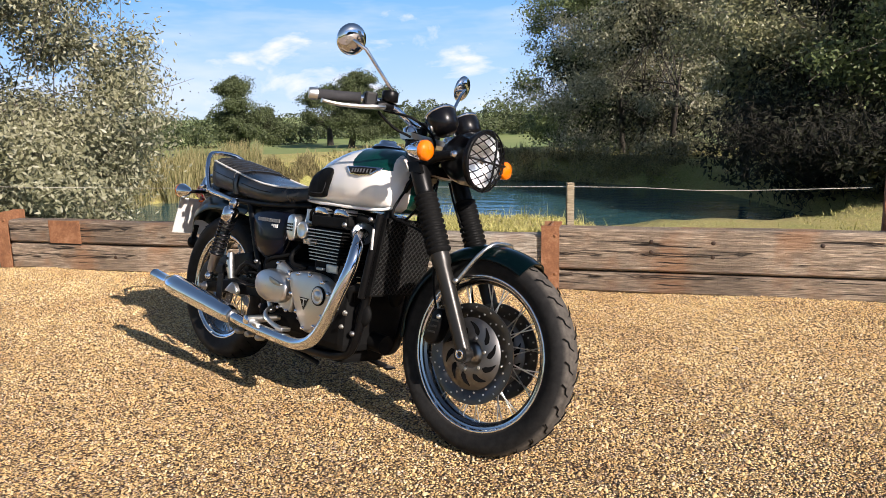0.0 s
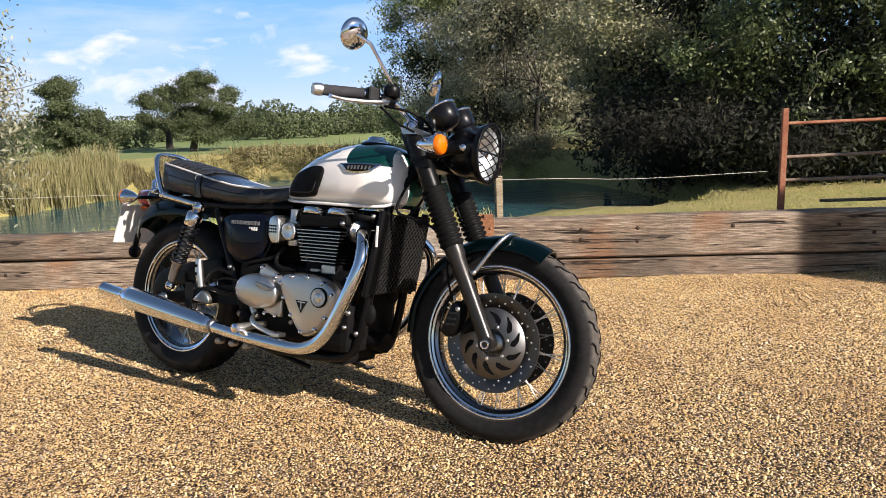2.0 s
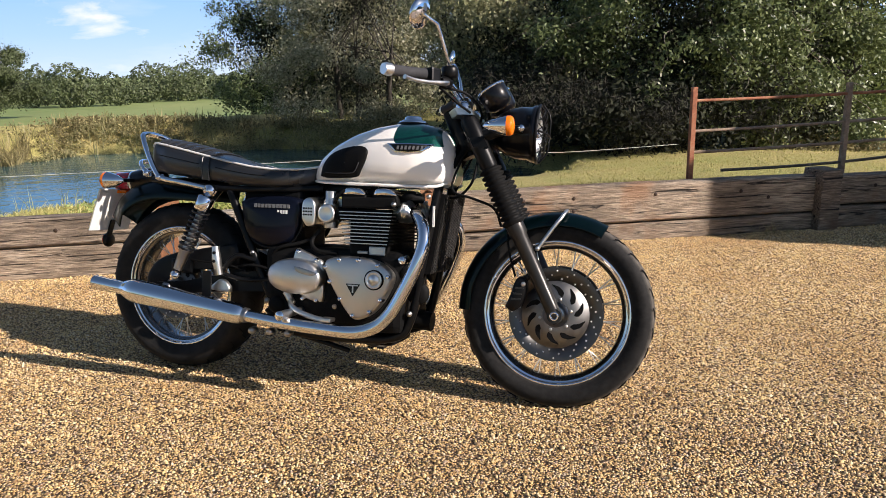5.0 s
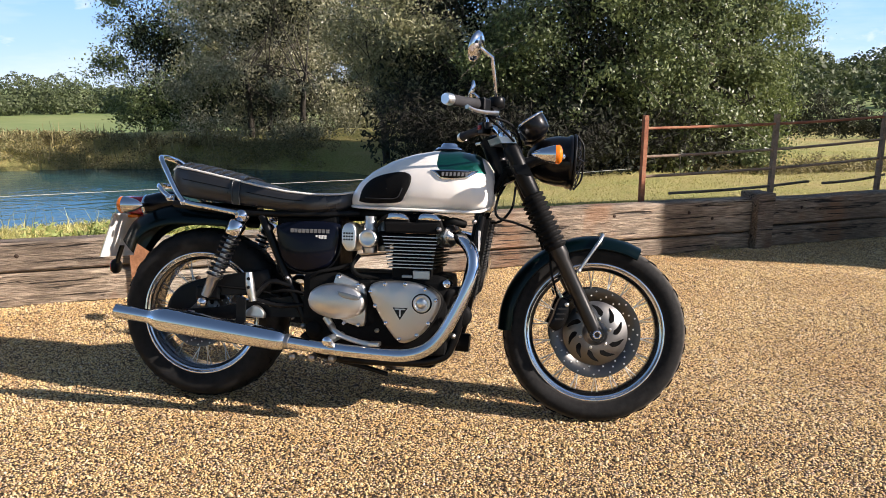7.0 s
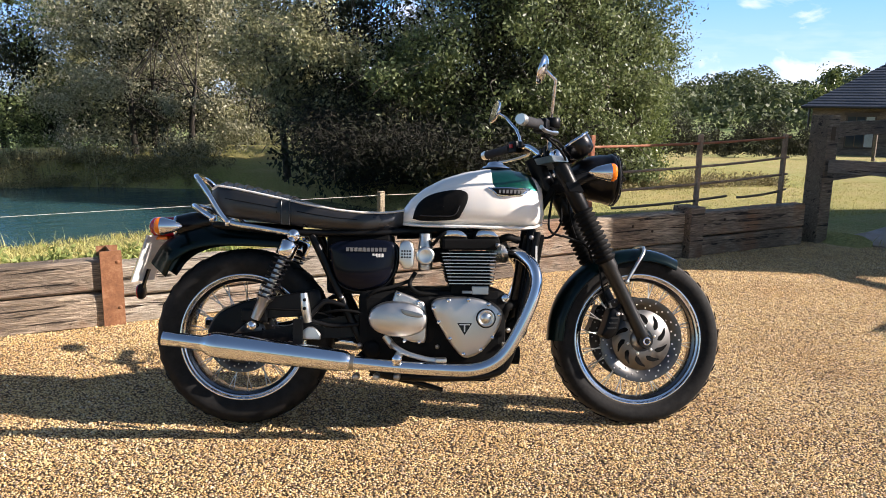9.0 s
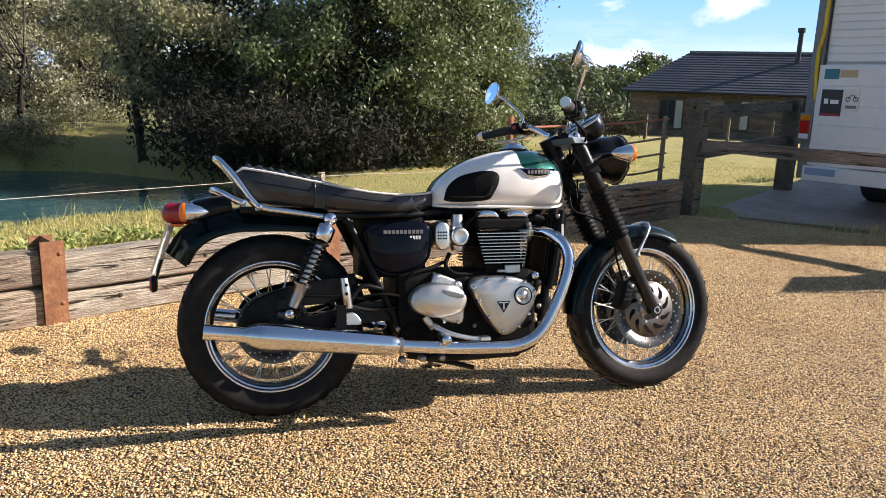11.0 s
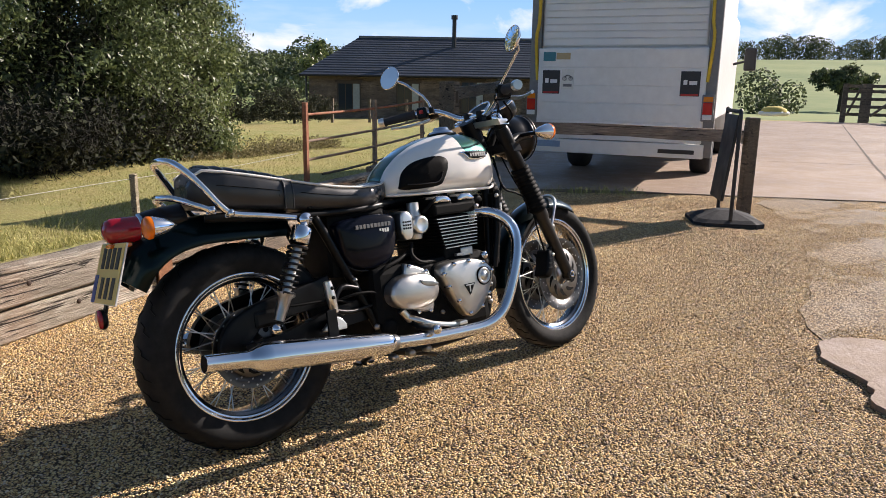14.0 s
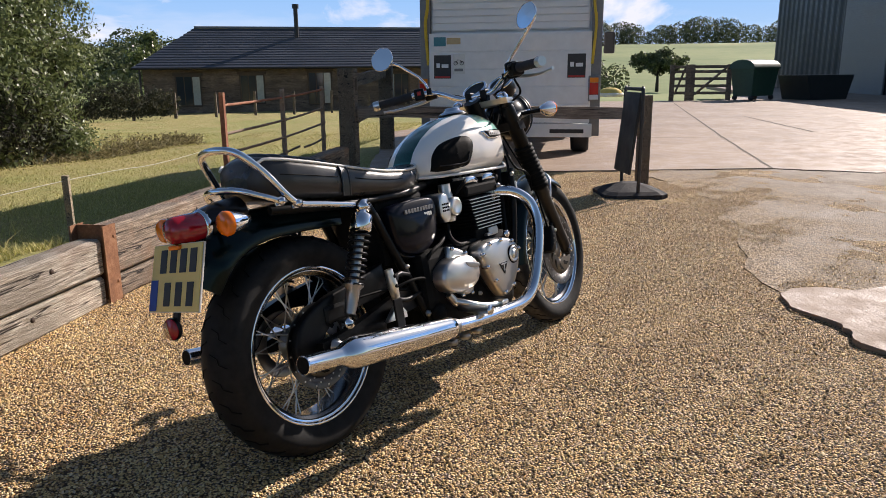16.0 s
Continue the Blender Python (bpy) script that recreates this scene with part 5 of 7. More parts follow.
spears("lawn_grass", "rough lawn grass behind the wall", on_bank(2.0, 13, 0.9, 8), 27000, 0.035, 0.008, BLADE, "grass", 26, 0.5)

spears("edge_weeds", "low dry weeds growing along the concrete's edge", lambda rng, n: np.stack([4.82 + rng.normal(0, 0.09, n), 1.0 + rng.gamma(2, 0.35, n)], -1), 260, 0.09, 0.006, BLADE, "weeds", 27, 0.6)
spears("wall_weeds", "dry grass tuft at the foot of the sleepers", lambda rng, n: np.stack([2.78 + rng.normal(0, 0.1, n), 3.6 + rng.normal(0, 0.035, n)], -1), 90, 0.16, 0.004, REED, "weeds", 28, 0.5)


# ---- clouds, far behind everything ----
def cloud_bank():
    """A far curtain of blue sky with small white clouds."""
    k = Mat("sky_backdrop")
    xyz = k.node("SeparateXYZ", Vector=k.coords())
    up = k.math("DIVIDE", xyz.outputs[2], 900.0)
    blue = k.ramp(up, [(0.0, (0.42, 0.51, 0.63)), (0.1, (0.3, 0.44, 0.66)), (0.35, (0.12, 0.31, 0.66)), (1.0, (0.06, 0.19, 0.52))])
    puff = k.noise(280, 7, 0.55, (1, 1, 2.2), 0.3)
    veil = k.noise(700, 5, 0.62, (1, 1, 5.0))
    f = k.math("MAXIMUM", k.ramp(puff, [(0.55, (0, 0, 0)), (0.66, (1, 1, 1))]), k.ramp(veil, [(0.48, (0, 0, 0)), (0.8, (0.6, 0.6, 0.6))]))
    f = k.math("MULTIPLY", f, k.ramp(up, [(0.0, (0.9,) * 3), (0.35, (1.0,) * 3), (0.6, (0.5,) * 3)]))
    em = k.node("Emission", Color=k.mix(f, blue, (0.64, 0.63, 0.71)), Strength=1.0)
    tr = k.node("BsdfTransparent")
    mx = k.node("MixShader", Fac=k.ramp(up, [(0.55, (1, 1, 1)), (0.95, (0, 0, 0))]))
    k.t.links.new(tr.outputs[0], mx.inputs[1])
    k.t.links.new(em.outputs[0], mx.inputs[2])
    k.t.links.new(mx.outputs[0], k.t.nodes["Material Output"].inputs[0])
    rings = []
    for el in np.linspace(-1, 26, 10):
        rings.append([Vector((1900 * math.sin(radians(a)), 1900 * math.cos(radians(a)), 1900 * math.tan(radians(el)))) for a in range(-75, 176, 5)])
    tagged(part("backdrop", skin(rings, False, False), k.m), "white clouds in a blue sky", "sky", kind="structure")


cloud_bank()

# ---- motorcycle ----
def make_chrome(name="chrome", color=(0.77, 0.78, 0.81), rough=0.018):
    m = Mat(name, color, rough, 1.0)
    m.rough(m.ramp(m.noise(0.05, 4), [(0.4, (rough,) * 3), (0.75, (rough * 1.4 + 0.02,) * 3)]))
    m.bump(m.noise(0.06, 2), 0.012, 0.01)
    return m.m


def make_gloss(name, color, metal=0.0, rough=0.3):
    m = Mat(name, color, rough, metal)
    m.b.inputs["Coat Weight"].default_value = 1.0
    m.b.inputs["Coat Roughness"].default_value = 0.03
    m.b.inputs["Coat IOR"].default_value = 1.25
    m.b.inputs["Specular IOR Level"].default_value = 0.15
    m.color(m.ramp(m.noise(0.15, 3), [(0.3, tuple(c * 0.88 for c in color)), (0.7, tuple(min(1, c * 1.1) for c in color))]))
    return m.m


def make_tank_paint():
    """Cream side panels with a dark green strip on top and a green flash over the badge."""
    m = Mat("two_tone_tank_paint", rough=0.3)
    m.b.inputs["Coat Weight"].default_value, m.b.inputs["Coat Roughness"].default_value = 1.0, 0.03
    xyz = m.node("SeparateXYZ", Vector=m.coords())
    x, y, z = xyz.outputs
    strip = m.math("SUBTRACT", m.math("ABSOLUTE", y), 0.04)
    # the flash: ahead of a rounded corner, above the badge, behind the cream nose
    cx = m.math("SUBTRACT", 0.925, x)
    cz = m.math("SUBTRACT", 0.892, z)
    qx, qz = m.math("MAXIMUM", m.math("ADD", cx, 0.0), 0.0), m.math("MAXIMUM", cz, 0.0)
    corner = m.math("SUBTRACT", m.math("SQRT", m.math("ADD", m.math("MULTIPLY", qx, qx), m.math("MULTIPLY", qz, qz))), 0.034)
    nose = m.math("SUBTRACT", x, m.math("ADD", 1.06, m.math("MULTIPLY", m.math("SUBTRACT", z, 0.86), -0.35)))
    flash = m.math("MAXIMUM", corner, nose)
    d = m.math("MINIMUM", strip, flash)
    mask = m.math("LESS_THAN", d, 0.0)
    cream = m.ramp(m.noise(0.2, 3), [(0.3, (0.87, 0.825, 0.765)), (0.7, (0.89, 0.85, 0.795))])
    green = m.ramp(m.noise(0.0015, 2), [(0.35, (0.0, 0.04, 0.034)), (0.65, (0.008, 0.13, 0.1))])
    m.color(m.mix(mask, cream, green))
    m.t.links.new(m.math("MULTIPLY", mask, 0.75), m.b.inputs["Metallic"])
    return m.m


def make_vinyl():
    m = Mat("black_vinyl", (0.016, 0.016, 0.017), 0.42)
    n = m.noise(0.004, 3)
    m.rough(m.ramp(m.noise(0.08, 3), [(0.3, (0.24,) * 3), (0.7, (0.38,) * 3)]))
    m.bump(n, 0.25, 0.001)
    return m.m


def make_tyre():
    m = Mat("tyre_rubber", rough=0.62)
    n = m.noise(0.03, 4)
    m.color(m.ramp(n, [(0.3, (0.008, 0.008, 0.008)), (0.7, (0.018, 0.0175, 0.017))]))
    m.bump(m.noise(0.004, 3), 0.3, 0.001)
    return m.m


def make_dusty_lit_tyre():
    """Tyre whose tread is paled by dust and by sunlight painted into the colour."""
    m = Mat("dusty_lit_tyre_rubber", rough=0.75)
    y = m.node("SeparateXYZ", Vector=m.coords()).outputs[1]
    worn = m.ramp(m.math("ABSOLUTE", y), [(0.03, (1, 1, 1)), (0.043, (0, 0, 0))])
    n = m.noise(0.02, 4)
    base = m.ramp(n, [(0.3, (0.008, 0.008, 0.008)), (0.7, (0.018, 0.0175, 0.017))])
    m.color(m.mix(worn, base, m.ramp(n, [(0.3, (0.05, 0.044, 0.038)), (0.7, (0.1, 0.09, 0.078))])))
    m.bump(m.noise(0.004, 3), 0.3, 0.001)
    return m.m


def dull(mat, level):
    """A surface that mirrors its surroundings only weakly."""
    mat.node_tree.nodes["Principled BSDF"].inputs["Specular IOR Level"].default_value = level
    return mat


CHROME, ALU = make_chrome(), make_chrome("brushed_aluminium", (0.74, 0.73, 0.7), 0.28)
CAST = make_chrome("cast_aluminium", (0.6, 0.58, 0.55), 0.33)
STEEL = make_chrome("steel", (0.38, 0.37, 0.36), 0.28)
# The well is chrome too; its dark reflections are painted into this colour.
RIM_DARK = make_chrome("rim_well_dark_chrome", (0.2, 0.2, 0.205), 0.16)
DISC = make_chrome("brake_disc_steel", (0.1, 0.098, 0.095), 0.34)
DISC2 = make_chrome("carrier_steel", (0.19, 0.186, 0.18), 0.42)
GLOSS = make_gloss("black_gloss", (0.004, 0.004, 0.005))
NAVY = make_gloss("black_blue_gloss", (0.003, 0.004, 0.009))
GREEN = make_gloss("dark_green_metallic", (0.0006, 0.0075, 0.0085), 0.6)
TANKPAINT = make_tank_paint()
SATIN = plain("satin_black", (0.004, 0.004, 0.0043), 0.36, 0, 0.25, 0.02)
MATT = plain("matt_black", (0.006, 0.006, 0.006), 0.6, 0, 0.25, 0.01, 0.2)
FORK = plain("dark_fork", (0.03, 0.028, 0.026), 0.36, 0.5, 0.2, 0.03)
VINYL, TYRE, TYRE_DUSTY_LIT = make_vinyl(), make_tyre(), make_dusty_lit_tyre()
PIPING = plain("white_piping", (0.62, 0.61, 0.58), 0.5)
AMBER = Mat("amber_lens", (0.75, 0.16, 0.0), 0.12).m
AMBER.node_tree.nodes["Principled BSDF"].inputs["Coat Weight"].default_value = 0.6
REDLENS = Mat("red_lens", (0.3, 0.003, 0.012), 0.1).m
REDLENS.node_tree.nodes["Principled BSDF"].inputs["Coat Weight"].default_value = 0.8
LENS = Mat("clear_lens", (0.95, 0.97, 1.0), 0.02, 0.0, Transmission_Weight=1.0, IOR=1.12).m
REFLECTOR = make_chrome("lamp_silver", (0.86, 0.86, 0.85), 0.3)
MIRROR = Mat("mirror_glass", (0.9, 0.92, 0.95), 0.01, 1.0).m
PLATE = plain("yellow_plate", (0.74, 0.58, 0.2), 0.4, 0, 0.06, 0.05)
PLATEBLUE = plain("blue_band", (0.01, 0.05, 0.3), 0.4)
LABELGREY = plain("pale_lettering", (0.13, 0.13, 0.13), 0.4)
SILVERLINE = make_chrome("dull_silver", (0.55, 0.55, 0.56), 0.35)

for mat, level in ((SATIN, 0.18), (MATT, 0.08), (VINYL, 0.55), (NAVY, 0.03), (TYRE, 0.16), (TYRE_DUSTY_LIT, 0.16), (RUBBER, 0.2), (FORK, 0.4)):
    dull(mat, level)
MESH = plain("dark_mesh", (0.014, 0.014, 0.014), 0.5, 0.4)

BIKE = pose(-0.978, 3.157, 0, 0, 0, -43.3) @ pose(0, 0, 0, -11.0)
bike = thing("motorcycle", "cream and dark green retro motorcycle leaning on its stand", "motorcycle", BIKE)
RAKE = radians(26.6)
AXIS = Vector((-math.sin(RAKE), 0, math.cos(RAKE)))
HEAD = Vector((1.075, 0, 0.95))
STEER = Matrix.Translation(HEAD) @ Matrix.Rotation(radians(4.0), 4, AXIS) @ Matrix.Translation(-HEAD)
RX, RZ, RR = 0.0, 0.319, 0.229
FX, FZ, FR = 1.449, 0.316, 0.2425


def ringed(profile, at_, seg=48):
    return turned(profile, seg, "y", at_)


def tread_pattern(R, w, n, seed):
    """Short bent grooves as dark raised-edge slots over the tread."""
    g = Geo()
    for i in range(n):
        for side in (-1, 1):
            a = 2 * math.pi * (i + 0.5 * (side > 0)) / n
            pts = []
            for da, y in ((0.0, 0.1), (0.035, 0.45), (0.085, 0.5), (0.12, 0.8)):
                rr = R * 1.0 - (R * 0.16) * (abs(y) * w / 0.075) ** 2.4 * 0.55
                pts.append(Vector((rr * math.cos(a + da), side * y * w, rr * math.sin(a + da))))
            g.join(tube(pts, 0.0022, 4))
    return g


RIM_STEPS = ((0.0025, -0.001), (0.006, 0.0), (0.0065, 0.0006), (0.0085, 0.006), (0.009, 0.0066), (0.0155, 0.008), (0.016, 0.0086), (0.0165, 0.016), (0.017, 0.0168), (0.0265, 0.0195), (0.027, 0.0202), (0.0285, 0.03))


def wheel(name, x, z, rim_r, tyre_r, tw, rim_w, spokes, m, disc):
    c = (x, 0, z)
    h = rim_w / 2
    rim = part(name, ringed([(rim_r, -h), (rim_r, -h + 0.004), (rim_r - 0.007, -h + 0.006), (rim_r - 0.0135, -h + 0.014), (rim_r - 0.022, -h * 0.35), (rim_r - 0.024, 0), (rim_r - 0.022, h * 0.35), (rim_r - 0.0135, h - 0.014), (rim_r - 0.007, h - 0.006), (rim_r, h - 0.004), (rim_r, h), *[(rim_r - d, h - e) for d, e in RIM_STEPS[:6]]], c, 72), CHROME, bike, "polished chrome spoked wheel rim", m)
    part("rim_lip", ringed([(rim_r, -h)] + [(rim_r - d, -h + e) for d, e in RIM_STEPS[:6]], c, 72), CHROME, rim)
    part("rim_well", ringed([(rim_r - d, h - e) for d, e in RIM_STEPS[5:]] + [(rim_r - d, -h + e) for d, e in RIM_STEPS[:4:-1]], c, 72), RIM_DARK, rim, "chrome rim well, coloured dark for its reflections")
    t, k = tyre_r - rim_r, tw / 2
    prof = [(rim_r - 0.004, -h + 0.003), (rim_r + t * 0.05, -h - 0.002), (rim_r + t * 0.3, -k * 0.94), (rim_r + t * 0.5, -k), (rim_r + t * 0.7, -k * 0.93), (rim_r + t * 0.86, -k * 0.7), (rim_r + t * 0.96, -k * 0.4), (tyre_r, 0)]
    prof = prof + [(r, -y) for r, y in prof[-2::-1]]
    tyre = part("tyre", ringed(prof, c, 80), TYRE_DUSTY_LIT if m else TYRE, rim, "black road tyre with cut tread")
    tr = tread_pattern(tyre_r, k, 30, 1)
    part("tread", Geo().join(tr, pose(*c)), MATT, tyre)
    hub = part("hub", ringed([(0.0, -0.06), (0.035, -0.06), (0.036, -0.052), (0.05, -0.05), (0.05, -0.042), (0.026, -0.036), (0.024, 0.036), (0.05, 0.042), (0.05, 0.05), (0.036, 0.052), (0.035, 0.06), (0.0, 0.06)], c, 32), STEEL, rim)
    # four kinds of spoke, crossed in pairs
    kinds = []
    for side in (-1, 1):
        for twist in (-1, 1):
            a1 = twist * 0.62
            kinds.append(stick((0.043 * math.cos(a1), side * 0.046, 0.043 * math.sin(a1)), ((rim_r - 0.027) * math.cos(a1 * 0.12), side * 0.008, (rim_r - 0.027) * math.sin(a1 * 0.12)), 0.0023, 0.0021, 5).mesh("spoke", ALU))
    for i in range(spokes):
        me = kinds[(i % 4)]
        part("spoke", me, ALU, rim, m=Matrix.Translation(c) @ Matrix.Rotation(2 * math.pi * (i + (0.35 if i % 2 else 0)) / spokes, 4, "Y"))
    for y, r, inner in disc:
        d = part("brake_disc", ringed([(r, -0.0025), (r, 0.0025), (r * 0.7, 0.0025), (r * 0.7, -0.0025), (r, -0.0025)], (x, y, z), 64), DISC, rim, "dark drilled brake disc")
        # Pale dots paint the bright gravel seen through the drilled holes.
        g = Geo()
        for i in range(48):
            a, rr = 2 * math.pi * i / 48, r * (0.93, 0.84, 0.76)[i % 3]
            g.join(turned([(0.0, -0.0032), (0.0033, -0.0032), (0.0033, 0.0032), (0.0, 0.0032)], 6, "y", (x + rr * math.cos(a), y, z + rr * math.sin(a))))
        tagged(part("hole_dots", g, SILVERLINE, d), kind="stuff")
        carrier = part("carrier", ringed([(inner - 0.016, -0.003), (r * 0.715, -0.003), (r * 0.715, 0.003), (inner - 0.016, 0.003), (inner - 0.016, -0.003)], (x, y, z), 48), DISC2, d, "grey slotted disc carrier")
        slot = Geo()
        for side in (-1, 1):
            line = [Vector((rr * math.cos(da), side * 0.0036, rr * math.sin(da))) for rr, da in ((inner + 0.002, 0.0), (inner + (r * 0.68 - inner) * 0.25, 0.08), (inner + (r * 0.68 - inner) * 0.55, 0.24), (inner + (r * 0.68 - inner) * 0.85, 0.46))]
            wide = [0.002, 0.0092, 0.0072, 0.0015]
            pts = spline(line, 4)
            ws = np.interp(np.linspace(0, 3, len(pts)), range(4), wide)
            L, R = [], []
            for i, q in enumerate(pts):
                t_ = (pts[min(i + 1, len(pts) - 1)] - pts[max(i - 1, 0)]).normalized()
                nn = Vector((-t_.z, 0, t_.x)) * float(ws[i])
                L.append(q + nn), R.append(q - nn)
            k = len(pts)
            slot.add(L + R, [(i, i + 1, k + i + 1, k + i) for i in range(k - 1)], False)
        slot = slot.mesh("slot", MATT)
        for i in range(10):
            part("slot", slot, MATT, d, m=Matrix.Translation((x, y, z)) @ Matrix.Rotation(2 * math.pi * i / 10, 4, "Y"))
        for i in range(6):
            a = 2 * math.pi * (i + 0.25) / 6
            part("disc_bolt", turned([(0.0, -0.0055), (0.005, -0.005), (0.006, -0.003)] if y < 0 else [(0.006, 0.003), (0.005, 0.005), (0.0, 0.0055)], 8, "y", (x + inner * 0.86 * math.cos(a), y, z + inner * 0.86 * math.sin(a))), ALU, d)
    return rim


wheel("rear_wheel", RX, RZ, RR, 0.321, 0.148, 0.118, 36, None, [(-0.078, 0.125, 0.06)])
wheel("front_wheel", FX, FZ, FR, 0.319, 0.106, 0.078, 36, STEER, [(-0.068, 0.155, 0.06), (0.068, 0.155, 0.06)])


# the tank
TX = [0.566, 0.575, 0.60, 0.65, 0.72, 0.80, 0.88, 0.96, 1.02, 1.06, 1.082, 1.093]
TW = [0.045, 0.068, 0.092, 0.116, 0.135, 0.148, 0.153, 0.149, 0.136, 0.113, 0.083, 0.04]
TT = [0.768, 0.798, 0.832, 0.872, 0.908, 0.933, 0.946, 0.946, 0.934, 0.912, 0.88, 0.835]
TB = [0.735, 0.729, 0.726, 0.723, 0.721, 0.72, 0.718, 0.717, 0.717, 0.722, 0.735, 0.765]


def tank_at(x):
    return [float(np.interp(x, TX, a)) for a in (TW, TT, TB)]


def tank_section(x, n=40):
    w, t, b = tank_at(x)
    zc = b + (t - b) * 0.36
    ring = []
    for a in np.linspace(0, 2 * math.pi, n, endpoint=False):
        c, s = math.cos(a), math.sin(a)
        e = 2 / 2.35 if s > 0 else 2 / 3.4
        yy = w * math.copysign(abs(c) ** e, c) * (1 - 0.06 * max(0, -s))
        ring.append(Vector((x, yy, zc + ((t - zc) if s > 0 else (zc - b)) * math.copysign(abs(s) ** e, s))))
    return ring


def tank_y(x, z):
    w, t, b = tank_at(x)
    zc = b + (t - b) * 0.36
    s = (z - zc) / (t - zc) if z > zc else (zc - z) / (zc - b)
    p = 2.35 if z > zc else 3.4
    return w * max(0.0, 1 - min(1, abs(s)) ** p) ** (1 / p)


fine = np.interp(np.linspace(0, 1, 46), np.linspace(0, 1, len(TX)), TX)
tank = part("fuel_tank", skin([tank_section(x) for x in fine]), TANKPAINT, bike, "cream tank with dark green stripe and flash")
seam = []
for s in (-1, 1):
    seam.append([(x, s * tank_at(x)[0] * 0.955, tank_at(x)[2] + 0.006) for x in np.linspace(0.575, 1.075, 18)])
for pts in seam:
    part("seam", tube(pts, 0.0055, 6), TANKPAINT, tank)
cap = part("filler_cap", turned([(0.0, 0.026), (0.026, 0.026), (0.031, 0.021), (0.032, 0.014), (0.046, 0.01), (0.052, 0.004), (0.053, -0.006)], 32, "z", (0.915, 0, 0.946)), CHROME, tank, "chrome screw filler cap")
part("cap_ring", turned([(0.058, -0.004), (0.056, 0.003), (0.05, 0.004)], 32, "z", (0.915, 0, 0.945)), SATIN, cap)


def patch(outline, surf, side, rise=((1.0, -0.002), (0.99, 0.004), (0.94, 0.0075), (0.6, 0.0085), (0.3, 0.0085), (0.01, 0.0085)), smooth=6):
    """A pad that follows a side surface; outline in x and z."""
    line = spline([(x, 0, z) for x, z in outline + outline[:1]], smooth)[:-1] if smooth else [Vector((x, 0, z)) for x, z in outline]
    c = sum(line, Vector()) / len(line)
    rings = []
    for k, off in rise:
        ring = []
        for p in line:
            q = c + (p - c) * k
            ring.append(Vector((q.x, side * (surf(q.x, q.z) + off), q.z)))
        rings.append(ring)
    return skin(rings, False)


PAD = [(0.607, 0.752), (0.622, 0.80), (0.66, 0.835), (0.72, 0.853), (0.775, 0.857), (0.803, 0.842), (0.8, 0.81), (0.783, 0.775), (0.764, 0.752), (0.70, 0.746), (0.64, 0.746)]
BADGE = [(0.872, 0.866), (0.95, 0.868), (1.036, 0.866), (1.02, 0.852), (1.0, 0.838), (0.95, 0.832), (0.905, 0.836), (0.89, 0.852)]
INNER = [(0.886, 0.8625), (0.95, 0.864), (1.014, 0.862), (1.004, 0.85), (0.992, 0.842), (0.95, 0.837), (0.908, 0.841), (0.897, 0.853)]
for s in (-1, 1):
    pad = part("knee_pad", patch(PAD, tank_y, s), MATT, tank, "moulded black rubber knee pad")
    part("pad_groove", tube([(x, s * (tank_y(x, z) + 0.0092), z) for x, z in ((0.635, 0.765), (0.70, 0.762), (0.755, 0.766), (0.775, 0.80))], 0.002, 5, 4), RUBBER, pad)
    bd = part("badge", patch(BADGE, tank_y, s, ((1.0, -0.003), (0.98, 0.005), (0.92, 0.006), (0.01, 0.006)), 0), CHROME, tank, "chrome winged badge with a dark centre")
    ct = part("badge_centre", patch(INNER, tank_y, s, ((1.0, 0.006), (0.98, 0.0072), (0.01, 0.0072)), 0), SATIN, bd)
    for i in range(7):
        x = 0.912 + i * 0.0135
        part("badge_mark", Geo().add([(x + a, s * (tank_y(x, z) + 0.0085), z) for a, z in ((0, 0.845), (0.008, 0.845), (0.009, 0.858), (0.001, 0.858))], [(0, 1, 2, 3)], False), LABELGREY, bd)


# seat
SXP = [-0.125, -0.115, -0.09, -0.03, 0.06, 0.15, 0.25, 0.34, 0.43, 0.5, 0.545, 0.573, 0.585]
SW_ = [0.05, 0.078, 0.1, 0.118, 0.128, 0.131, 0.134, 0.135, 0.13, 0.112, 0.09, 0.065, 0.04]
ST = [0.82, 0.848, 0.862, 0.852, 0.834, 0.815, 0.794, 0.778, 0.77, 0.771, 0.775, 0.783, 0.785]
SC = [0.005, 0.012, 0.018, 0.021, 0.021, 0.02, 0.015, 0.01, 0.008, 0.008, 0.009, 0.008, 0.004]
SB = [0.79, 0.775, 0.758, 0.748, 0.738, 0.728, 0.717, 0.709, 0.706, 0.71, 0.718, 0.73, 0.74]


def seat_at(x):
    return [float(np.interp(x, SXP, a)) for a in (SW_, ST, SC, SB)]


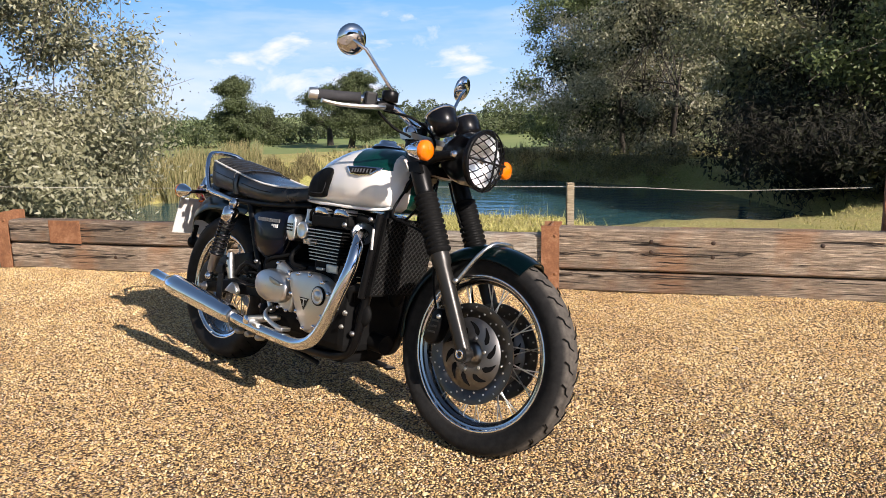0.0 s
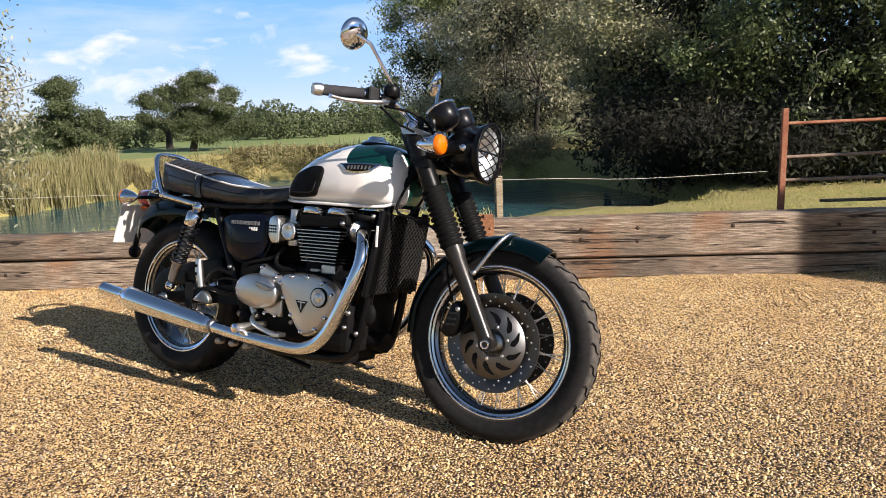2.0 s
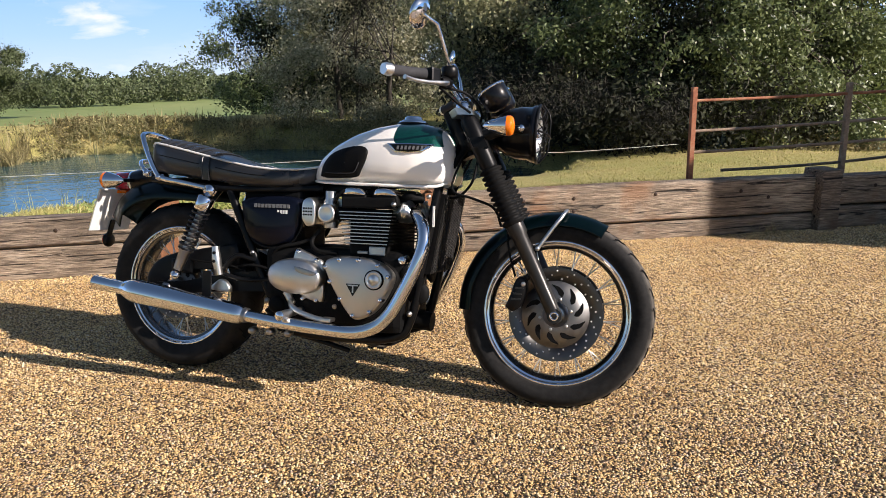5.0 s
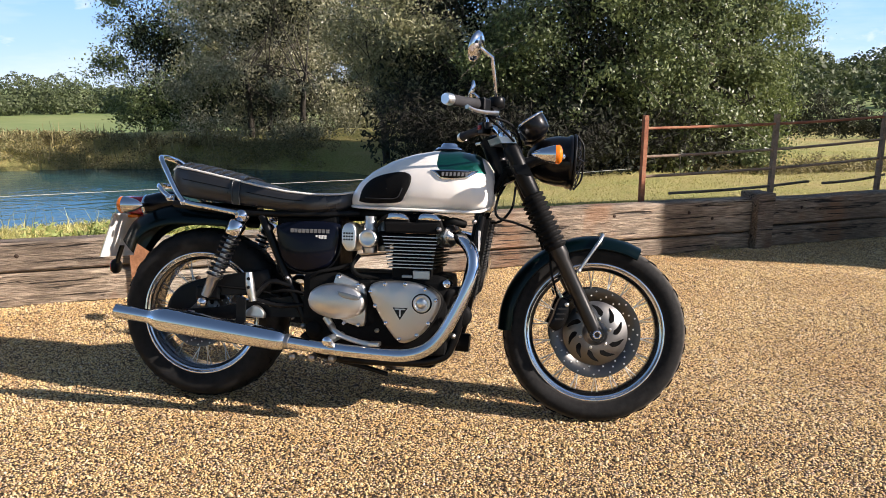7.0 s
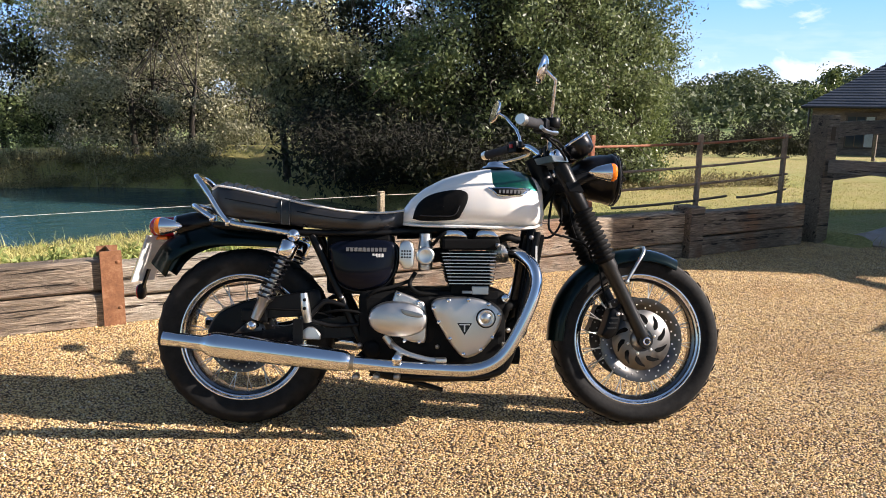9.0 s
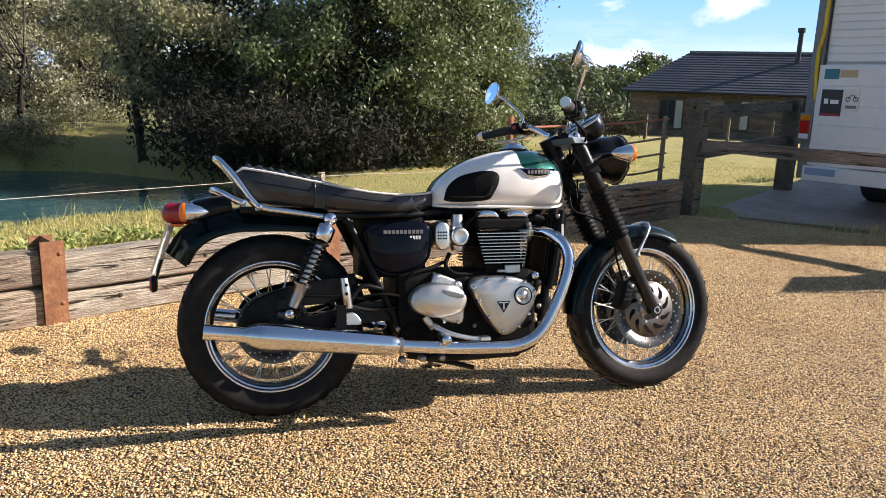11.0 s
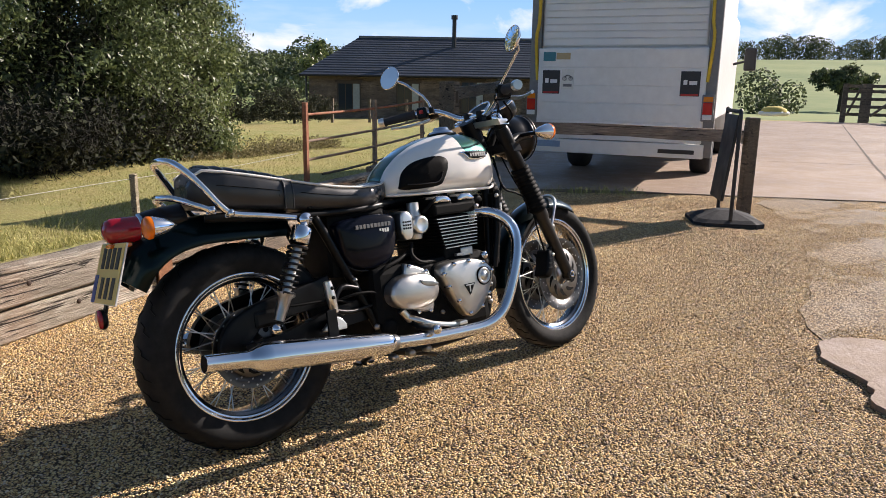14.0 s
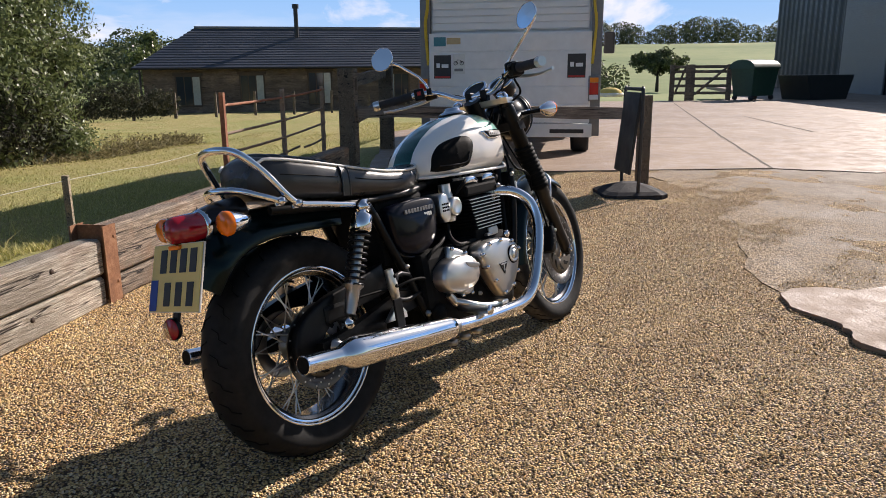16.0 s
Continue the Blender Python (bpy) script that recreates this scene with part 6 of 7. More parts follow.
rings = []
for x in np.linspace(-0.125, 0.585, 60):
    w, t, c, b = seat_at(x)
    half = [(0.0, t + c), (w * 0.4, t + c * 0.85), (w * 0.7, t + c * 0.5), (w * 0.9, t + c * 0.08), (w * 0.965, t - 0.004), (w * 1.0, t - 0.014), (w * 1.03, (t + b) / 2), (w * 0.98, b + 0.012), (w * 0.9, b)]
    rings.append([Vector((x, -y, z)) for y, z in half] + [Vector((x, y, z)) for y, z in half[:0:-1]])
seat = part("seat", skin(rings), VINYL, bike, "black vinyl dual seat with white piping")
for s in (-1, 1):
    part("piping", tube([(x, s * seat_at(x)[0] * 0.945, seat_at(x)[1] + 0.002) for x in np.linspace(-0.112, 0.578, 34)], 0.0045, 6), PIPING, seat, "white piping")
    part("stitching", tube([(x, s * (seat_at(x)[0] * 1.018 + 0.0005), (seat_at(x)[1] * 0.62 + seat_at(x)[3] * 0.38)) for x in np.linspace(0.2, 0.4, 12)] + [(0.44, s * 0.127, 0.742)], 0.0016, 5), MATT, seat)
    part("stitching", tube([(x, s * (seat_at(x)[0] * 1.018 + 0.0005), (seat_at(x)[1] * 0.62 + seat_at(x)[3] * 0.38)) for x in np.linspace(-0.06, 0.13, 12)], 0.0016, 5), MATT, seat)
for i in range(6):
    x = -0.075 + i * 0.037
    w, t, c, b = seat_at(x)
    part("seat_rib", tube([(x + 0.003 * abs(y) / w * 3, y, t + c * (1 - (abs(y) / w) ** 2.2) + 0.0005) for y in np.linspace(-w * 0.9, w * 0.9, 15)], [0.004] + [0.0075] * 13 + [0.004], 8), VINYL, seat)
strap = []
for k in (-0.014, 0.014):
    x = 0.158 + k
    w, t, c, b = seat_at(x)
    strap.append([Vector((x, y, z)) for y, z in [(-w * 1.0, b + 0.0), (-w * 1.05, (t + b) / 2), (-w * 1.03, t - 0.012), (-w * 0.93, t + 0.006), (-w * 0.5, t + c + 0.001), (0, t + c + 0.004), (w * 0.5, t + c + 0.001), (w * 0.93, t + 0.006), (w * 1.03, t - 0.012), (w * 1.05, (t + b) / 2), (w, b)]])
part("strap", skin(strap, False, False), VINYL, seat, "black vinyl grab strap")
for k in (0, 1):
    part("strap_edge", tube(strap[k], 0.0028, 5), VINYL, seat)

# grab rail
hoop = [(0.17, -0.137, 0.697), (0.06, -0.137, 0.715), (-0.03, -0.135, 0.73), (-0.065, -0.13, 0.758), (-0.115, -0.112, 0.83), (-0.16, -0.08, 0.885), (-0.182, -0.035, 0.902)]
hoop += [(x, -y, z) for x, y, z in hoop[::-1]]
rail = part("grab_rail", tube(hoop, 0.0105, 10, 6), CHROME, bike, "chrome tubular grab rail")
low = [(-0.09, -0.132, 0.744), (-0.13, -0.115, 0.765), (-0.175, -0.07, 0.79), (-0.198, 0.0, 0.797)]
low += [(x, -y, z) for x, y, z in low[-2::-1]]
part("lower_rail", tube(low, 0.0095, 10, 6), CHROME, rail)
for x, z in ((-0.04, 0.732), (-0.095, 0.746)):
    for s in (-1, 1):
        part("rail_bolt", turned([(0.0, -0.01), (0.009, -0.008), (0.011, 0.0)], 12, "y", (0, 0, 0)), CHROME, rail, m=pose(x, s * 0.142, z, 0, 0, 0 if s < 0 else 180))
        part("rail_bracket", box(x - 0.014, x + 0.014, s * 0.128 - 0.003, s * 0.128 + 0.003, z - 0.012, z + 0.012, 0.002), CHROME, rail)


# mudguards
def guard(name, line, half, drop, c, mat, label, m=None, flare=1.0):
    """An arched mudguard along a line in x and z round the wheel's centre c."""
    pts = spline([(x, 0, z) for x, z in line], 6)
    rings = []
    for i, p in enumerate(pts):
        inn = (Vector((c[0], 0, c[1])) - p).normalized()
        u = i / (len(pts) - 1)
        h = half * (1 - 0.25 * max(0, u - 0.85) / 0.15 * flare)
        out, inner = [], []
        for k in np.linspace(-1, 1, 15):
            q = p + inn * drop * abs(k) ** 2.6 + Vector((0, h * k, 0))
            out.append(q), inner.append(q + inn * 0.004 - Vector((0, 0.003 * k, 0)))
        rings.append(out + inner[::-1])
    return part(name, skin(rings), mat, bike, label, m)


guard("rear_mudguard", [(0.2, 0.722), (0.1, 0.733), (0.0, 0.738), (-0.13, 0.733), (-0.23, 0.707), (-0.305, 0.658), (-0.352, 0.588)], 0.082, 0.085, (RX, RZ), GREEN, "dark green painted rear mudguard")
arc = [(FX + 0.338 * math.cos(radians(a)) * (1 if a > 80 else 0.995), FZ + 0.338 * math.sin(radians(a))) for a in (62, 72, 84, 96, 108, 120, 132, 144, 156, 168, 181)]
fmud = guard("front_mudguard", arc, 0.068, 0.045, (FX, FZ), GREEN, "dark green gloss front mudguard", STEER, 0.4)
for s in (-1, 1):
    part("mudguard_stay", tube([(1.468, 0.0, 0.659), (1.467, s * 0.045, 0.656), (1.455, s * 0.075, 0.635), (1.43, s * 0.088, 0.6), (1.383, s * 0.098, 0.53)], 0.0065, 8, 4), ALU, fmud, "silver stay")
    part("stay_bolt", turned([(0, -0.008), (0.008, -0.007), (0.009, 0)], 10, "y", (1.383, s * 0.104, 0.53)), ALU, fmud)

# tail lamp, indicators, plate
tail = part("tail_lamp", turned([(0.0, -0.362), (0.014, -0.36), (0.029, -0.352), (0.036, -0.338), (0.0385, -0.27), (0.038, -0.262)], 28, "x", (0, 0.0, 0.717)), REDLENS, bike, "large round red tail lamp lens")
part("lamp_rim", turned([(0.039, -0.266), (0.043, -0.264), (0.044, -0.252), (0.04, -0.248)], 28, "x", (0, 0, 0.717)), CHROME, tail)
part("lamp_housing", tube([(-0.252, 0, 0.717), (-0.2, 0, 0.727), (-0.13, 0, 0.742)], [0.044, 0.046, 0.038], 20, 4), GLOSS, tail, "black lamp housing")
part("amber_reflector", box(-0.35, -0.29, -0.022, 0.022, 0.669, 0.681, 0.004), AMBER, tail, "small amber strip")


def indicator(tip, lens_x, y, z, s, m=None, stalk=None, back=True):
    """A bullet indicator, its lens towards lens_x."""
    d = 1 if lens_x > tip else -1
    L = abs(lens_x - tip)
    prof = [(0.001, 0.0), (0.010, 0.1 * L), (0.02, 0.3 * L), (0.027, 0.55 * L), (0.031, 0.72 * L), (0.032, 0.78 * L)]
    b = part("indicator", turned([(r, tip + d * h) for r, h in prof], 24, "x", (0, s * y, z)), CHROME, bike, "chrome bullet indicator with amber lens", m)
    part("lens", turned([(0.0315, tip + d * L * 0.78), (0.032, tip + d * L * 0.9), (0.026, tip + d * L * 0.98), (0.012, tip + d * L * 1.02), (0.0, tip + d * L * 1.03)], 24, "x", (0, s * y, z)), AMBER, b, "ribbed amber lens")
    part("stalk", stick((tip + d * L * 0.45, s * (y - 0.02), z), stalk, 0.008), SATIN, b)
    return b


for s in (-1, 1):
    indicator(-0.2, -0.292, 0.138, 0.716, s, stalk=(-0.235, s * 0.02, 0.722))
    indicator(1.205, 1.305, 0.215, 0.912, s, STEER, stalk=(1.235, s * 0.06, 0.915))

PLATE_M = pose(-0.361, -0.004, 0.602, 0, 18, 0)
plate = part("number_plate", box(-0.0015, 0.0015, -0.108, 0.108, -0.085, 0.085, 0.001), PLATE, bike, "yellow rear number plate with blue band", PLATE_M)
part("blue_band", box(-0.003, -0.0017, 0.075, 0.107, -0.084, -0.005), PLATEBLUE, plate)
for row, z, ys in ((0, 0.012, (-0.075, -0.032, 0.012, 0.056)), (1, -0.072, (-0.07, -0.02, 0.03))):
    for y in ys:
        part("plate_bar", box(-0.003, -0.0017, y - 0.014, y + 0.014, z, z + 0.06), BLACK, plate)
part("plate_backing", box(0.002, 0.007, -0.11, 0.11, -0.087, 0.087, 0.001), PIPING, plate, "white plastic backing")
part("plate_bracket", box(0.008, 0.016, -0.012, 0.012, -0.125, -0.04, 0.002), SATIN, plate)
part("rear_reflector", turned([(0.0, -0.012), (0.026, -0.011), (0.028, -0.006), (0.028, 0.0), (0.0, 0.0)], 24, "x", (-0.392, 0.004, 0.477)), REDLENS, bike, "round red reflector on a stem")
part("reflector_back", turned([(0.0, 0.012), (0.024, 0.011), (0.029, 0.004), (0.0295, -0.004)], 24, "x", (-0.392, 0.004, 0.477)), SATIN, bike, "black reflector housing")

# frame
frame_part = part("frame", tube([(1.10, 0, 0.93), (1.06, 0, 0.86), (0.95, 0, 0.78), (0.75, 0, 0.72), (0.55, 0, 0.71)], 0.03, 12, 4), SATIN, bike, "black tubular steel frame")
part("head_tube", stick(HEAD - AXIS * 0.13, HEAD + AXIS * 0.045, 0.034, None, 16), SATIN, frame_part)
for s in (-1, 1):
    part("down_tube", tube([(1.085, s * 0.025, 0.86), (1.045, s * 0.075, 0.74), (1.01, s * 0.1, 0.5), (0.965, s * 0.105, 0.27), (0.90, s * 0.11, 0.2), (0.7, s * 0.115, 0.185), (0.5, s * 0.115, 0.2), (0.42, s * 0.115, 0.27)], 0.016, 10, 5), SATIN, frame_part)
    part("rear_tube", tube([(0.25, s * 0.11, 0.69), (0.285, s * 0.115, 0.62), (0.36, s * 0.118, 0.46), (0.44, s * 0.118, 0.295), (0.47, s * 0.118, 0.25)], 0.015, 10, 4), SATIN, frame_part)
    part("seat_tube", tube([(0.6, s * 0.06, 0.71), (0.45, s * 0.105, 0.7), (0.2, s * 0.112, 0.7), (0.0, s * 0.11, 0.715), (-0.1, s * 0.09, 0.725)], 0.013, 10, 4), SATIN, frame_part)
    part("peg_bracket", tube([(0.37, s * 0.125, 0.44), (0.3, s * 0.14, 0.455), (0.248, s * 0.155, 0.4)], 0.010, 8, 3), SATIN, frame_part)
    part("peg_brace", tube([(0.42, s * 0.125, 0.375), (0.33, s * 0.14, 0.37), (0.25, s * 0.155, 0.39)], 0.008, 8, 3), SATIN, frame_part)
    sw = part("swingarm", skin([[Vector((x, s * yy, z)) for yy, z in ((yo - 0.014, z0), (yo + 0.014, z0), (yo + 0.014, z1), (yo - 0.014, z1))] for x, yo, z0, z1 in ((0.46, 0.09, 0.33, 0.41), (0.3, 0.115, 0.325, 0.395), (0.08, 0.125, 0.305, 0.35), (-0.045, 0.125, 0.298, 0.338))], True, True, False), SATIN, bike, "black swingarm leg")
    part("axle_nut", turned([(0.0, -0.022), (0.014, -0.022), (0.014, -0.006), (0.022, -0.005), (0.022, 0.0)], 6, "y", (0, 0, 0)), STEEL, sw, m=pose(RX, s * 0.14, RZ, 0, 0, 0 if s < 0 else 180))
    peg = part("rear_footpeg", tube([(0.232, s * 0.172, 0.487), (0.238, s * 0.173, 0.44), (0.248, s * 0.17, 0.385)], [0.013, 0.017, 0.0135], 10, 3), ALU, bike, "folded silver passenger footpeg")
    for z in (0.465, 0.435):
        part("peg_bolt", turned([(0.0, -0.004), (0.006, -0.004), (0.006, 0.0)], 8, "y", (0.238, s * 0.188, z)), MATT, peg)
    # shock absorber
    top, bot = Vector((0.192, s * 0.155, 0.688)), Vector((0.05, s * 0.155, 0.371))
    way = (bot - top).normalized()
    sh = part("shock_absorber", tube([top + way * 0.022, top + way * 0.028, top + way * 0.074, top + way * 0.078], [0.022, 0.031, 0.0325, 0.028], 20), CHROME, bike, "chrome and black twin shock absorber")
    part("damper_body", stick(top + way * 0.085, top + way * 0.235, 0.014, None, 14), SILVERLINE, sh)
    part("lower_body", tube([top + way * 0.236, top + way * 0.24, top + way * 0.25, top + way * 0.29, top + way * 0.322], [0.03, 0.03, 0.021, 0.019, 0.016], 16), STEEL, sh)
    for k, e in ((top, 0.021), (bot, 0.0165)):
        part("eye", turned([(0.0, -0.016), (0.007, -0.016), (0.009, -0.01), (e, -0.009), (e, 0.012), (0.0, 0.012)], 20, "y", k + Vector((0, -0.004 * (-s), 0)) if s > 0 else k), CHROME, sh)
    side = way.orthogonal().normalized()
    up = way.cross(side)
    coil = [top + way * (0.074 + 0.164 * i / 108) + (side * math.cos(2 * math.pi * i / 12) + up * math.sin(2 * math.pi * i / 12)) * (0.029 if i < 30 else 0.027) for i in range(109)]
    part("spring", tube(coil, 0.0045, 6), GLOSS, sh, "black coil spring")


# engine
def cover(outline, y_in, y_out, side=-1, dome=0.006, smooth=6, edge=0.02):
    line = spline([(x, 0, z) for x, z in outline + outline[:1]], smooth)[:-1]
    c = sum(line, Vector()) / len(line)
    rings = []
    for k, y in ((1.0, y_in), (1.0, y_out - edge), (0.985, y_out - edge * 0.45), (0.95, y_out - edge * 0.12), (0.88, y_out), (0.6, y_out + dome * 0.6), (0.3, y_out + dome), (0.01, y_out + dome)):
        rings.append([Vector((c.x + (p.x - c.x) * k, side * y, c.z + (p.z - c.z) * k)) for p in line])
    return skin(rings, False)


engine = part("engine", box(0.44, 0.945, -0.145, 0.145, 0.215, 0.5, 0.03), MATT, bike, "black and aluminium twin engine")
part("gearbox", box(0.42, 0.7, -0.15, 0.15, 0.3, 0.5, 0.03), MATT, engine)
part("sump", box(0.56, 0.9, -0.1, 0.1, 0.165, 0.23, 0.02), MATT, engine)
part("oil_filter", tube([(0.92, 0.0, 0.255), (1.01, 0.0, 0.25)], [0.034, 0.034], 18), MATT, engine, "black oil filter")
barrel = part("cylinder_block", box(0.745, 0.885, -0.145, 0.145, 0.48, 0.64, 0.01), MATT, engine)
for i in range(10):
    z = 0.522 + i * 0.0118
    x0, x1 = 0.735 - 0.027 * i / 9, 0.896 + 0.014 * i / 9
    fin = part("cooling_fin", box(x0, x1, -0.163, 0.163, z, z + 0.0042, 0.0015), MATT, barrel)
    part("fin_edge", box(x0 + 0.004, x1 - 0.004, -0.1645, -0.163, z + 0.0008, z + 0.0038), SILVERLINE, fin, "machined silver fin edge")
head = part("cylinder_head", box(0.715, 0.91, -0.155, 0.155, 0.643, 0.682, 0.008), MATT, engine)
for x in (0.757, 0.87):
    for s in (-1, 1):
        part("cam_cover", cover([(x - 0.044, 0.652), (x - 0.044, 0.692), (x - 0.03, 0.705), (x + 0.028, 0.705), (x + 0.044, 0.69), (x + 0.044, 0.652)], 0.05, 0.148, s, 0.002, 3, 0.01), MATT, head)
        part("cam_cap", cover([(x - 0.04, 0.69), (x - 0.034, 0.705), (x - 0.02, 0.713), (x + 0.022, 0.711), (x + 0.038, 0.7), (x + 0.042, 0.688)], 0.07, 0.152, s, 0.003, 3, 0.02), CHROME, head, "polished cam cap")
part("cam_bridge", box(0.72, 0.905, -0.1, 0.1, 0.68, 0.712, 0.012), MATT, head)
CLUTCH = [(0.676, 0.437), (0.683, 0.463), (0.72, 0.475), (0.80, 0.478), (0.86, 0.468), (0.905, 0.445), (0.924, 0.418), (0.916, 0.38), (0.885, 0.325), (0.85, 0.287), (0.81, 0.267), (0.782, 0.273), (0.745, 0.315), (0.705, 0.378)]
clutch = part("clutch_cover", cover(CLUTCH, 0.13, 0.203), CAST, engine, "satin cast aluminium clutch cover")
part("gasket", cover([(0.8 + (x - 0.8) * 1.05, 0.385 + (z - 0.385) * 1.05) for x, z in CLUTCH], 0.13, 0.158, -1, 0, 6, 0.006), MATT, clutch)
part("filler_plug", turned([(0.03, -0.199), (0.03, -0.212), (0.028, -0.2145), (0.022, -0.2145), (0.0215, -0.2125), (0.017, -0.2125), (0.0165, -0.2155), (0.0, -0.2155)], 32, "y", (0.866, 0, 0.407)), ALU, clutch, "round machined filler plug")
part("plug_ring", turned([(0.034, -0.2), (0.034, -0.2115), (0.0295, -0.2115)], 32, "y", (0.866, 0, 0.407)), MATT, clutch, "dark ring round the plug")
for a, b, c, d in ((0.7735, 0.8105, 0.383, 0.387), (0.7895, 0.7945, 0.36, 0.383)):
    part("mark_bar", box(a, b, -0.2125, -0.2113, c, d), SILVERLINE, clutch)
part("maker_mark", Geo().add([(0.766, -0.2115, 0.39), (0.818, -0.2115, 0.39), (0.792, -0.2115, 0.348), (0.766, -0.207, 0.39), (0.818, -0.207, 0.39), (0.792, -0.207, 0.348)], [(0, 2, 1), (0, 1, 4, 3), (1, 2, 5, 4), (2, 0, 3, 5)], False), GLOSS, clutch, "black triangular mark")
for x, z in ((0.686, 0.44), (0.735, 0.468), (0.805, 0.47), (0.875, 0.455), (0.912, 0.42), (0.889, 0.34), (0.85, 0.298), (0.79, 0.282), (0.742, 0.335), (0.703, 0.392)):
    part("cover_bolt", turned([(0.0, -0.21), (0.0055, -0.21), (0.0075, -0.205), (0.0075, -0.18)], 10, "y", (x, 0, z)), CHROME, clutch)
SPROCK = [(0.456, 0.402), (0.468, 0.432), (0.505, 0.455), (0.56, 0.462), (0.62, 0.452), (0.655, 0.425), (0.664, 0.395), (0.65, 0.362), (0.61, 0.342), (0.55, 0.338), (0.495, 0.352), (0.465, 0.375)]
sprock = part("sprocket_cover", cover(SPROCK, 0.12, 0.202, -1, 0.012, 6, 0.035), CAST, engine, "rounded cast aluminium side cover")
part("cover_plate", cover([(0.535, 0.44), (0.548, 0.49), (0.565, 0.493), (0.635, 0.465), (0.658, 0.44), (0.66, 0.33), (0.64, 0.312), (0.585, 0.325), (0.54, 0.36)], 0.1, 0.165, -1, 0.0, 2, 0.012), CAST, sprock)
part("cover_recess", cover([(0.57, 0.437), (0.6, 0.432), (0.648, 0.418), (0.638, 0.408), (0.6, 0.413), (0.578, 0.422)], 0.15, 0.2135, -1, 0.0005, 3, 0.003), STEEL, sprock, "dished recess")
for x, z in ((0.562, 0.486), (0.632, 0.459), (0.584, 0.322), (0.636, 0.318)):
    part("cover_bolt", turned([(0.0, -0.175), (0.0055, -0.175), (0.0075, -0.17), (0.0075, -0.15)], 10, "y", (x, 0, z)), CHROME, sprock)
part("left_cover", cover(CLUTCH, 0.13, 0.2, 1), CAST, engine)
part("left_cover", cover(SPROCK, 0.12, 0.19, 1), CAST, engine)
part("engine_plate", box(0.82, 0.88, -0.15, -0.13, 0.485, 0.515, 0.004), CAST, engine)
part("name_tab", box(0.785, 0.82, -0.166, -0.15, 0.489, 0.499, 0.003), STEEL, engine)
part("mount_bolt", turned([(0.0, -0.15), (0.013, -0.15), (0.016, -0.142), (0.016, -0.1)], 12, "y", (0.94, 0, 0.473)), CHROME, engine)

# throttle bodies
for s in (-1, 1):
    tb = part("throttle_body", tube([(0.655, s * 0.105, 0.57), (0.655, s * 0.105, 0.578), (0.655, s * 0.105, 0.66), (0.655, s * 0.105, 0.672), (0.655, s * 0.105, 0.7)], [0.024, 0.026, 0.026, 0.022, 0.022], 20), CAST, engine, "silver retro throttle body")
    part("float_cover", turned([(0.0, -0.148), (0.02, -0.148), (0.024, -0.15), (0.032, -0.146), (0.034, -0.135), (0.034, -0.1)], 28, "y", (0, 0, 0)), ALU, tb, m=pose(0.655, 0 if s < 0 else 0, 0.62, 0, 0, 0) if s < 0 else Matrix.Translation((0.655, 0, 0.62)) @ Matrix.Diagonal((1, -1, 1, 1)))
    part("intake_duct", stick((0.68, s * 0.09, 0.62), (0.74, s * 0.09, 0.63), 0.026), MATT, tb)
    part("air_cover", cover([(0.562, 0.6), (0.562, 0.645), (0.57, 0.668), (0.592, 0.675), (0.612, 0.655), (0.614, 0.6), (0.607, 0.578), (0.58, 0.575)], 0.06, 0.15, s, 0.002, 4, 0.014), ALU, tb, "silver cover with small holes")
    g = Geo()
    for i in range(4):
        for j in range(3):
            g.join(turned([(0.0, s * 0.1535), (0.0035, s * 0.1535), (0.0035, s * 0.148)], 7, "y", (0.572 + i * 0.0095, 0, 0.637 - j * 0.011)))
    tagged(part("vent_holes", g, MATT, tb), kind="stuff")

# side panels
PANEL = [(0.31, 0.655), (0.35, 0.67), (0.45, 0.678), (0.53, 0.672), (0.552, 0.645), (0.55, 0.6), (0.537, 0.552), (0.505, 0.515), (0.455, 0.497), (0.4, 0.498), (0.352, 0.52), (0.325, 0.565)]
for s in (-1, 1):
    sp = part("side_panel", cover(PANEL, 0.09, 0.142, s, 0.012, 6, 0.03), NAVY, bike, "glossy black side panel with pale lettering")
    part("panel_trim", tube([(x + (x - 0.435) * 0.02, s * 0.118, z - 0.004) for x, z in PANEL[3:]], 0.005, 6, 4), GLOSS, sp)
    if s < 0:
        for i in range(10):
            x = 0.375 + i * 0.0145
            part("letter_bar", box(x, x + 0.011, -0.1545 + abs(x - 0.44) * 0.02, -0.15 + abs(x - 0.44) * 0.02, 0.634, 0.6475, 0.0005), LABELGREY, sp)
        for i in range(4):
            x = 0.468 + i * 0.0105
            part("letter_bar", box(x, x + 0.0075, -0.1535 + abs(x - 0.44) * 0.02, -0.149 + abs(x - 0.44) * 0.02, 0.614, 0.627, 0.0005), PIPING, sp)
part("battery_box", box(0.3, 0.54, -0.1, 0.1, 0.48, 0.7, 0.02), MATT, bike, "black airbox and battery box")

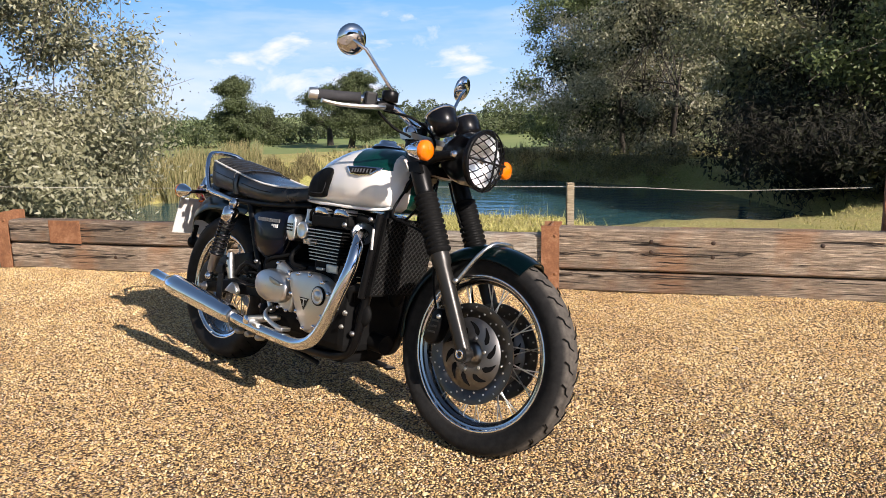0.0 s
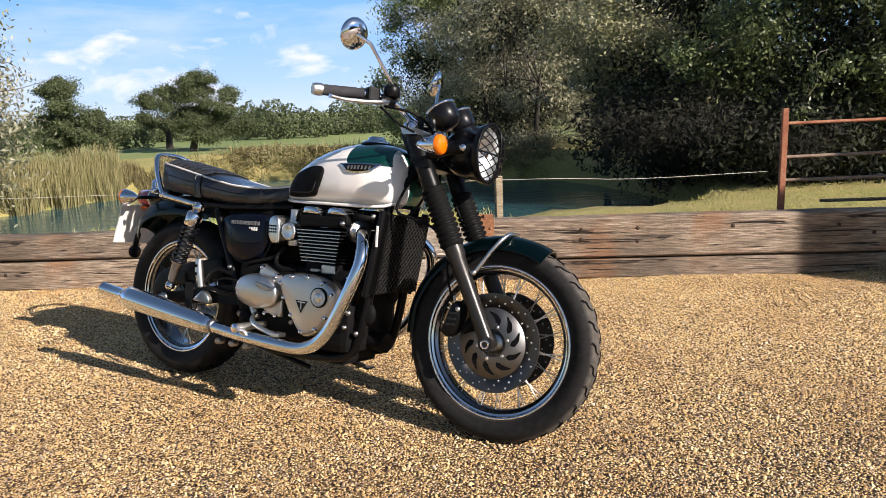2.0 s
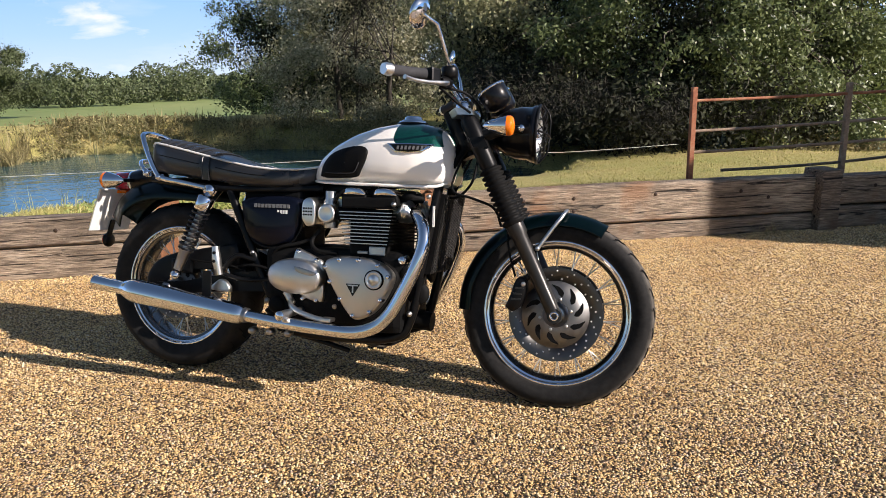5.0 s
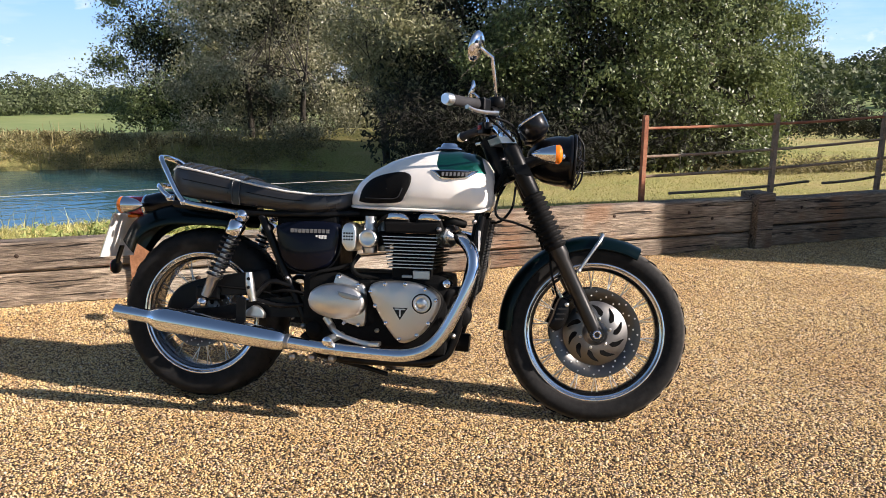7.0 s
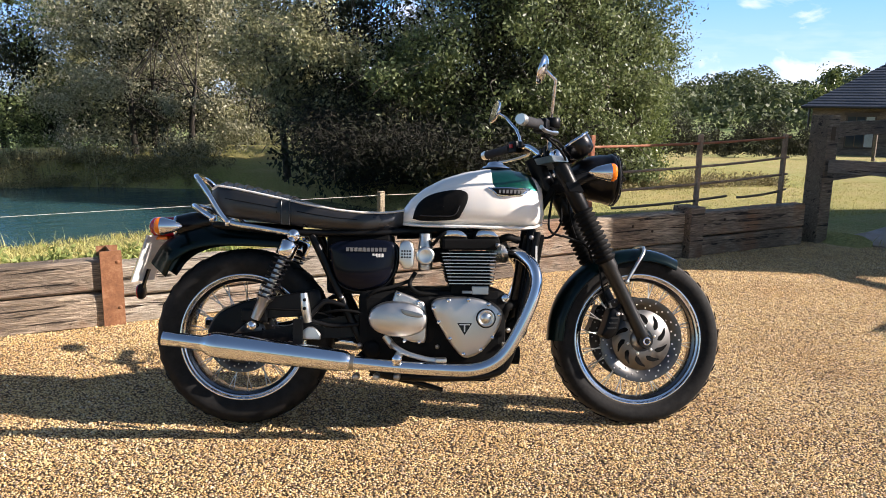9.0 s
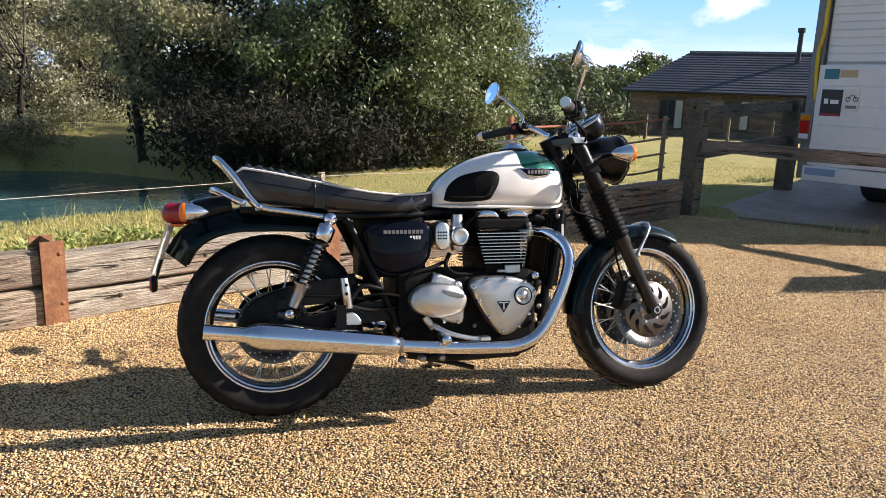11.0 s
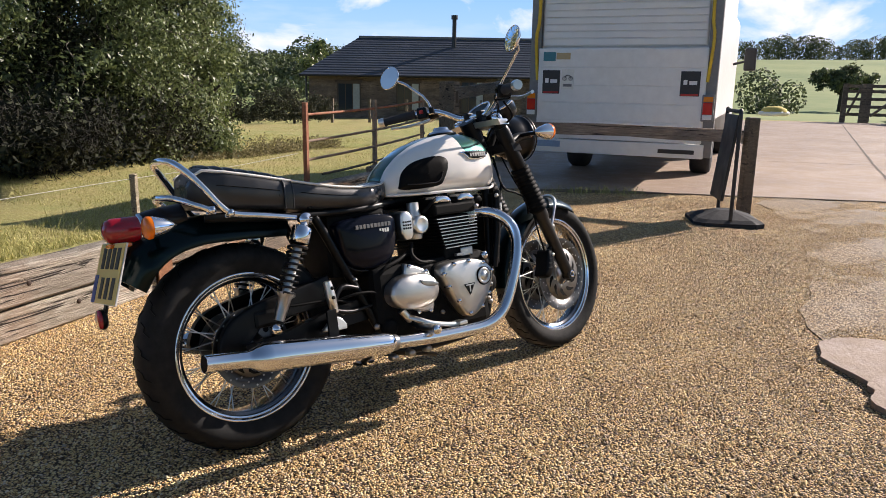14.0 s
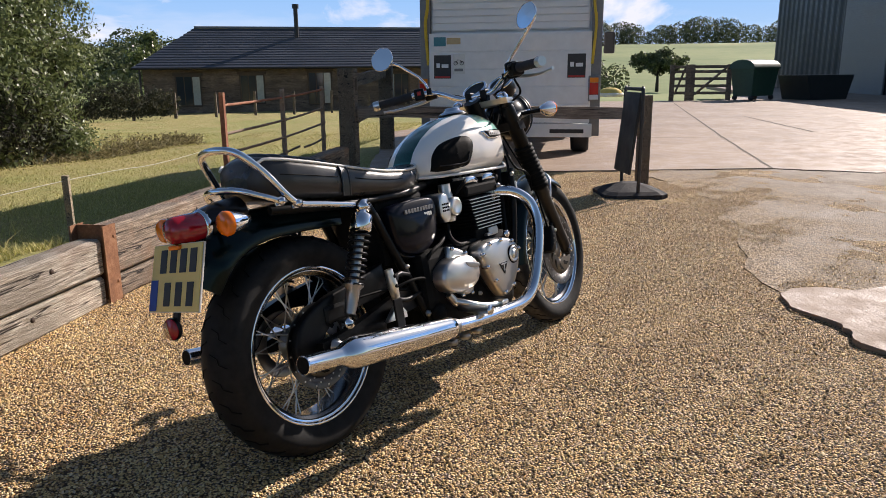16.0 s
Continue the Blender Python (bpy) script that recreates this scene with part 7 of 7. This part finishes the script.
# exhaust
for s in (-1, 1):
    head_pipe = part("exhaust_header", tube([(0.915, s * 0.085, 0.637), (0.955, s * 0.11, 0.637), (0.995, s * 0.16, 0.625), (1.03, s * 0.2, 0.585), (1.038, s * 0.222, 0.53), (1.02, s * 0.235, 0.465), (0.985, s * 0.24, 0.385), (0.94, s * 0.242, 0.305), (0.89, s * 0.243, 0.257), (0.82, s * 0.243, 0.234), (0.72, s * 0.243, 0.234), (0.55, s * 0.245, 0.244), (0.38, s * 0.247, 0.262)], 0.0215, 16, 5), CHROME, bike, "sweeping chrome exhaust header pipe")
    fl = part("exhaust_flange", tube([(0.905, s * 0.08, 0.637), (0.945, s * 0.1, 0.638)], 0.03, 18), ALU, head_pipe, "finned silver exhaust flange")
    for i in range(4):
        part("flange_fin", tube([(0.912 + i * 0.009, s * (0.083 + i * 0.0045), 0.637), (0.9155 + i * 0.009, s * (0.0848 + i * 0.0045), 0.637)], 0.04, 14), ALU, head_pipe)
    A, B = Vector((0.405, s * 0.247, 0.26)), Vector((-0.222, s * 0.256, 0.338))
    sil = [(0.0, 0.023), (0.012, 0.029), (0.03, 0.034), (0.06, 0.0365), (0.3, 0.04), (0.62, 0.0435), (0.7, 0.044), (0.735, 0.042), (0.77, 0.034), (0.79, 0.027), (0.81, 0.0245), (0.99, 0.0245), (1.0, 0.0255)]
    muf = part("silencer", tube([A.lerp(B, k) for k, r in sil], [r for k, r in sil], 24, 0, False), CHROME, bike, "long chrome peashooter silencer")
    part("silencer_bore", tube([B, B.lerp(A, 0.08)], 0.022, 20), MATT, muf)
    part("silencer_lip", tube([B.lerp(A, 0.004), B, B.lerp(A, 0.003)], [0.0255, 0.0245, 0.021], 20, 0, False), CHROME, muf)
    part("clamp", tube([A.lerp(B, -0.015), A.lerp(B, 0.012)], 0.0265, 16), STEEL, muf)
    part("hanger", box(0.2, 0.235, s * 0.2 - 0.004, s * 0.2 + 0.004, 0.3, 0.4, 0.002), SATIN, muf)
    part("heel_guard", cover([(0.2, 0.33), (0.29, 0.325), (0.275, 0.36), (0.245, 0.368)], 0.15, 0.168, s, 0, 2, 0.004), ALU, bike, "pale heel guard plate")
    fp = part("front_footpeg", tube([(0.575, s * 0.15, 0.28), (0.565, s * 0.2, 0.277), (0.561, s * 0.285, 0.274)], [0.01, 0.014, 0.0155], 12, 3), ALU, bike, "silver rider's footpeg")
    part("peg_end", turned([(0.0, 0.0), (0.016, 0.0), (0.017, 0.006), (0.012, 0.01), (0, 0.01)], 14, "y", (0.561, s * 0.285 - 0.005, 0.274)), CHROME, fp)
ped = part("brake_pedal", tube([(0.535, -0.165, 0.315), (0.56, -0.205, 0.3), (0.6, -0.222, 0.283), (0.66, -0.228, 0.268), (0.7, -0.228, 0.262)], [0.011, 0.01, 0.009, 0.009, 0.01], 8, 4, True, 0.7), ALU, bike, "silver brake pedal arm")
part("pedal_pad", box(0.692, 0.73, -0.25, -0.208, 0.258, 0.272, 0.004), ALU, ped)
part("master_cylinder", tube([(0.515, -0.16, 0.34), (0.545, -0.165, 0.3)], 0.013, 10), ALU, bike, "small silver brake cylinder")
part("gear_lever", tube([(0.56, 0.2, 0.3), (0.64, 0.23, 0.28), (0.69, 0.24, 0.285)], 0.008, 8, 3), ALU, bike, "silver gear lever")
for x in (0.42, 0.49, 0.56):
    part("linkage_bolt", turned([(0.0, -0.012), (0.01, -0.011), (0.013, 0.0), (0.013, 0.02)], 12, "y", (x, -0.225, 0.205)), STEEL, bike)

# rear drive
part("chain_guard", cover([(0.33, 0.43), (0.2, 0.475), (0.05, 0.46), (-0.08, 0.42), (-0.13, 0.34), (-0.1, 0.33), (-0.04, 0.39), (0.06, 0.42), (0.2, 0.42), (0.33, 0.39)], 0.085, 0.12, 1, 0.002, 4, 0.008), SATIN, bike, "black chain guard")
part("rear_sprocket", ringed([(0.098, 0.09), (0.1, 0.092), (0.098, 0.096), (0.06, 0.096), (0.06, 0.09), (0.098, 0.09)], (RX, 0, RZ), 44), STEEL, bike, "steel rear sprocket")
part("hugger", cover([(0.28, 0.5), (0.12, 0.47), (0.02, 0.452), (-0.075, 0.41), (-0.115, 0.34), (-0.1, 0.27), (-0.07, 0.3), (-0.045, 0.35), (0.0, 0.385), (0.08, 0.4), (0.28, 0.41)], 0.088, 0.112, -1, 0.001, 4, 0.01), SATIN, bike, "black inner wheel guard")
cal = part("rear_caliper", box(0.0, 0.1, -0.118, -0.07, 0.375, 0.43, 0.012), SATIN, bike, "black rear brake caliper")
part("side_stand", tube([(0.6, 0.12, 0.215), (0.62, 0.2, 0.14), (0.66, 0.345, 0.072)], [0.013, 0.012, 0.012], 10, 3), SATIN, bike, "black side stand")
part("stand_foot", box(0.63, 0.7, 0.325, 0.375, 0.062, 0.074, 0.003), SATIN, bike)
part("centre_stand", tube([(0.46, -0.11, 0.2), (0.62, -0.1, 0.165), (0.72, -0.06, 0.13)], [0.011, 0.01, 0.009], 8, 3), SATIN, bike, "black folded stand leg")

# radiator
rad = part("radiator", skin([[Vector((x, y, z)) for x, y in ((a, -0.125), (a, 0.125), (a + 0.045, 0.125), (a + 0.045, -0.125))] for a, z in ((0.99, 0.43), (1.035, 0.7))], True, True, False), MATT, bike, "black radiator with diamond mesh guard")
g = Geo()
for k in np.linspace(-0.36, 0.12, 25):
    for s in (-1, 1):
        p = []
        for u in (0.0, 1.0):
            p.append((max(-0.118, min(0.118, k + 0.24 * u)), u))
        y0, y1 = k, k + 0.24
        u0 = max(0.0, (-0.118 - y0) / 0.24)
        u1 = min(1.0, (0.118 - y0) / 0.24)
        if u1 > u0:
            g.join(stick(*[(1.0375 + 0.045 * u, s * (y0 + 0.24 * u), 0.435 + 0.26 * u) for u in (u0, u1)], 0.0014, None, 4))
part("mesh_guard", g, MESH, rad)
for s in (-1, 1):
    part("radiator_shroud", tube([(1.0, s * 0.13, 0.42), (1.03, s * 0.135, 0.56), (1.055, s * 0.13, 0.71)], 0.013, 8, 3), SATIN, rad)
part("radiator_label", box(1.045, 1.052, -0.152, -0.146, 0.59, 0.66, 0.001), PIPING, rad, "pale label strip")
part("horn", turned([(0.0, 0.0), (0.03, 0.0), (0.038, 0.012), (0.03, 0.02), (0.0, 0.022)], 20, "x", (0.975, 0.05, 0.42)), MATT, bike)

# front end, turned with the steering
def fork_at(u, y=0.0, ahead=0.0):
    """A point on the fork line: u is 0 at the top yoke and 1 at the axle."""
    p = Vector((1.124, y, 0.97)).lerp(Vector((FX, y, FZ)), u)
    return p + Vector((math.cos(RAKE), 0, math.sin(RAKE))) * ahead


for s in (-1, 1):
    y = s * 0.104
    leg = part("fork_leg", tube([fork_at(u, y) for u in (0.545, 0.6, 0.62, 0.85, 0.95, 1.0, 1.035)], [0.031, 0.031, 0.026, 0.0245, 0.024, 0.024, 0.016], 16), FORK, bike, "dark satin lower fork leg", STEER)
    part("fork_stanchion", stick(fork_at(-0.03, y), fork_at(0.5, y), 0.0225, None, 14), SATIN, leg)
    part("fork_shroud", tube([fork_at(u, y) for u in (0.03, 0.05, 0.27, 0.285)], [0.026, 0.03, 0.03, 0.026], 16), SATIN, leg)
    us, rs = [], []
    for i in range(11):
        a = 0.28 + i * 0.025
        us += [a, a + 0.008, a + 0.017]
        rs += [0.0275, 0.039 + 0.001 * (i > 4), 0.038 + 0.001 * (i > 4)]
    part("fork_gaiter", tube([fork_at(u, y) for u in us + [0.56]], rs + [0.031], 20), MATT, leg, "ribbed black rubber fork gaiter")
    part("fork_cap", turned([(0.0, 0.012), (0.012, 0.012), (0.02, 0.006), (0.024, -0.006), (0.024, -0.02)], 16, "z", (0, 0, 0)), CHROME, leg, m=Matrix.Translation(fork_at(-0.035, y)) @ Matrix.Rotation(-RAKE, 4, "Y"))
    part("axle_clamp", tube([(FX, s * 0.088, FZ), (FX, s * 0.124, FZ)], 0.024, 16), FORK, leg)
    part("axle_end", turned([(0.013, -0.001), (0.015, -0.003), (0.009, -0.003), (0.009, 0.004), (0.0, 0.004)], 14, "y", (FX, 0, FZ)), CHROME, leg, m=Matrix.Translation((0, s * 0.125, 0)))
    cal = part("front_caliper", cover([(1.285, 0.335), (1.30, 0.37), (1.318, 0.425), (1.338, 0.437), (1.356, 0.42), (1.352, 0.375), (1.335, 0.335), (1.31, 0.32)], 0.055, 0.115, s, 0.006, 4, 0.02), SATIN, bike, "black front brake caliper", STEER)
    part("caliper_bolt", turned([(0.0, -0.006), (0.007, -0.005), (0.008, 0.0)], 10, "y", (1.345, s * 0.118, 0.413)), ALU, cal)
    part("caliper_bracket", tube([(1.345, s * 0.09, 0.425), (1.372, s * 0.1, 0.45)], 0.011, 8), SATIN, cal)
    part("brake_hose", tube([(1.315, s * 0.1, 0.435), (1.29, s * 0.1, 0.52), (1.275, s * 0.09, 0.62), (1.22, s * 0.06, 0.75), (1.2, s * 0.03, 0.84)], 0.004, 6, 4), MATT, bike, "", STEER)
yoke_low = part("lower_yoke", skin([[Vector(p) + fork_at(0.155) - Vector((0, 0, 0)) + AXIS * k for p in ((-0.055, -0.04, 0), (-0.02, -0.135, 0), (0.03, -0.135, 0), (0.03, 0.135, 0), (-0.02, 0.135, 0), (-0.055, 0.04, 0))] for k in (-0.018, 0.018)], True, True, False), SATIN, bike, "black lower fork yoke", STEER)
part("top_yoke", skin([[Vector(p) + fork_at(-0.0) + AXIS * k for p in ((-0.065, -0.04, 0), (-0.025, -0.132, 0), (0.028, -0.132, 0), (0.028, 0.132, 0), (-0.025, 0.132, 0), (-0.065, 0.04, 0))] for k in (-0.012, 0.012)], True, True, False), ALU, bike, "silver top fork yoke", STEER)
part("stem_nut", turned([(0.0, 0.02), (0.017, 0.02), (0.02, 0.012), (0.02, -0.01)], 6, "z", (0, 0, 0)), CHROME, bike, "", STEER @ Matrix.Translation(fork_at(-0.02) + Vector((-0.04, 0, 0))) @ Matrix.Rotation(-RAKE, 4, "Y"))

# headlamp with its stone guard
HL = STEER @ Matrix.Translation((1.348, 0, 0.915)) @ Matrix.Rotation(radians(3), 4, "Y")
lampbody = part("headlamp", turned([(0.0, -0.155), (0.03, -0.15), (0.06, -0.125), (0.08, -0.09), (0.089, -0.05), (0.091, -0.012), (0.095, -0.01), (0.097, 0.0), (0.094, 0.01), (0.086, 0.013), (0.085, 0.004)], 40, "x"), GLOSS, bike, "round black headlamp with wire stone guard", HL)
part("reflector", turned([(0.085, 0.004), (0.08, -0.012), (0.06, -0.04), (0.03, -0.055), (0.0, -0.06)], 32, "x"), REFLECTOR, lampbody, "bright silvered reflector")
part("bulb", turned([(0.0, 0.0), (0.012, -0.002), (0.014, -0.01), (0.012, -0.05)], 14, "x"), CHROME, lampbody)
lens_g = turned([(0.085, 0.006), (0.07, 0.013), (0.045, 0.02), (0.02, 0.023), (0.0, 0.024)], 32, "x")
lens_ob = part("lens", lens_g, LENS, lampbody, "clear headlamp lens")
lens_ob.visible_shadow = False
grille = part("stone_guard", turned([(0.099, 0.008), (0.101, 0.013), (0.097, 0.017), (0.094, 0.012), (0.099, 0.008)], 40, "x"), SATIN, lampbody, "black wire stone guard")
for k in np.linspace(-0.075, 0.075, 7):
    for s in (-1, 1):
        h = math.sqrt(max(0, 0.095 ** 2 - k * k))
        pts = []
        for u in np.linspace(-1, 1, 9):
            a, b = k, h * u
            yy, zz = (a * 0.5 - b * 0.866), (a * 0.866 + b * 0.5)
            rr = min(1, math.hypot(yy, zz) / 0.098)
            pts.append((0.013 + 0.026 * math.sqrt(max(0, 1 - rr ** 2)), s * yy, zz))
        part("guard_wire", tube(pts, 0.0019, 5), SATIN, grille)
part("guard_bar", tube([(0.02, 0.0, 0.098), (0.045, 0.0, 0.06), (0.048, 0, 0.0), (0.045, 0.0, -0.06), (0.02, 0, -0.098)], 0.0035, 6, 4), SATIN, grille)
part("guard_bar", tube([(0.02, -0.098, 0.0), (0.045, -0.06, -0.005), (0.048, 0, -0.006), (0.045, 0.06, -0.005), (0.02, 0.098, 0)], 0.0035, 6, 4), SATIN, grille)
for s in (-1, 1):
    part("headlamp_bolt", turned([(0.0, -0.014), (0.011, -0.012), (0.012, 0.0)], 14, "y", (0, 0, 0)), CHROME, lampbody, m=Matrix.Translation((-0.035, s * 0.1, 0.003)) @ pose(0, 0, 0, 0, 0, 0 if s < 0 else 180))
    part("headlamp_bracket", tube([(1.18, s * 0.1, 0.89), (1.24, s * 0.098, 0.91), (1.315, s * 0.095, 0.918)], [0.022, 0.018, 0.014], 8, 3, True), SATIN, bike, "", STEER)
    # clocks
    ck = part("instrument", turned([(0.0, -0.045), (0.03, -0.043), (0.045, -0.03), (0.05, 0.0), (0.051, 0.02), (0.05, 0.024)], 28, "z"), GLOSS, bike, "black round instrument with chrome bezel", STEER @ Matrix.Translation((1.215, s * 0.062, 1.03)) @ Matrix.Rotation(radians(-35), 4, "Y"))
    part("bezel", turned([(0.05, 0.02), (0.054, 0.022), (0.054, 0.028), (0.047, 0.03), (0.046, 0.024)], 28, "z"), CHROME, ck)
    part("dial", turned([(0.047, 0.0245), (0.0, 0.0245)], 28, "z"), SATIN, ck, "dark instrument dial")
    part("instrument_bracket", stick((1.2, s * 0.05, 0.98), (1.2, s * 0.05, 1.0), 0.015), SATIN, bike, "", STEER)

# handlebar and controls
BAR = [(1.104, 0.0, 1.012), (1.104, 0.055, 1.012), (1.1, 0.09, 1.02), (1.082, 0.145, 1.05), (1.062, 0.185, 1.065), (1.03, 0.235, 1.068), (0.985, 0.3, 1.062), (0.938, 0.372, 1.056)]
bar = part("handlebar", tube([(x, -y, z) for x, y, z in BAR[:0:-1]] + BAR, 0.011, 12, 4), CHROME, bike, "chrome handlebar", STEER)
for s in (-1, 1):
    P = lambda x, y, z: Vector((x, s * y, z))
    part("bar_clamp", box(1.09, 1.12, s * 0.035 - 0.014, s * 0.035 + 0.014, 0.975, 1.03, 0.004), SATIN, bar)
    grip = part("grip", tube([P(1.018, 0.253, 1.067), P(1.012, 0.262, 1.066), P(0.98, 0.307, 1.061), P(0.946, 0.36, 1.057), P(0.942, 0.366, 1.0565)], [0.02, 0.0165, 0.0165, 0.0165, 0.02], 16), RUBBER, bar, "black rubber grip")
    for i in range(10):
        a = 2 * math.pi * i / 10
        part("grip_rib", stick(P(1.008, 0.266, 1.066) + Vector((0, 0.016 * math.cos(a), 0.016 * math.sin(a))), P(0.95, 0.354, 1.0575) + Vector((0, 0.016 * math.cos(a), 0.016 * math.sin(a))), 0.0018, None, 4), RUBBER, grip)
    part("bar_end", tube([P(0.943, 0.365, 1.0565), P(0.934, 0.379, 1.0555), P(0.928, 0.388, 1.055)], [0.0195, 0.0195, 0.017], 16), ALU, bar, "silver bar end weight")
    sw = part("switch_housing", box(-0.024, 0.024, -0.021, 0.021, -0.024, 0.024, 0.007), SATIN, bar, "black switch housing", Matrix.Translation(P(1.036, 0.226, 1.066)) @ pose(0, 0, 0, 0, 0, s * 32))
    part("switch", box(-0.032, -0.02, -0.008, 0.008, -0.004, 0.012, 0.003), REDPAINT if s > 0 else MATT, sw)
    lever = part("lever_bracket", tube([P(1.078, 0.17, 1.058), P(1.075, 0.2, 1.055), P(1.066, 0.22, 1.05)], [0.018, 0.017, 0.012], 10), SATIN, bar)
    part("lever", tube([P(1.085, 0.205, 1.047), P(1.085, 0.24, 1.04), P(1.055, 0.29, 1.032), P(1.02, 0.345, 1.028), P(1.0, 0.385, 1.03), P(0.997, 0.392, 1.03)], [0.009, 0.009, 0.0075, 0.0065, 0.006, 0.008], 8, 4, True, 0.8), ALU, lever, "silver hand lever")
    if s < 0:
        part("brake_reservoir", turned([(0.0, 0.02), (0.024, 0.02), (0.027, 0.015), (0.027, -0.012), (0.022, -0.016), (0.0, -0.016)], 24, "z", (1.085, -0.185, 1.082)), SATIN, bar, "round black brake reservoir")
# mirrors: stem, chrome back, glass
for s, base, kink, neck, centre in ((-1, (1.087, -0.148, 1.06), (1.095, -0.158, 1.1), (1.085, -0.29, 1.218), (1.036, -0.31, 1.247)), (1, (1.03, 0.195, 1.098), (1.02, 0.215, 1.13), (0.985, 0.28, 1.19), (0.945, 0.327, 1.222))):
    centre = Vector(centre)
    out = STEER.inverted()
    way = Vector((-0.93, -0.22 * s, 0.28)).normalized() if s > 0 else Vector((-0.9, 0.24, 0.30)).normalized()
    turn = way.to_track_quat("Z", "Y").to_matrix().to_4x4()
    M = Matrix.Translation(centre) @ turn
    mir = part("mirror", turned([(0.0, -0.017), (0.02, -0.0165), (0.036, -0.012), (0.047, -0.004), (0.05, 0.004), (0.048, 0.006)], 36, "z"), CHROME, bike, "round chrome mirror on a thin stem", M)
    part("mirror_glass", turned([(0.048, 0.0045), (0.0, 0.0052)], 36, "z"), MIRROR, mir)
    back = centre - way * 0.014
    if s < 0:
        pts = [base, Vector(base) + Vector((0.002, -0.006, 0.02)), Vector(kink) , Vector(neck), tuple(back)]
    else:
        pts = [(1.035, 0.185, 1.066), base, Vector(kink), Vector(neck), tuple(back)]
    st = tube(pts, 0.0058, 10)
    part("stem", Geo().join(st, M.inverted()), CHROME, mir, "chrome mirror stem")
    part("stem_base", Geo().join(stick(Vector(pts[0]) - Vector((0, 0, 0.012)), Vector(pts[0]) + Vector((0, 0, 0.012)), 0.011), M.inverted()), SATIN, mir)

# cables
for pts in ([(1.06, -0.17, 1.05), (1.14, -0.1, 1.03), (1.17, -0.03, 0.97), (1.12, 0.0, 0.88), (1.02, 0.03, 0.76)], [(1.06, 0.17, 1.05), (1.15, 0.1, 1.02), (1.17, 0.04, 0.93), (1.09, 0.06, 0.78), (1.0, 0.1, 0.6)],
            [(1.07, -0.2, 1.04), (1.13, -0.18, 0.99), (1.16, -0.09, 0.95), (1.13, -0.05, 0.85)], [(1.12, -0.06, 0.84), (1.10, -0.12, 0.72), (1.17, -0.12, 0.69), (1.24, -0.1, 0.66), (1.265, -0.085, 0.6)],
            [(1.02, -0.06, 0.71), (1.1, -0.08, 0.69), (1.15, -0.06, 0.74), (1.16, -0.02, 0.82)]):
    part("cable", tube(pts, 0.0045, 6, 5), MATT, bike, "black control cable")
for y in (-0.04, 0.02):
    part("wiring", tube([(1.16, y, 0.93), (1.12, y, 0.86), (1.07, y * 1.5, 0.78)], 0.012, 7, 4), MATT, bike)

# hoses, leads and fixings round the engine
for pts, r in (([(0.99, -0.09, 0.68), (0.95, -0.12, 0.69), (0.915, -0.1, 0.675)], 0.014), ([(0.99, -0.1, 0.45), (0.95, -0.13, 0.44), (0.935, -0.12, 0.4)], 0.015), ([(0.62, -0.12, 0.56), (0.6, -0.14, 0.52), (0.63, -0.15, 0.49), (0.7, -0.14, 0.485)], 0.008),
               ([(0.68, -0.13, 0.66), (0.72, -0.15, 0.7), (0.8, -0.1, 0.715)], 0.006), ([(0.43, -0.13, 0.44), (0.47, -0.15, 0.49), (0.54, -0.14, 0.51), (0.6, -0.12, 0.53)], 0.007), ([(0.28, -0.12, 0.41), (0.36, -0.145, 0.425), (0.44, -0.14, 0.41), (0.5, -0.15, 0.345)], 0.005)):
    part("hose", tube(pts, r, 9, 5), MATT, bike, "black rubber hose")
for x, z in ((0.815, 0.715), (0.82, 0.7)):
    part("plug_cap", stick((x, -0.06, z - 0.02), (x, -0.1, z + 0.006), 0.011), MATT, bike, "black spark plug cap")
for x, y, z, r in ((0.44, -0.132, 0.4, 0.012), (0.3, -0.132, 0.37, 0.007), (0.425, -0.136, 0.3, 0.011), (0.965, -0.125, 0.29, 0.01), (0.95, -0.152, 0.36, 0.009), (0.935, -0.15, 0.31, 0.008), (0.7, -0.155, 0.3, 0.008), (0.36, -0.135, 0.47, 0.008), (1.03, -0.15, 0.69, 0.008), (0.91, -0.16, 0.66, 0.009)):
    part("fixing_bolt", turned([(0.0, -0.008), (r * 0.55, -0.008), (r * 0.6, -0.004), (r, -0.003), (r, 0.004)], 12, "y", (x, y, z)), STEEL, bike)
for s in (-1, 1):
    part("caliper_finning", Geo().join(box(1.306, 1.338, s * 0.1185 - 0.003, s * 0.1185 + 0.003, 0.36, 0.366)).join(box(1.312, 1.342, s * 0.1185 - 0.003, s * 0.1185 + 0.003, 0.378, 0.384)).join(box(1.318, 1.346, s * 0.1185 - 0.003, s * 0.1185 + 0.003, 0.396, 0.402)), FORK, bike, "", STEER)
    part("bleed_nipple", stick((1.325, s * 0.1, 0.435), (1.32, s * 0.1, 0.452), 0.004), STEEL, bike, "", STEER)
part("brake_line", tube([(0.05, -0.1, 0.43), (0.14, -0.125, 0.425), (0.25, -0.13, 0.42), (0.34, -0.135, 0.4)], 0.004, 6, 4), MATT, bike, "black rear brake line")
part("gearbox_boss", turned([(0.0, -0.012), (0.02, -0.011), (0.03, -0.004), (0.032, 0.01)], 18, "y", (0.47, -0.148, 0.29)), MATT, bike)
part("horn", turned([(0.0, 0.0), (0.028, 0.001), (0.04, 0.01), (0.042, 0.018), (0.03, 0.022), (0.0, 0.024)], 22, "y", (0.985, -0.115, 0.36)), MATT, bike, "small black horn")
